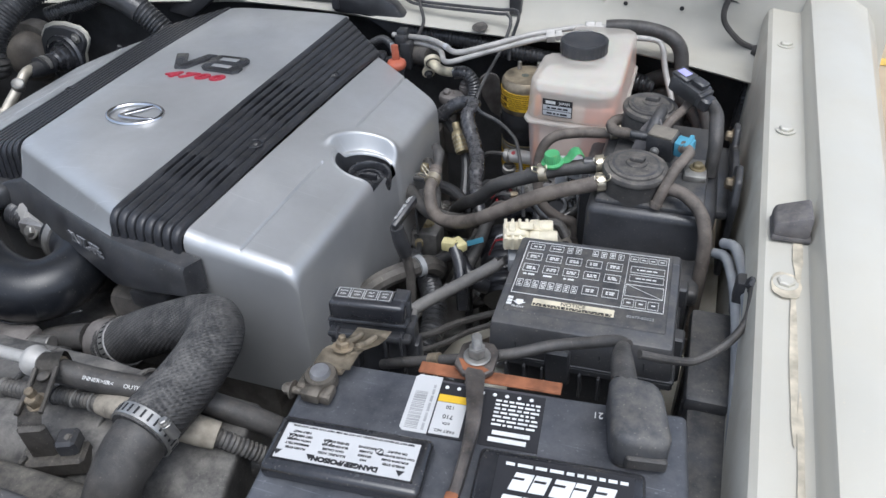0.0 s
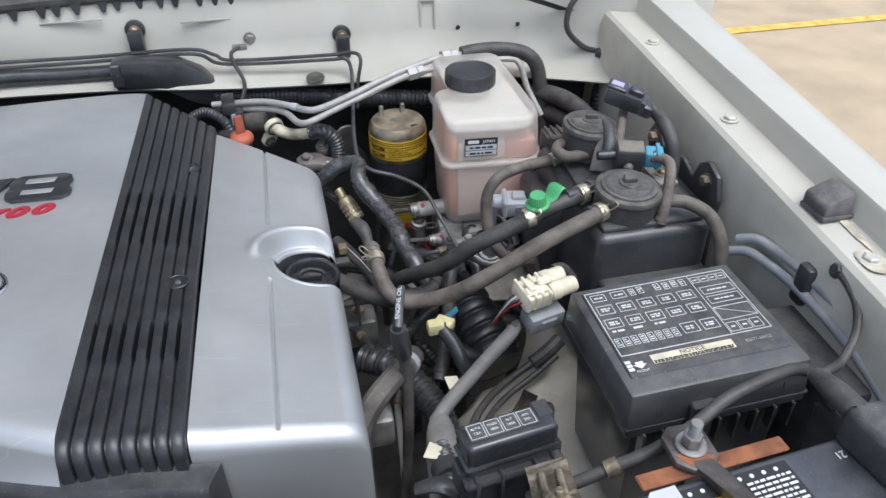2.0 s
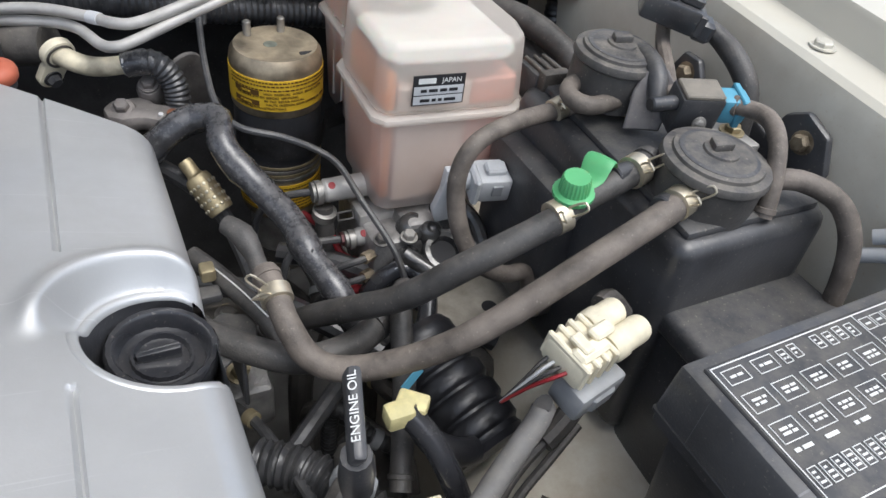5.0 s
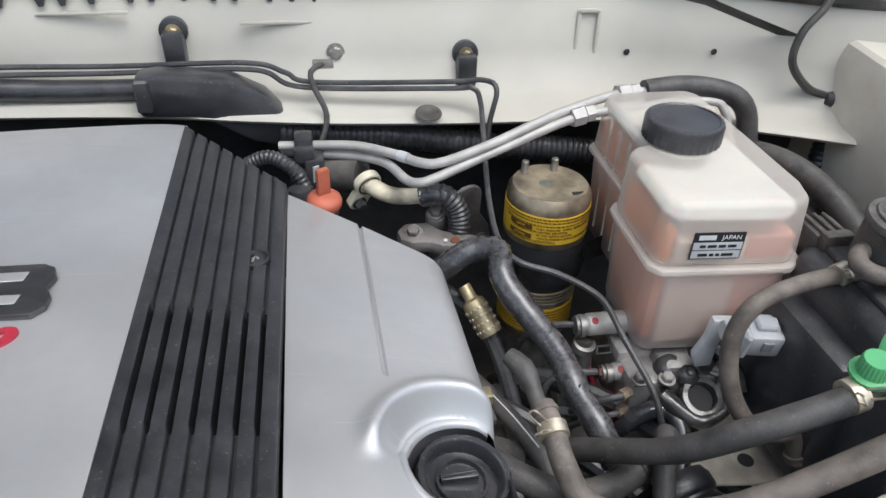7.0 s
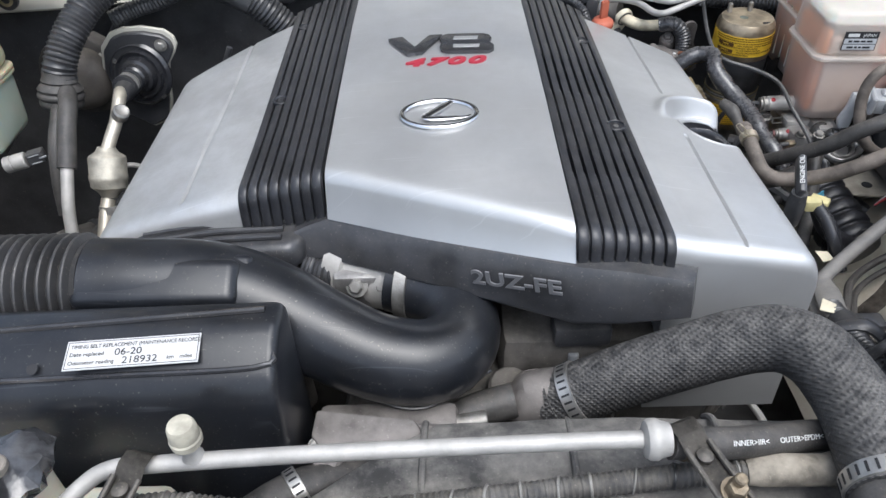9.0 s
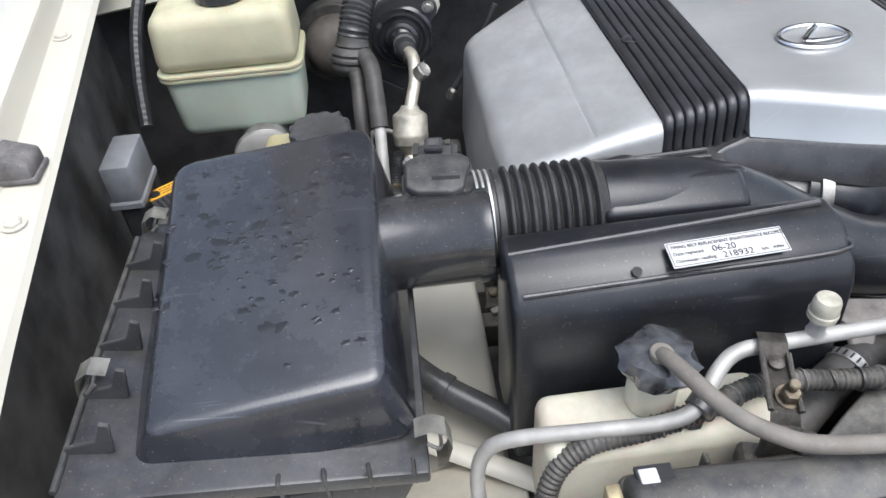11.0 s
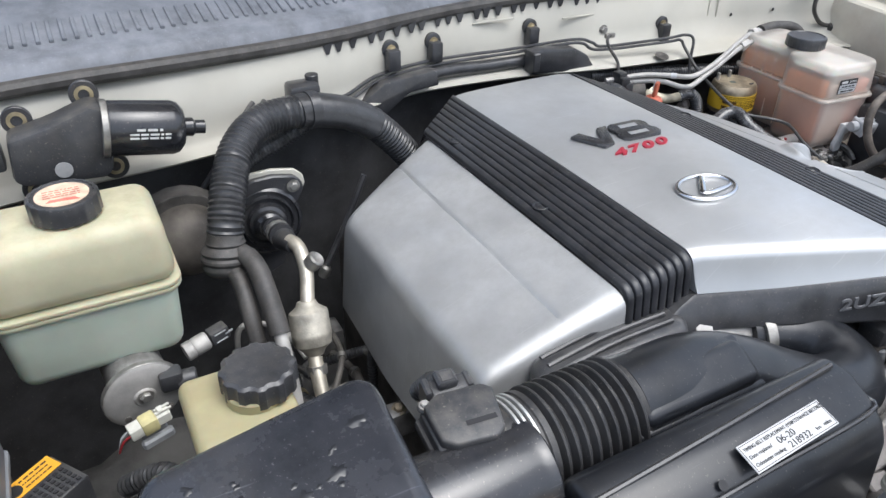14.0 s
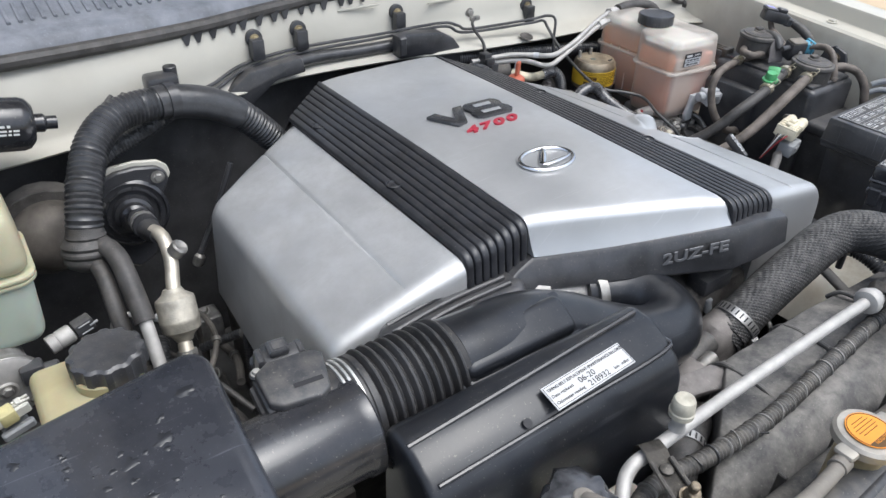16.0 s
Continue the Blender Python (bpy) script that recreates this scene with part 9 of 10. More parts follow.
# ---- air cleaner and intake ----
def air_cleaner():
    t = thing("air_cleaner", (-0.58, -0.25, 0.86), "black air cleaner box wet with drops", "air cleaner")
    outline = [(-0.652, -0.375), (-0.490, -0.355), (-0.486, -0.118), (-0.500, -0.108), (-0.648, -0.130), (-0.658, -0.142)]
    top = prism(outline, 0.985, 1.100, 0.012, 4)
    for v in top.verts:
        if v.co.z > 1.0:
            k = (v.co.z - 0.985) / 0.115
            d = max(0, min(1, (-0.12 - v.co.y) / 0.24))
            v.co.z -= (0.006 + 0.052 * d) * k
        else:
            v.co.x += (v.co.x + 0.58) * (0.30 if v.co.x < -0.58 else 0.18)
            v.co.y += (v.co.y + 0.245) * 0.10
    part("cover", top, mat("wet_black_plastic", (0.024, 0.026, 0.032), 0.24, 0, 0.25, 12, 0.10, 500, dust=0.08, dustcol=(0.24, 0.24, 0.26), coat=0.6, scratch=0.6), t)
    fl = prism([(-0.704, -0.408), (-0.468, -0.392), (-0.466, -0.100), (-0.490, -0.094), (-0.690, -0.130), (-0.704, -0.145)], 0.970, 0.984, 0.003, 2)
    for v in fl.verts:
        v.co.z += 0.042 * max(0, min(1, (-0.56 - v.co.x) / 0.12))
    part("flange", fl, BLACK, t)
    for i in range(8):
        part("rib", box(-0.690 + i * 0.030, -0.687 + i * 0.030, -0.408 + i * 0.0022, -0.390, 0.972, 1.004, 0.001, 1), BLACK, t)
    for i in range(5):
        y = -0.37 + i * 0.045
        part("rib", prism([(-0.704, 1.022), (-0.674, 1.022), (-0.668, 1.050), (-0.674, 1.053), (-0.682, 1.036), (-0.704, 1.032)], -0.0016, 0.0016, 0.0008, 1, m=Matrix.Translation((0, y, 0)) @ Matrix.Rotation(radians(90), 4, "X")), GREYBLACK, t)
    part("flange_lip", tube([(-0.704, -0.400, 1.027), (-0.705, -0.300, 1.027), (-0.704, -0.150, 1.027)], 0.0024, 8), GREYBLACK, t)
    lo = prism([(-0.694, -0.40), (-0.472, -0.385), (-0.470, -0.105), (-0.690, -0.135)], 0.86, 0.972, 0.010, 2)
    for v in lo.verts:
        if v.co.x > -0.56:
            v.co.x -= 0.045 * (0.972 - v.co.z) / 0.112
    part("lower_box", lo, BLACK, t)
    for at, ax in (((-0.466, -0.365, 0.985), 1), ((-0.690, -0.128, 1.020), -1), ((-0.694, -0.315, 1.030), -1)):
        c = part("clip", ribbon([(at[0] - 0.010 * ax, at[1], at[2] + 0.014), (at[0] + 0.002 * ax, at[1], at[2] + 0.018), (at[0] + 0.012 * ax, at[1], at[2] + 0.012), (at[0] + 0.016 * ax, at[1], at[2] - 0.004), (at[0] + 0.012 * ax, at[1], at[2] - 0.020), (at[0] + 0.004 * ax, at[1], at[2] - 0.026)], 0.016, 0.0012, side=(0, 1, 0)), mat("tinned_spring_strip", (0.52, 0.50, 0.45), 0.4, 0.7, 0.3, 60, 0.2), t, "bent spring clip")
        part("bail", tube([(at[0] - 0.002 * ax, at[1] - 0.011, at[2] + 0.010), (at[0] + 0.006 * ax, at[1] - 0.011, at[2] + 0.002), (at[0] + 0.008 * ax, at[1], at[2] - 0.004), (at[0] + 0.006 * ax, at[1] + 0.011, at[2] + 0.002), (at[0] - 0.002 * ax, at[1] + 0.011, at[2] + 0.010)], 0.0014, 8), STEEL, c)
    # outlet with the air flow meter
    part("outlet", lathe([(0.040, 0), (0.040, 0.085), (0.042, 0.088), (0.042, 0.098), (0.040, 0.1)], (-0.495, -0.196, 1.026), (1, 0, 0), 36), GLOSSBLACK, t, "round outlet")
    return t


moved((0.008, -0.030, 0.020), air_cleaner)


def drops():
    rnd = random.Random(21)
    bm = bmesh.new()
    for i in range(125):
        if i < 62:
            x, y = rnd.gauss(-0.600, 0.024), rnd.gauss(-0.235, 0.030)
        else:
            x, y = rnd.uniform(-0.655, -0.505), rnd.uniform(-0.34, -0.135)
        if not (-0.658 < x < -0.502 and -0.343 < y < -0.135 + 0.1 * (x + 0.5)):
            continue
        d = max(0, min(1, (-0.12 - y) / 0.24))
        z = 1.100 - (0.006 + 0.052 * d) - 0.0001
        slope = 0.052 / 0.24
        r = rnd.uniform(0.0010, 0.0026) * (2.0 if rnd.random() < 0.22 else 1)
        turn, long = rnd.uniform(-0.6, 0.6), rnd.uniform(1.1, 2.0)
        n = 16
        rim, top = [], []
        for j in range(n):
            a = 2 * math.pi * j / n
            k = r * (1 + 0.85 * noise.noise(Vector((math.cos(a) * 2.1, math.sin(a) * 2.1, i * 3.1))))
            px, py = k * long * math.cos(a), k * math.sin(a)
            ox, oy = px * math.cos(turn) - py * math.sin(turn), px * math.sin(turn) + py * math.cos(turn)
            rim.append(bm.verts.new((x + ox, y + oy, z + oy * slope)))
            top.append(bm.verts.new((x + ox * 0.82, y + oy * 0.82, z + oy * 0.82 * slope + 0.00018 + 0.02 * r)))
        for j in range(n):
            bm.faces.new((rim[j], rim[(j + 1) % n], top[(j + 1) % n], top[j]))
        bm.faces.new(top)
    solo("water_drops", bm, mat("water_on_black", (0.022, 0.023, 0.026), 0.10, 0, 0.1, 30, 0), "scattered water drops on the air cleaner cover", "water drops", kind="stuff", angle=80)


moved((0.008, -0.030, 0.020), drops)


def flow_meter():
    t = thing("air_flow_meter", (-0.435, -0.18, 1.06), "black air flow meter with its plug on the intake", "sensor")
    m = Matrix.Translation((-0.437, -0.182, 1.071)) @ Matrix.Rotation(radians(-6), 4, "Z") @ Matrix.Rotation(radians(8), 4, "X") @ Matrix.Diagonal((0.95, 0.68, 1, 1))
    part("flange", prism([(-0.034, -0.036), (-0.022, -0.046), (0.020, -0.052), (0.034, -0.046), (0.036, -0.034), (0.032, 0.026), (-0.024, 0.028), (-0.036, 0.020)], -0.016, -0.008, 0.002, 2, m), GREYBLACK, t)
    part("rim", prism([(-0.031, -0.032), (-0.020, -0.042), (0.014, -0.046), (0.024, -0.036), (0.030, 0.020), (0.022, 0.029), (-0.020, 0.030), (-0.033, 0.018)], -0.009, 0.002, 0.002, 2, m), BLACK, t)
    part("cover", prism([(-0.029, -0.030), (-0.019, -0.040), (0.013, -0.043), (0.022, -0.034), (0.028, 0.018), (0.020, 0.027), (-0.018, 0.028), (-0.031, 0.016)], 0.001, 0.011, 0.003, 3, m), GREYBLACK, t, "faded grey cover")
    part("slot", box(-0.006, 0.019, -0.022, -0.016, 0.0104, 0.0114, 0.0, 1, m), INK, t)
    for p, hgt in (((0.028, -0.044, -0.008), 0.010), ((-0.028, 0.022, 0.002), 0.006), ((0.024, 0.024, -0.008), 0.008)):
        ear = part("boss", cyl(m @ Vector(p), m.to_3x3() @ Vector((0, 0, 1)), 0.0058, hgt * 0.5, 0.001, 16), BLACK, t)
        part("bolt", bolt(m @ (Vector(p) + Vector((0, 0, hgt * 0.5))), m.to_3x3() @ Vector((0, 0, 1)), 0.0035, 0.004, 1.3), STEEL, ear)
    part("plug", box(-0.020, 0.014, 0.028, 0.052, -0.013, 0.006, 0.003, 2, m), BLACK, t)
    part("plug_shroud", box(-0.024, -0.018, 0.030, 0.054, -0.014, 0.009, 0.0015, 1, m), BLACK, t)
    part("plug_shroud", box(0.011, 0.017, 0.030, 0.052, -0.014, 0.007, 0.0015, 1, m), BLACK, t)
    part("plug_latch", box(-0.013, 0.004, 0.034, 0.056, 0.005, 0.013, 0.002, 1, m), BLACK, t)
    part("latch_window", box(-0.009, 0.000, 0.038, 0.050, 0.0125, 0.0137, 0.0, 1, m), GREYBLACK, t)
    part("plug_tail", tube([m @ Vector(p) for p in ((-0.004, 0.052, -0.004), (-0.008, 0.066, -0.010), (-0.016, 0.078, -0.030))], 0.008, 12, rib=(0.004, 0.001)), TAPE, t)


moved((0.012, -0.006, 0.012), flow_meter)


def intake_hose():
    t = thing("intake_hose", (-0.2, -0.2, 0.95), "black intake hose, ribbed near the air cleaner, bending to the throttle", "hose")
    c = (-0.399, -0.204, 1.043)
    pale = mat("pale_spring_wire", (0.60, 0.60, 0.58), 0.45, 0.6, 0.2, 60, 0.1)
    for x in (-0.3955, -0.3905, -0.3855):
        part("band", ring((x, -0.204, 1.043), (1, 0, 0), 0.0428, 0.0028, 0.0018, 44), pale, t, "pale spring band")
    prof = [(0.0395, -0.018), (0.0425, -0.017), (0.0425, 0.018), (0.0440, 0.019), (0.0440, 0.024)]
    for i in range(9):
        x = 0.0255 + i * 0.0092
        prof += [(0.0400, x), (0.0390, x + 0.0012), (0.0452, x + 0.0034), (0.0458, x + 0.0046), (0.0452, x + 0.0058), (0.0390, x + 0.0080)]
    prof += [(0.041, 0.112)]
    part("bellows", lathe(prof, c, (1, 0, 0.0), 48), mat("black_bellows_rubber", (0.036, 0.036, 0.038), 0.42, 0, 0.3, 30, 0.2, 500, dust=0.14), t, "ribbed rubber bellows")
    way = [(-0.289, -0.204, 1.043), (-0.250, -0.203, 1.040), (-0.200, -0.200, 1.032), (-0.150, -0.208, 1.017), (-0.105, -0.223, 1.000), (-0.060, -0.236, 0.984), (-0.020, -0.238, 0.976), (0.008, -0.222, 0.974), (0.016, -0.190, 0.975), (0.000, -0.160, 0.976), (-0.03, -0.142, 0.977), (-0.05, -0.135, 0.978)]
    part("tube", tube(way, [0.041, 0.041, 0.042, 0.043, 0.041, 0.038, 0.037, 0.037, 0.035, 0.033, 0.031, 0.031], 30, step=0.008), DEEP, t, "smooth black moulded tube")
    # raised pad moulded on the tube
    m = Matrix.Translation((-0.228, -0.220, 1.066)) @ Matrix.Rotation(radians(28), 4, "X") @ Matrix.Rotation(radians(3), 4, "Y")
    part("pad", box(-0.066, 0.066, -0.026, 0.016, -0.020, 0.006, 0.010, 4, m), DEEP, t, "raised moulded pad")
    part("pad_flange", box(-0.074, 0.074, -0.034, 0.022, -0.020, -0.004, 0.006, 3, m), DEEP, t)
    part("parting_line", tube([Vector((-0.10, -0.222, 0.995)) + Vector((0, -0.026, -0.030)), Vector((-0.060, -0.236, 0.984)) + Vector((0, -0.026, -0.028)), Vector((-0.020, -0.238, 0.976)) + Vector((0.004, -0.027, -0.026)), Vector((0.016, -0.215, 0.974)) + Vector((0.024, -0.010, -0.026))], 0.0014, 6), DEEP, t)


intake_hose()


def upper_duct():
    """Flat resonator neck tucked under the cover's left front edge."""
    bm = prism([(-0.310, -0.135), (-0.140, -0.142), (-0.128, -0.125), (-0.135, -0.095), (-0.20, -0.085), (-0.30, -0.095)], 0.995, 1.026, 0.010, 3)
    for v in bm.verts:
        v.co.z -= 0.10 * max(0, -0.18 - v.co.x)
    t = thing("breather_duct", (-0.21, -0.11, 0.98), "black flat breather duct under the cover's edge", "duct")
    part("duct", bm, BLACK, t)
    for k in range(3):
        part("ridge", tube([(-0.29, -0.125 + 0.012 * k, 1.014), (-0.22, -0.122 + 0.012 * k, 1.022), (-0.15, -0.125 + 0.012 * k, 1.027)], 0.003, 8), BLACK, t)


upper_duct()


def resonator():
    t = thing("intake_resonator", (-0.25, -0.30, 0.88), "black resonator box with a white timing belt label", "resonator")
    x0, x1 = -0.386, -0.117
    side = [(-0.345, 0.88), (-0.338, 0.96), (-0.330, 1.036), (-0.322, 1.052), (-0.306, 1.064), (-0.286, 1.073), (-0.262, 1.073), (-0.254, 1.062), (-0.250, 0.88)]
    bm = bmesh.new()
    vs = [bm.verts.new((x0, y, z)) for y, z in side]
    f = bm.faces.new(vs)
    r = bmesh.ops.extrude_face_region(bm, geom=[f])
    for g in r["geom"]:
        if isinstance(g, bmesh.types.BMVert):
            g.co.x = x1
            g.co.z += 0.004
    bmesh.ops.recalc_face_normals(bm, faces=bm.faces)
    bmesh.ops.bevel(bm, geom=bm.edges[:], offset=0.007, segments=3, profile=0.5, affect="EDGES")
    part("body", bm, DEEP, t)
    part("lip", tube([(x0 + 0.010, -0.318, 1.057), (-0.25, -0.316, 1.060), (x1 - 0.014, -0.314, 1.063), (x1 - 0.004, -0.300, 1.066), (x1 - 0.003, -0.275, 1.072)], 0.0022, 8), GLOSSBLACK, t, "moulded lip")
    part("lip", tube([(x0 + 0.004, -0.285, 1.071), (-0.25, -0.279, 1.0755), (x1 - 0.012, -0.272, 1.078)], 0.0026, 8), GLOSSBLACK, t, "moulded lip")
    m = basis((-0.2625, -0.3190, 1.0695), (0.997, 0.060, 0.0), (0, 0.93, 0.25))
    lab = part("label", plate(m, 0, 0.093, 0, 0.0225, 0.0008), PAPER, t, "white timing belt label with handwriting")
    xd, yd = (0.997, 0.060, 0.0), (0, 0.93, 0.25)
    up = Vector(m.to_3x3() @ Vector((0, 0, 1)))
    part("border", outline_rect(m @ Matrix.Translation((0, 0, 0.0009)), 0.001, 0.092, 0.001, 0.0215, 0.0004, 0.0002), INK, lab)

    def line(words, size, x, y, wide=1.0):
        letters("lettering", words, size, m @ Vector((x, y, 0.0011)), xd, yd, INK, lab, 0.0001, wide=wide, align="LEFT")

    line("TIMING BELT REPLACEMENT (MAINTENANCE RECORD)", 0.0042, 0.003, 0.0175, 0.86)
    line("Date replaced", 0.0042, 0.003, 0.0115)
    line("06-20", 0.0075, 0.034, 0.0117, 1.1)
    line("Odometer reading", 0.0042, 0.003, 0.0050)
    line("218932", 0.0075, 0.040, 0.0050, 1.1)
    line("km", 0.0042, 0.071, 0.0050)
    line("miles", 0.0042, 0.080, 0.0050)
    part("hole", lathe([(0.004, 0), (0.004, 0.0006), (0, 0.0006)], (-0.288, -0.312, 1.0645), (0, -0.5, 0.86), 16), INK, t)


resonator()


def throttle_body():
    t = thing("throttle_body", (-0.07, -0.12, 0.90), "cast aluminium throttle body under the fascia", "throttle body")
    part("housing", lathe([(0.034, 0), (0.036, 0.004), (0.036, 0.05), (0.040, 0.052), (0.040, 0.07)], (-0.040, -0.125, 0.972), (-1, 0.35, 0.05), 32), ALU, t)
    for k, at in enumerate(((-0.082, -0.150, 0.985), (-0.058, -0.146, 0.982))):
        part("bolt", bolt(at, (-0.1, -0.8, 0.6), 0.007, 0.008), STEEL, t)
    part("bracket", box(-0.105, -0.045, -0.15, -0.10, 0.955, 0.995, 0.006), CAST, t)
    part("spring_hose", tube([(-0.135, -0.12, 0.985), (-0.115, -0.125, 0.982), (-0.10, -0.125, 0.98)], 0.017, 16, rib=(0.004, 0.0016)), BLACK, t, "ribbed black hose")
    part("clamp", ring((-0.035, -0.140, 0.977), (-1, 0.25, 0), 0.033, 0.012, 0.002), STEEL, t)


throttle_body()

t = thing("sensor_housing", (0.125, -0.19, 0.92), "grey sensor connector under the fascia", "connector")
part("body", box(0.098, 0.150, -0.205, -0.175, 0.952, 0.975, 0.004), GREYBLACK, t)
part("pin", cyl((0.118, -0.200, 0.94), (0, -0.2, -1), 0.005, 0.02), GREYPLASTIC, t)

t = thing("thermostat_housing", (0.05, -0.26, 0.87), "cast aluminium water outlet at the engine's front", "water outlet")
bm = lathe([(0.030, 0), (0.030, 0.03), (0.026, 0.035)], (0.080, -0.240, 0.90), (0.25, 0.1, 1), 24)
part("neck", bm, DUSTMETAL, t)
part("elbow", tube([(0.072, -0.240, 0.915), (0.080, -0.242, 0.930), (0.100, -0.240, 0.932), (0.125, -0.236, 0.935)], 0.024, 18), DUSTMETAL, t)
bm = box(-0.110, 0.010, -0.30, -0.255, 0.90, 0.948, 0.008)
box(-0.105, -0.02, -0.315, -0.27, 0.90, 0.935, 0.006, bm=bm)
part("bridge", bm, DUSTMETAL, t)
part("stub", cyl((0.000, -0.275, 0.935), (1, 0.1, 0.1), 0.009, 0.035), STEEL, t)

t = thing("outlet_bracket", (-0.06, -0.31, 0.90), "dusty cast bracket plate beside the water outlet", "bracket")
slope = Matrix.Translation((-0.060, -0.312, 0.978)) @ Matrix.Rotation(radians(14), 4, "X") @ Matrix.Rotation(radians(-6), 4, "Z")
part("plate", prism([(-0.044, 0.016), (0.034, 0.014), (0.044, 0.002), (0.036, -0.018), (0.012, -0.012), (-0.010, -0.010), (-0.036, -0.014), (-0.044, -0.006)], -0.005, 0.005, 0.003, 2, m=slope), DUSTMETAL, t)
part("leg", prism([(-0.040, -0.010), (-0.012, -0.012), (-0.030, -0.044), (-0.040, -0.040)], -0.006, 0.000, 0.002, 1, m=slope), DUSTMETAL, t)
part("post", box(-0.030, 0.030, -0.008, 0.012, -0.090, -0.004, 0.004, 1, slope), GRIME, t)
part("bolt", bolt(slope @ Vector((-0.040, -0.010, -0.004)), (0, -0.6, 0.8), 0.0055, 0.006, 1.2), STEEL, t)
part("nipple", cyl(slope @ Vector((0.060, 0.006, 0.002)), (0.9, -0.3, -0.2), 0.0062, 0.024, 0.001, 16), ALU, t, "bare pipe stub")
part("tail", box(0.030, 0.062, -0.004, 0.014, -0.020, 0.002, 0.004, 1, slope), DUSTMETAL, t)
t = thing("low_coolant_hose", (-0.11, -0.35, 0.93), "dark coolant hose with a worm-drive clamp behind the pipe", "hose")
low_way = [(-0.215, -0.420, 0.925), (-0.165, -0.382, 0.950), (-0.118, -0.352, 0.962), (-0.072, -0.330, 0.950), (-0.035, -0.300, 0.925)]
part("hose", tube(low_way, 0.0165, 18), RUBBER, t)
c = part("clamp", ring((-0.112, -0.3485, 0.962), (0.80, 0.52, 0.10), 0.0168, 0.010, 0.0014, 32), BAND, t, "worm-drive clamp")
u, v, w = frame_of((0.80, 0.52, 0.10))
bm = None
for k in range(20):
    a = 2 * math.pi * k / 20
    bm = box(-0.0008, 0.0008, -0.0032, 0.0032, 0, 0.0004, 0, m=basis(Vector((-0.112, -0.3485, 0.962)) + (u * math.cos(a) + v * math.sin(a)) * 0.0182, (-u * math.sin(a) + v * math.cos(a)), w), bm=bm)
tagged(part("thread_slots", bm, INK, c), kind="stuff")

# upper radiator hose
t = thing("radiator_hose", (0.25, -0.28, 0.93), "thick black woven-texture radiator hose in front of the cover", "hose")
HOSE = mat("woven_rubber_hose", (0.042, 0.041, 0.041), 0.55, 0, 0.25, 40, 0.6, 420, dust=0.6, dustcol=(0.23, 0.22, 0.205))
nt = HOSE.node_tree
tc = nt.nodes.new("ShaderNodeTexCoord")
old = nt.nodes["Principled BSDF"].inputs["Normal"].links[0].from_socket
hgt = []
for d in ((0.62, 0.55, 0.56), (0.62, -0.55, -0.56)):
    dot, put, wv = nt.nodes.new("ShaderNodeVectorMath"), nt.nodes.new("ShaderNodeCombineXYZ"), nt.nodes.new("ShaderNodeTexWave")
    dot.operation = "DOT_PRODUCT"
    dot.inputs[1].default_value = d
    wv.inputs["Scale"].default_value, wv.inputs["Distortion"].default_value = 92, 0.4
    nt.links.new(tc.outputs["Object"], dot.inputs[0])
    nt.links.new(dot.outputs["Value"], put.inputs[0])
    nt.links.new(put.outputs[0], wv.inputs["Vector"])
    hgt.append(wv.outputs["Fac"])
knit, bp = nt.nodes.new("ShaderNodeMath"), nt.nodes.new("ShaderNodeBump")
knit.operation = "MULTIPLY"
bp.inputs["Strength"].default_value, bp.inputs["Distance"].default_value = 0.85, 0.0011
nt.links.new(hgt[0], knit.inputs[0])
nt.links.new(hgt[1], knit.inputs[1])
nt.links.new(knit.outputs[0], bp.inputs["Height"])
nt.links.new(old, bp.inputs["Normal"])
nt.links.new(bp.outputs[0], nt.nodes["Principled BSDF"].inputs["Normal"])
way = [(0.090, -0.244, 0.924), (0.110, -0.246, 0.937), (0.150, -0.249, 0.964), (0.196, -0.252, 0.990), (0.238, -0.256, 1.012), (0.264, -0.266, 1.024), (0.279, -0.288, 1.030), (0.285, -0.316, 1.031), (0.286, -0.343, 1.031), (0.283, -0.375, 1.030), (0.280, -0.402, 1.028)]
part("hose", tube(way, 0.0265, 24, step=0.006, wob=0.012), HOSE, t)
for at, ax in (((0.113, -0.246, 0.939), (0.83, -0.03, 0.55)), ((0.2808, -0.395, 1.0285), (-0.10, -0.99, -0.06))):
    u, v, w = frame_of(ax)
    c = part("clamp", ring(at, ax, 0.0268, 0.012, 0.0014, 40), BAND, t, "bright worm-drive clamp")
    o = Vector(at) + (Vector((0.1, -0.75, -0.45)) if at[0] < 0.2 else Vector((0.9, 0.0, 0.3))).normalized() * 0.0290
    along = Vector(ax).cross(o - Vector(at)).normalized()
    part("screw_housing", cyl(o - along * 0.008, along, 0.0048, 0.016, 0.0012, 12), BAND, c)
    part("screw", bolt(o + along * 0.008, along, 0.0042, 0.005, 1.1), BAND, c)
    bm = None
    for k in range(28):
        a = 2 * math.pi * k / 28
        q = Vector(at) + (u * math.cos(a) + v * math.sin(a)) * 0.0282
        bm = box(-0.0009, 0.0009, -0.0036, 0.0036, 0, 0.0004, 0, m=basis(q, (-u * math.sin(a) + v * math.cos(a)), w), bm=bm)
    tagged(part("thread_slots", bm, INK, c), kind="stuff")

part("neck", tube([(0.281, -0.390, 1.028), (0.278, -0.412, 1.022), (0.272, -0.432, 1.006), (0.266, -0.446, 0.980)], [0.024, 0.024, 0.022, 0.024], 20), MATS["dusty_black_rubber"], t, "dark radiator neck")
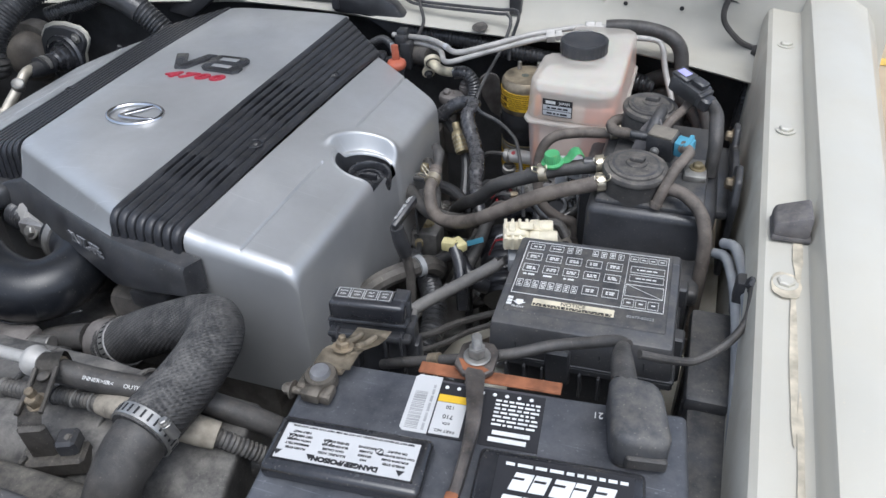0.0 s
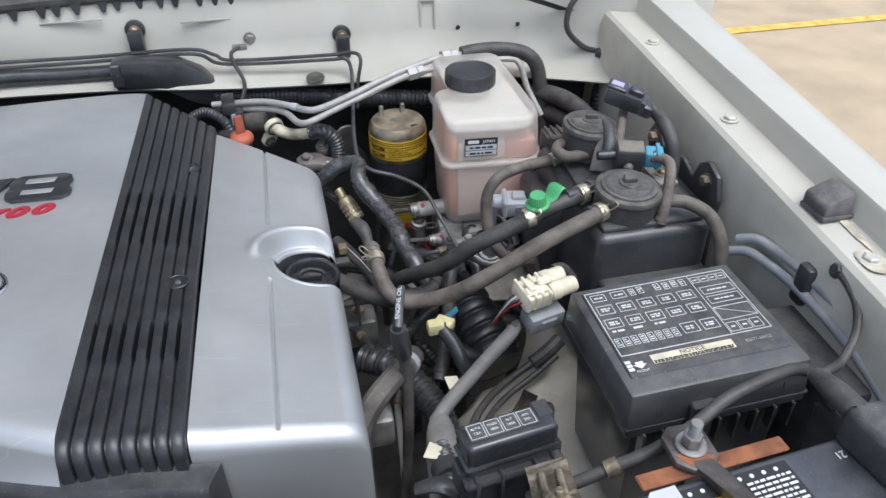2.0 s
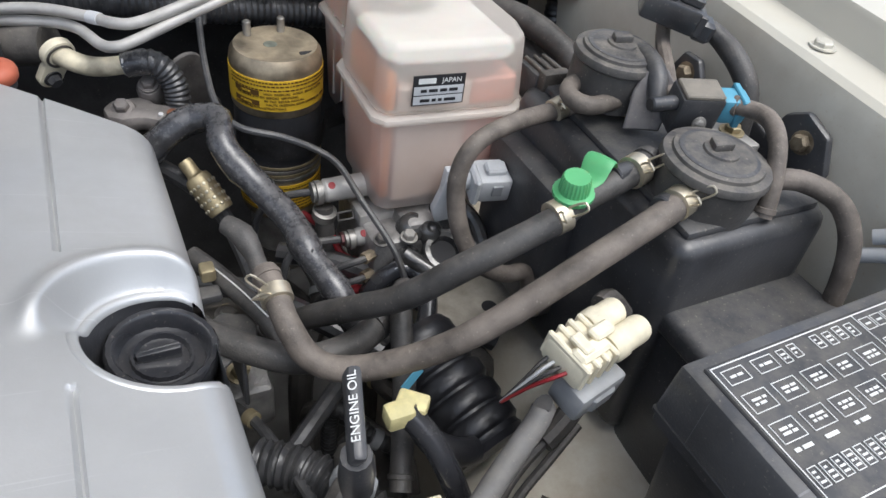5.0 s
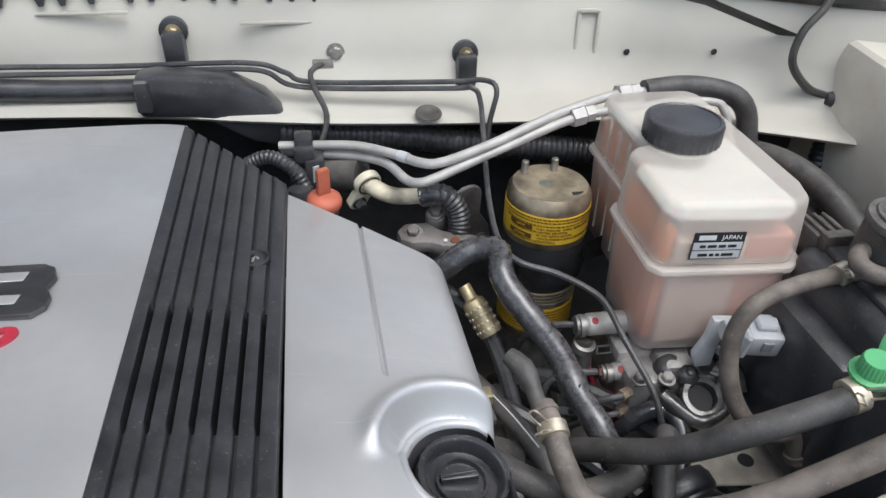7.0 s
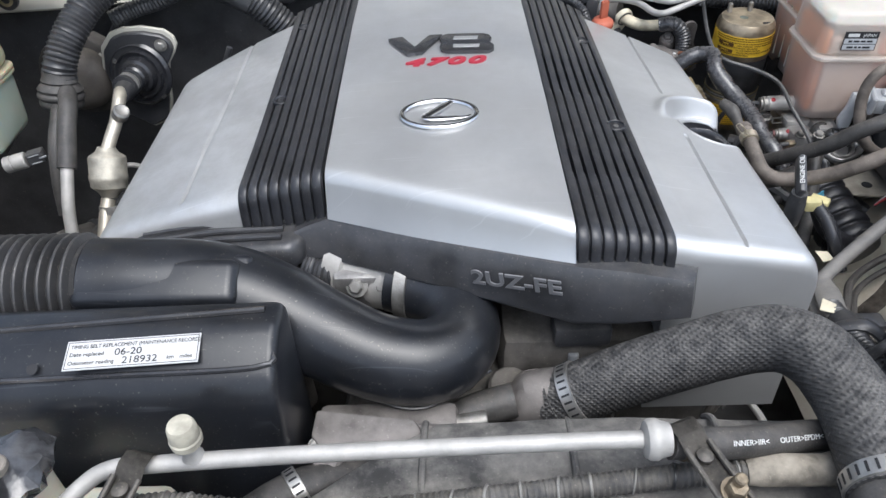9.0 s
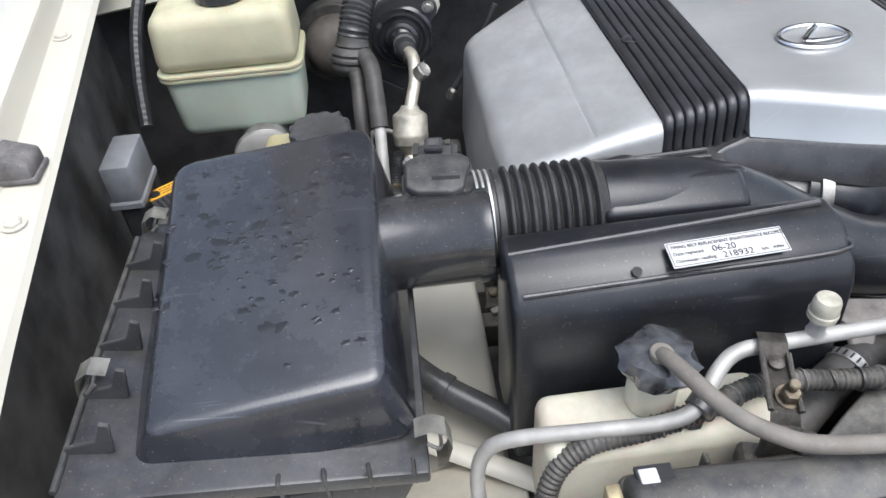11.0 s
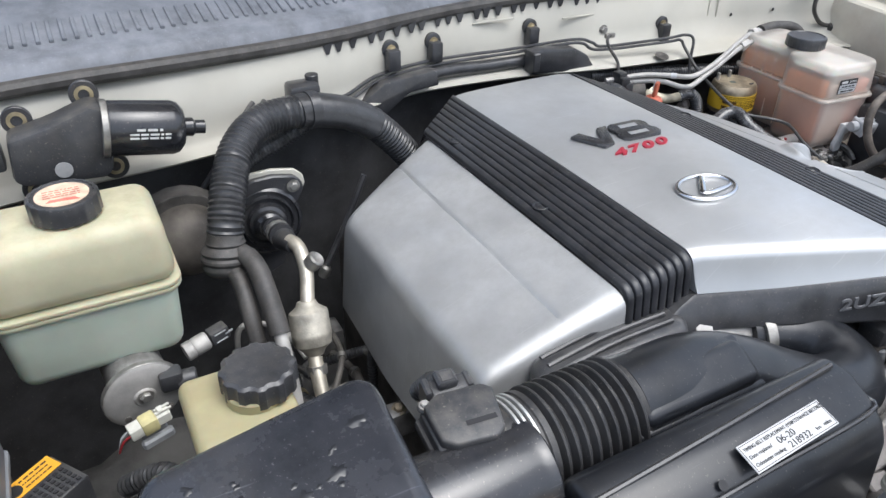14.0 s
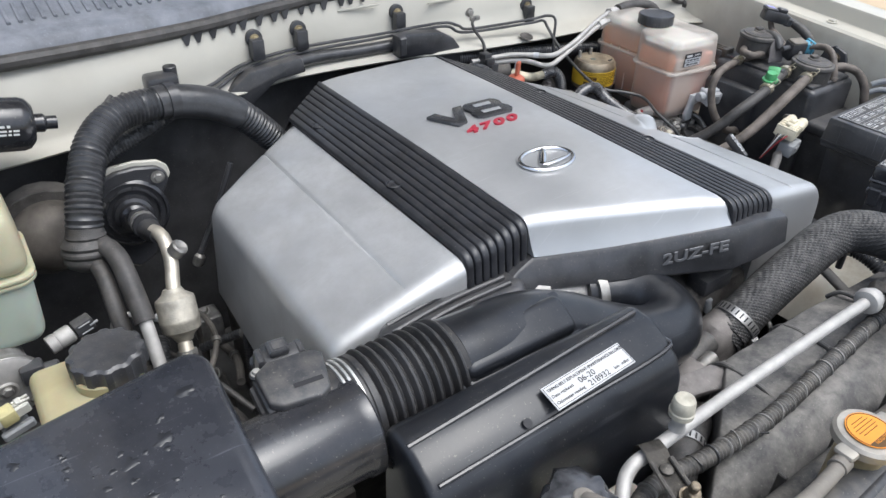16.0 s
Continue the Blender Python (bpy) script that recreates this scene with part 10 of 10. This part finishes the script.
# second, smaller coolant hose with its printed line
part("bead", ring((0.098, -0.245, 0.929), (0.83, -0.02, 0.55), 0.0265, 0.004, 0.0016, 32), HOSE, t)
t = thing("bypass_hose", (0.22, -0.33, 0.95), "black coolant hose with white printed lettering", "hose")
w1 = [(0.150, -0.362, 1.031), (0.184, -0.358, 1.023), (0.222, -0.351, 1.015), (0.262, -0.341, 1.005), (0.300, -0.330, 0.988), (0.345, -0.318, 0.960), (0.38, -0.308, 0.925)]
hose = part("hose", tube(w1, 0.0112, 18), RUBBER, t)
for words, p, q in (("INNER>IIR<", w1[1], w1[2]), ("OUTER>EPDM<", w1[2], w1[3])):
    d = (Vector(q) - Vector(p)).normalized()
    face = Vector((0.0, -0.62, 0.78))
    face = (face - d * face.dot(d)).normalized()
    letters("lettering", words, 0.0052, (Vector(p) + Vector(q)) / 2 + face * 0.0117, d, face.cross(d), WINK, hose, 0.0002, wide=1.05)
part("end_fitting", lathe([(0.0116, 0), (0.0126, 0.001), (0.0126, 0.006), (0.0116, 0.007)], (0.158, -0.361, 1.0295), (0.95, 0.1, -0.22), 24), RUSTY, t, "tarnished end ring")
solo("coolant_hose", tube([(0.30, -0.34, 0.93), (0.34, -0.335, 0.925), (0.38, -0.32, 0.915)], 0.014, 14), RUBBER, "short black coolant hose behind the radiator hose", "hose")

# ---- radiator and the pipes over it ----
def radiator():
    t = thing("radiator", (-0.02, -0.40, 0.60), "dark radiator with plastic shroud and cap", "radiator")
    part("core", box(-0.33, 0.33, -0.495, -0.440, 0.60, 0.925, 0.004), GRIME, t)
    tank = box(-0.335, 0.33, -0.500, -0.436, 0.900, 1.000, 0.010, 4)
    for x in (-0.27, -0.19, -0.10, -0.01, 0.08, 0.17, 0.26):
        box(x, x + 0.004, -0.4365, -0.428, 0.93, 0.996, 0.001, 1, bm=tank)
    part("top_tank", tank, mat("dusty_dark_tank", (0.05, 0.047, 0.043), 0.6, 0, 0.3, 25, 0.3, dust=0.5), t)
    bm = patch((-0.20, -0.436), (0.35, -0.436), (0.32, -0.300), (-0.005, -0.306), lambda x, y: 0.950 + 0.040 * min(1.0, max(0.0, (y + 0.436) / 0.035)) ** 0.6 - 0.25 * max(0.0, y + 0.33) - 0.10 * max(0.0, abs(x - 0.04) - 0.10) + 0.002 * noise.noise(Vector((x * 30, y * 30, 0))), 24, 12, 0.006, "lrfb", 0.80, 0.0)
    sh = part("shroud", bm, mat("dusty_fan_shroud", (0.060, 0.058, 0.056), 0.55, 0, 0.5, 14, 0.5, 220, dust=0.85, dustcol=(0.27, 0.255, 0.23)), t, "dust-caked fan shroud")
    for x in (-0.02, 0.09, 0.20):
        part("shroud_seam", tube([(x, -0.392, 0.975), (x + 0.002, -0.365, 0.9895), (x + 0.003, -0.335, 0.9895), (x + 0.004, -0.31, 0.985), (x + 0.004, -0.297, 0.97)], 0.0028, 8), MATS["dusty_fan_shroud"], sh)
    m0 = Matrix.Translation((-0.0420, -0.1318, 0.2475)) @ Matrix.Scale(0.83, 4)

    def piece(name, bm, material, parent, label=""):
        bmesh.ops.transform(bm, matrix=m0, verts=bm.verts)
        return part(name, bm, material, parent, label)

    piece("neck", cyl((-0.036, -0.404, 0.880), (0, 0, 1), 0.022, 0.097), BRASS, t)
    cap = piece("cap", lathe([(0.029, 0), (0.031, 0.002), (0.031, 0.010), (0.028, 0.013), (0, 0.014)], (-0.036, -0.404, 0.974), (0, 0, 1), 40), mat("old_zinc_cap", (0.40, 0.375, 0.33), 0.5, 0.6, 0.2, 50, 0.2, dust=0.3), t, "old radiator cap")
    for s in (-1, 1):
        piece("ear", box(-0.036 + s * 0.030 - 0.012, -0.036 + s * 0.030 + 0.012, -0.414, -0.394, 0.976, 0.984, 0.004, 2), MATS["old_zinc_cap"], cap)
    st = piece("cap_sticker", lathe([(0.0218, 0), (0.0218, 0.0006), (0, 0.0006)], (-0.036, -0.404, 0.9885), (0, 0, 1), 36), AMBER, cap, "orange caution sticker")
    rnd = random.Random(8)
    mm = Matrix.Translation((-0.036, -0.404, 0.9893))
    bm = None
    for k in range(6):
        w = 0.019 - abs(k - 2.5) * 0.003
        bm = script(mm, -w * 0.8, w * 0.8, 0.013 - k * 0.0035, 0.0006, rnd, bm) if k < 5 else bm
    tagged(piece("small_print", bm, mat("dark_brown_ink", (0, 0, 0)), st), kind="stuff")
    piece("dark_segment", prism([(-0.036 + 0.0205 * math.cos(a), -0.404 + 0.0205 * math.sin(a)) for a in [math.pi * (1.16 + 0.68 * k / 16) for k in range(17)]], 0.9892, 0.9895, 0), MATS["dark_brown_ink"], st)
    piece("border", tube([(-0.036 + 0.0204 * math.cos(2 * math.pi * k / 40), -0.404 + 0.0204 * math.sin(2 * math.pi * k / 40), 0.9891) for k in range(41)], 0.0005, 6, straight=True), MATS["dark_brown_ink"], st)
    letters("lettering", "CAUTION", 0.0040, m0 @ Vector((-0.036, -0.4160, 0.9897)), (-1, 0, 0), (0, -1, 0), AMBER, st, 0.0001)


radiator()


def support_cover():
    """Black plastic sight shield over the radiator support."""
    t = thing("radiator_sight_shield", (-0.05, -0.55, 0.92), "black plastic sight shield with yellow warning stickers", "panel")
    m0 = Matrix.Translation((-0.0377, -0.1278, 0.2511)) @ Matrix.Scale(0.83, 4)

    def piece(name, bm, material, parent, label=""):
        bmesh.ops.transform(bm, matrix=m0, verts=bm.verts)
        return part(name, bm, material, parent, label)

    bm = patch((-0.372, -0.62), (0.44, -0.62), (0.43, -0.425), (-0.362, -0.398), lambda x, y: 0.944 + 0.010 * math.exp(-((y + 0.425) / 0.02) ** 2) - 0.05 * max(0, -0.49 - y), 30, 24, 0.008, "lrb", 0.80, 0.0)
    piece("shield", bm, mat("scuffed_black_shield", (0.055, 0.055, 0.058), 0.42, 0, 0.35, 14, 0.2, 300, dust=0.35), t)
    piece("ridge", tube([(-0.355, -0.470, 0.943), (-0.209, -0.452, 0.946), (0.003, -0.434, 0.949), (0.30, -0.426, 0.950)], 0.006, 10, flat=0.6), BLACK, t)
    piece("drain_plug", lathe([(0.009, 0), (0.009, 0.003), (0.005, 0.004), (0.004, 0.001), (0, 0.001)], (0.085, -0.452, 0.9455), (0, 0, 1), 18), GREYBLACK, t)
    rnd = random.Random(6)
    for x0, x1, y0, y1, white in ((-0.186, -0.114, -0.480, -0.449, True), (-0.109, -0.022, -0.476, -0.444, False)):
        m = Matrix.Translation((0, 0, 0.9455))
        st = piece("sticker", box(x0, x1, y0, y1, 0.943, 0.9456, 0), YELLOW, t, "yellow warning sticker")
        piece("border", outline_rect(m, x0, x1, y0, y1, 0.0006, 0.0004), INK, st)
        bm = None
        for k in range(6):
            bm = script(m, x0 + (0.006 if white else 0.018), x1 - 0.004, y1 - 0.006 - k * 0.004, 0.0013, rnd, bm)
        tagged(piece("small_print", bm, INK, st), kind="stuff")
        if white:
            piece("white_field", box(x0 + 0.004, x1 - 0.010, y0 + 0.003, y1 - 0.009, 0.9456, 0.9459, 0), PAPER, st)
        else:
            letters("lettering", "CAUTION   ATTENTION", 0.0035, m0 @ Vector(((x0 + x1) / 2, y1 - 0.0028, 0.9462)), (1, 0, 0), (0, 1, 0), INK, st, 0.0001)
    for y in (-0.408, -0.440):
        z = 0.9448 + 0.010 * math.exp(-((y + 0.425) / 0.02) ** 2)
        slot = piece("slot", box(-0.356, -0.328, y - 0.010, y + 0.010, z - 0.004, z + 0.0006, 0, 1), INK, t, "dark slot")
        piece("clip", box(-0.354, -0.340, y - 0.007, y + 0.007, z - 0.003, z + 0.0016, 0.0006, 1), PAPER, slot, "pale clip in the slot")
        piece("clip_pin", box(-0.378, -0.366, y - 0.007, y + 0.007, 0.918, 0.936, 0.002), BRASS, t, "brass retaining bolt")
    piece("plug", lathe([(0.010, 0), (0.010, 0.002), (0.006, 0.003), (0, 0.001)], (-0.20, -0.468, 0.945), (0, 0, 1), 20), BLACK, t)


support_cover()


def condenser_pipe():
    t = thing("condenser_pipe", (-0.1, -0.37, 0.99), "bare aluminium air conditioning pipe with a capped valve", "pipe")
    way = [(-0.414, -0.440, 0.880), (-0.424, -0.405, 0.915), (-0.424, -0.392, 0.950), (-0.414, -0.388, 0.972), (-0.392, -0.392, 0.986), (-0.340, -0.400, 0.996), (-0.290, -0.406, 1.004), (-0.266, -0.401, 1.010), (-0.244, -0.380, 1.022), (-0.226, -0.370, 1.028), (-0.195, -0.368, 1.030), (-0.10, -0.364, 1.031), (0.0, -0.362, 1.032), (0.10, -0.361, 1.034), (0.140, -0.361, 1.034)]
    part("pipe", tube(way, 0.0060, 14), ALU, t)
    part("end_flange", lathe([(0.0075, -0.002), (0.0125, 0.000), (0.0140, 0.003), (0.0142, 0.007), (0.0125, 0.010), (0.0110, 0.016)], (0.134, -0.361, 1.034), (1, 0, 0), 24), ALU, t, "pipe end flange")
    part("valve", lathe([(0.0075, 0), (0.006, 0.004), (0.006, 0.014), (0.008, 0.015), (0.008, 0.018), (0.006, 0.019)], (-0.168, -0.366, 1.036), (0, 0, 1), 18), ALU, t)
    part("valve_cap", lathe([(0.0088, 0), (0.0104, 0.001), (0.0107, 0.006), (0.0098, 0.0072), (0.0100, 0.0085), (0.0093, 0.0165), (0.0082, 0.0190), (0.0060, 0.0197), (0, 0.0197)], (-0.168, -0.366, 1.051), (0, 0, 1), 40), mat("stained_white_cap", (0.42, 0.395, 0.32), 0.6, 0, 0.35, 60, 0.2, dust=0.5), t, "stained white valve cap")


condenser_pipe()


def pipe_bracket(x, y, z, lean, label):
    t = thing("pipe_bracket", (x, y - 0.02, z - 0.06), label, "bracket", "brackets holding the front pipe")
    m = Matrix.Translation((x, y, z)) @ Matrix.Rotation(radians(lean), 4, "Z")
    steel = mat("oily_black_bracket", (0.06, 0.055, 0.05), 0.45, 0.3, 0.4, 50, 0.4, dust=0.35)
    part("strap", ribbon([(0, 0.0105, -0.010), (0, 0.0105, 0.004), (0, 0.006, 0.0098), (0, -0.004, 0.0105), (0, -0.012, 0.006), (0, -0.020, 0.004), (0, -0.058, 0.000), (0, -0.064, -0.006)], 0.020, 0.003, m=m), steel, t, "folded steel strap")
    for k in (-1, 1):
        part("raised_edge", tube([m @ Vector(p) for p in ((0.0092 * k, -0.012, 0.008), (0.0092 * k, -0.030, 0.0050), (0.0100 * k, -0.058, 0.0022))], 0.0021, 8), steel, t)
    part("rivet", lathe([(0.0055, 0), (0.0055, 0.002), (0.003, 0.0035), (0, 0.0036)], m @ Vector((0, -0.020, 0.005)), (0, 0, 1), 14), steel, t)
    b = part("bolt", bolt(m @ Vector((0.003, -0.046, 0.002)), (0, -0.3, 1), 0.007, 0.010, 1.25), RUSTY, t)
    part("stud", cyl(m @ Vector((0.003, -0.046, 0.012)), (0, -0.3, 1), 0.004, 0.008), RUSTY, t)
    part("foot", box(-0.012, 0.012, -0.068, -0.060, -0.050, -0.006, 0.003, 1, m), MATS["oily_black_bracket"], t)
    part("base", box(-0.022, 0.034, -0.076, -0.052, -0.062, -0.042, 0.003, 1, m), MATS["oily_black_bracket"], t)
    part("base_clip", box(0.012, 0.030, -0.070, -0.050, -0.044, -0.026, 0.003, 1, m), BLACK, t)
    part("base_screw", bolt(m @ Vector((0.024, -0.062, -0.027)), (0, -0.5, 1), 0.003, 0.003, 1.1), GRIME, t)


pipe_bracket(-0.204, -0.371, 1.030, -14, "oily black bracket clamping the aluminium pipe")
pipe_bracket(0.160, -0.360, 1.034, 22, "oily black bracket with a bolt at the pipe's end")
t = thing("front_loom", (-0.05, -0.385, 0.965), "dusty corrugated loom along the radiator", "loom")
FL = [(-0.385, -0.440, 0.92), (-0.372, -0.415, 0.962), (-0.345, -0.405, 0.985), (-0.30, -0.402, 0.992), (-0.255, -0.395, 0.998), (-0.202, -0.380, 1.000), (-0.137, -0.385, 0.998), (-0.057, -0.387, 0.998), (0.028, -0.380, 0.998), (0.136, -0.370, 1.000), (0.190, -0.368, 1.004), (0.250, -0.368, 1.004), (0.310, -0.360, 0.988), (0.36, -0.345, 0.95)]
part("conduit", tube(FL, 0.0074, 14, rib=(0.0042, 0.0012)), mat("dusty_corrugated_loom", (0.070, 0.068, 0.066), 0.5, 0, 0.4, 40, 0.3, dust=0.4), t)
rnd = random.Random(6)
loom_way = spline(FL, 0.004)
wrap = mat("frayed_grey_tape", (0.20, 0.195, 0.185), 0.6, 0, 0.4, 80, 0.3, dust=0.4)
k = 34
while k < len(loom_way) - 16:
    d = (loom_way[k + 1] - loom_way[k - 1]).normalized()
    lean = Vector((d.x, d.y + rnd.uniform(-0.45, 0.30), d.z + rnd.uniform(-0.45, 0.30)))
    part("tape_edge", ring(loom_way[k], lean, 0.0088, rnd.uniform(0.0010, 0.0022), 0.0007, 18), wrap if rnd.random() < 0.7 else TAPE, t, "frayed edge of the tape wrap")
    k += rnd.choice((4, 5, 5, 6, 8))
part("mud_sleeve", tube([(0.205, -0.368, 1.004), (0.225, -0.368, 1.005), (0.250, -0.368, 1.004), (0.285, -0.364, 0.997), (0.315, -0.358, 0.986)], [0.0100, 0.0125, 0.0118, 0.0135, 0.0120], 16, wob=0.18), mat("dried_mud_on_tape", (0.24, 0.215, 0.175), 0.85, 0, 0.5, 55, 0.8, 150, dust=0.5, dustcol=(0.36, 0.32, 0.26)), t, "mud-caked tape sleeve")
part("tie_tail", tube([(-0.082, -0.396, 1.004), (-0.079, -0.402, 1.008)], 0.001, 6), GREYBLACK, t)


def overflow_bottle():
    t = thing("coolant_overflow_bottle", (-0.33, -0.375, 0.85), "cream coolant overflow bottle with a film-wrapped cap", "bottle")
    bm = box(-0.374, -0.196, -0.412, -0.350, 0.86, 0.984, 0.012, 4)
    part("bottle", bm, mat("cream_plastic_bottle", (0.68, 0.64, 0.52), 0.5, 0, 0.1, 20, 0.1, dust=0.3, sub=0.2), t)
    part("neck", cyl((-0.288, -0.372, 0.985), (0, 0, 1), 0.019, 0.040, 0.002, 24), MATS["cream_plastic_bottle"], t)
    bm = lathe([(0.020, 0), (0.027, 0.004), (0.028, 0.014), (0.022, 0.021), (0.010, 0.024), (0, 0.024)], (-0.289, -0.374, 1.024), (0, 0, 1), 30)
    for v in bm.verts:
        k = noise.noise(v.co * 90)
        v.co += Vector((v.co.x + 0.289, v.co.y + 0.374, 0.3 * (v.co.z - 1.03))) * 0.35 * k
    part("wrapped_cap", bm, mat("wrinkled_black_film", (0.055, 0.056, 0.06), 0.08, 0, 0.6, 60, 1.0, 120, coat=0.6), t, "crumpled shiny black film over the cap")


overflow_bottle()
t = thing("overflow_hose", (-0.15, -0.42, 0.96), "grey-brown overflow hose from bottle to radiator", "hose")
part("hose", tube([(-0.290, -0.382, 1.050), (-0.2865, -0.396, 1.056), (-0.265, -0.438, 1.055), (-0.241, -0.459, 1.054), (-0.219, -0.468, 1.054), (-0.166, -0.473, 1.054), (-0.124, -0.471, 1.054), (-0.095, -0.467, 1.054)], 0.0060, 14), mat("grey_brown_hose", (0.17, 0.155, 0.135), 0.6, 0, 0.2, 40, 0.2, dust=0.35), t)
part("end_collar", ring((-0.108, -0.469, 1.054), (1, 0.1, 0), 0.0061, 0.012, 0.0014), MATS["grey_brown_hose"], t)
part("elbow_end", cyl((-0.290, -0.380, 1.040), (0, 0, 1), 0.0085, 0.012), MATS["grey_brown_hose"], t)
t = thing("hose_clip", (-0.262, -0.403, 1.0), "black plastic clip holding hose against the pipe", "clip")
part("band", ring((-0.262, -0.4, 1.011), (0.75, 0.6, 0.4), 0.0084, 0.010, 0.0022), BLACK, t)
part("foot", box(-0.270, -0.258, -0.404, -0.396, 0.985, 1.004, 0.002, 1), BLACK, t)

# fan hub and pulleys low behind the shroud
t = thing("fan_pulley", (0.02, -0.26, 0.75), "dark fan pulley low behind the shroud", "pulley")
part("pulley", lathe([(0.05, 0), (0.07, 0.01), (0.065, 0.02), (0.07, 0.03), (0.03, 0.04), (0, 0.04)], (0.02, -0.24, 0.80), (0, -1, 0.2), 32), GRIME, t)
solo("low_hose", tube([(0.06, -0.245, 0.93), (0.03, -0.25, 0.925), (-0.01, -0.262, 0.915), (-0.05, -0.27, 0.90)], 0.016, 14), RUBBER, "dark hose low behind the water outlet", "hose")
t = thing("drain_hose", (-0.45, -0.25, 0.88), "dark hose sloping past the air cleaner over cream paint", "hose")
part("hose", tube([(-0.500, -0.170, 0.925), (-0.478, -0.235, 0.915), (-0.440, -0.275, 0.905), (-0.395, -0.305, 0.895), (-0.36, -0.335, 0.885)], 0.013, 14), BLACK, t)
part("clip", ring((-0.440, -0.275, 0.905), (0.75, -0.55, -0.2), 0.0132, 0.010, 0.0015), BLACK, t)
bm = patch((-0.52, -0.335), (-0.385, -0.335), (-0.385, -0.080), (-0.52, -0.080), lambda x, y: 0.872 - 0.30 * max(0.0, x + 0.43) - 0.10 * max(0.0, -0.12 - y) + 0.004 * noise.noise(Vector((x * 20, y * 20, 1))), 14, 20, 0.01, "lr", 0.70, 0.0)
solo("wheel_house", bm, WHITE, "cream painted wheel house beside the air cleaner", "panel", kind="structure", angle=60)
t = thing("support_stay", (-0.48, -0.31, 0.87), "cream painted stay crossing below the air cleaner", "bracket")
part("bar", tube([(-0.505, -0.285, 0.885), (-0.46, -0.315, 0.882), (-0.405, -0.345, 0.878), (-0.36, -0.37, 0.875)], 0.011, 12, flat=0.6), WHITE, t)
part("foot", box(-0.515, -0.490, -0.295, -0.270, 0.862, 0.884, 0.004, 2), WHITE, t)
t = thing("shift_rod", (-0.37, 0.28, 0.95), "thin black rod running behind the silver cover", "rod")
part("rod", tube([(-0.368, 0.300, 0.890), (-0.340, 0.305, 0.935), (-0.318, 0.308, 0.975), (-0.296, 0.312, 1.020)], 0.0042, 10), BLACK, t)
part("end", lathe([(0.006, 0), (0.008, 0.004), (0.008, 0.014), (0.005, 0.018), (0, 0.018)], (-0.372, 0.298, 0.882), (0.5, 0.1, 0.8), 14), STEEL, t)

t = thing("clutch_pipe", (-0.50, 0.38, 0.94), "pair of thin dark pipes sloping behind the yellowed reservoir", "pipe")
for k in range(2):
    part("pipe", tube([(-0.412 + 0.016 * k, 0.405, 1.110), (-0.430 + 0.016 * k, 0.392, 1.097), (-0.478 + 0.017 * k, 0.390, 1.033), (-0.536 + 0.018 * k, 0.388, 0.959), (-0.56 + 0.02 * k, 0.38, 0.90)], 0.0036, 8), GREYBLACK, t)
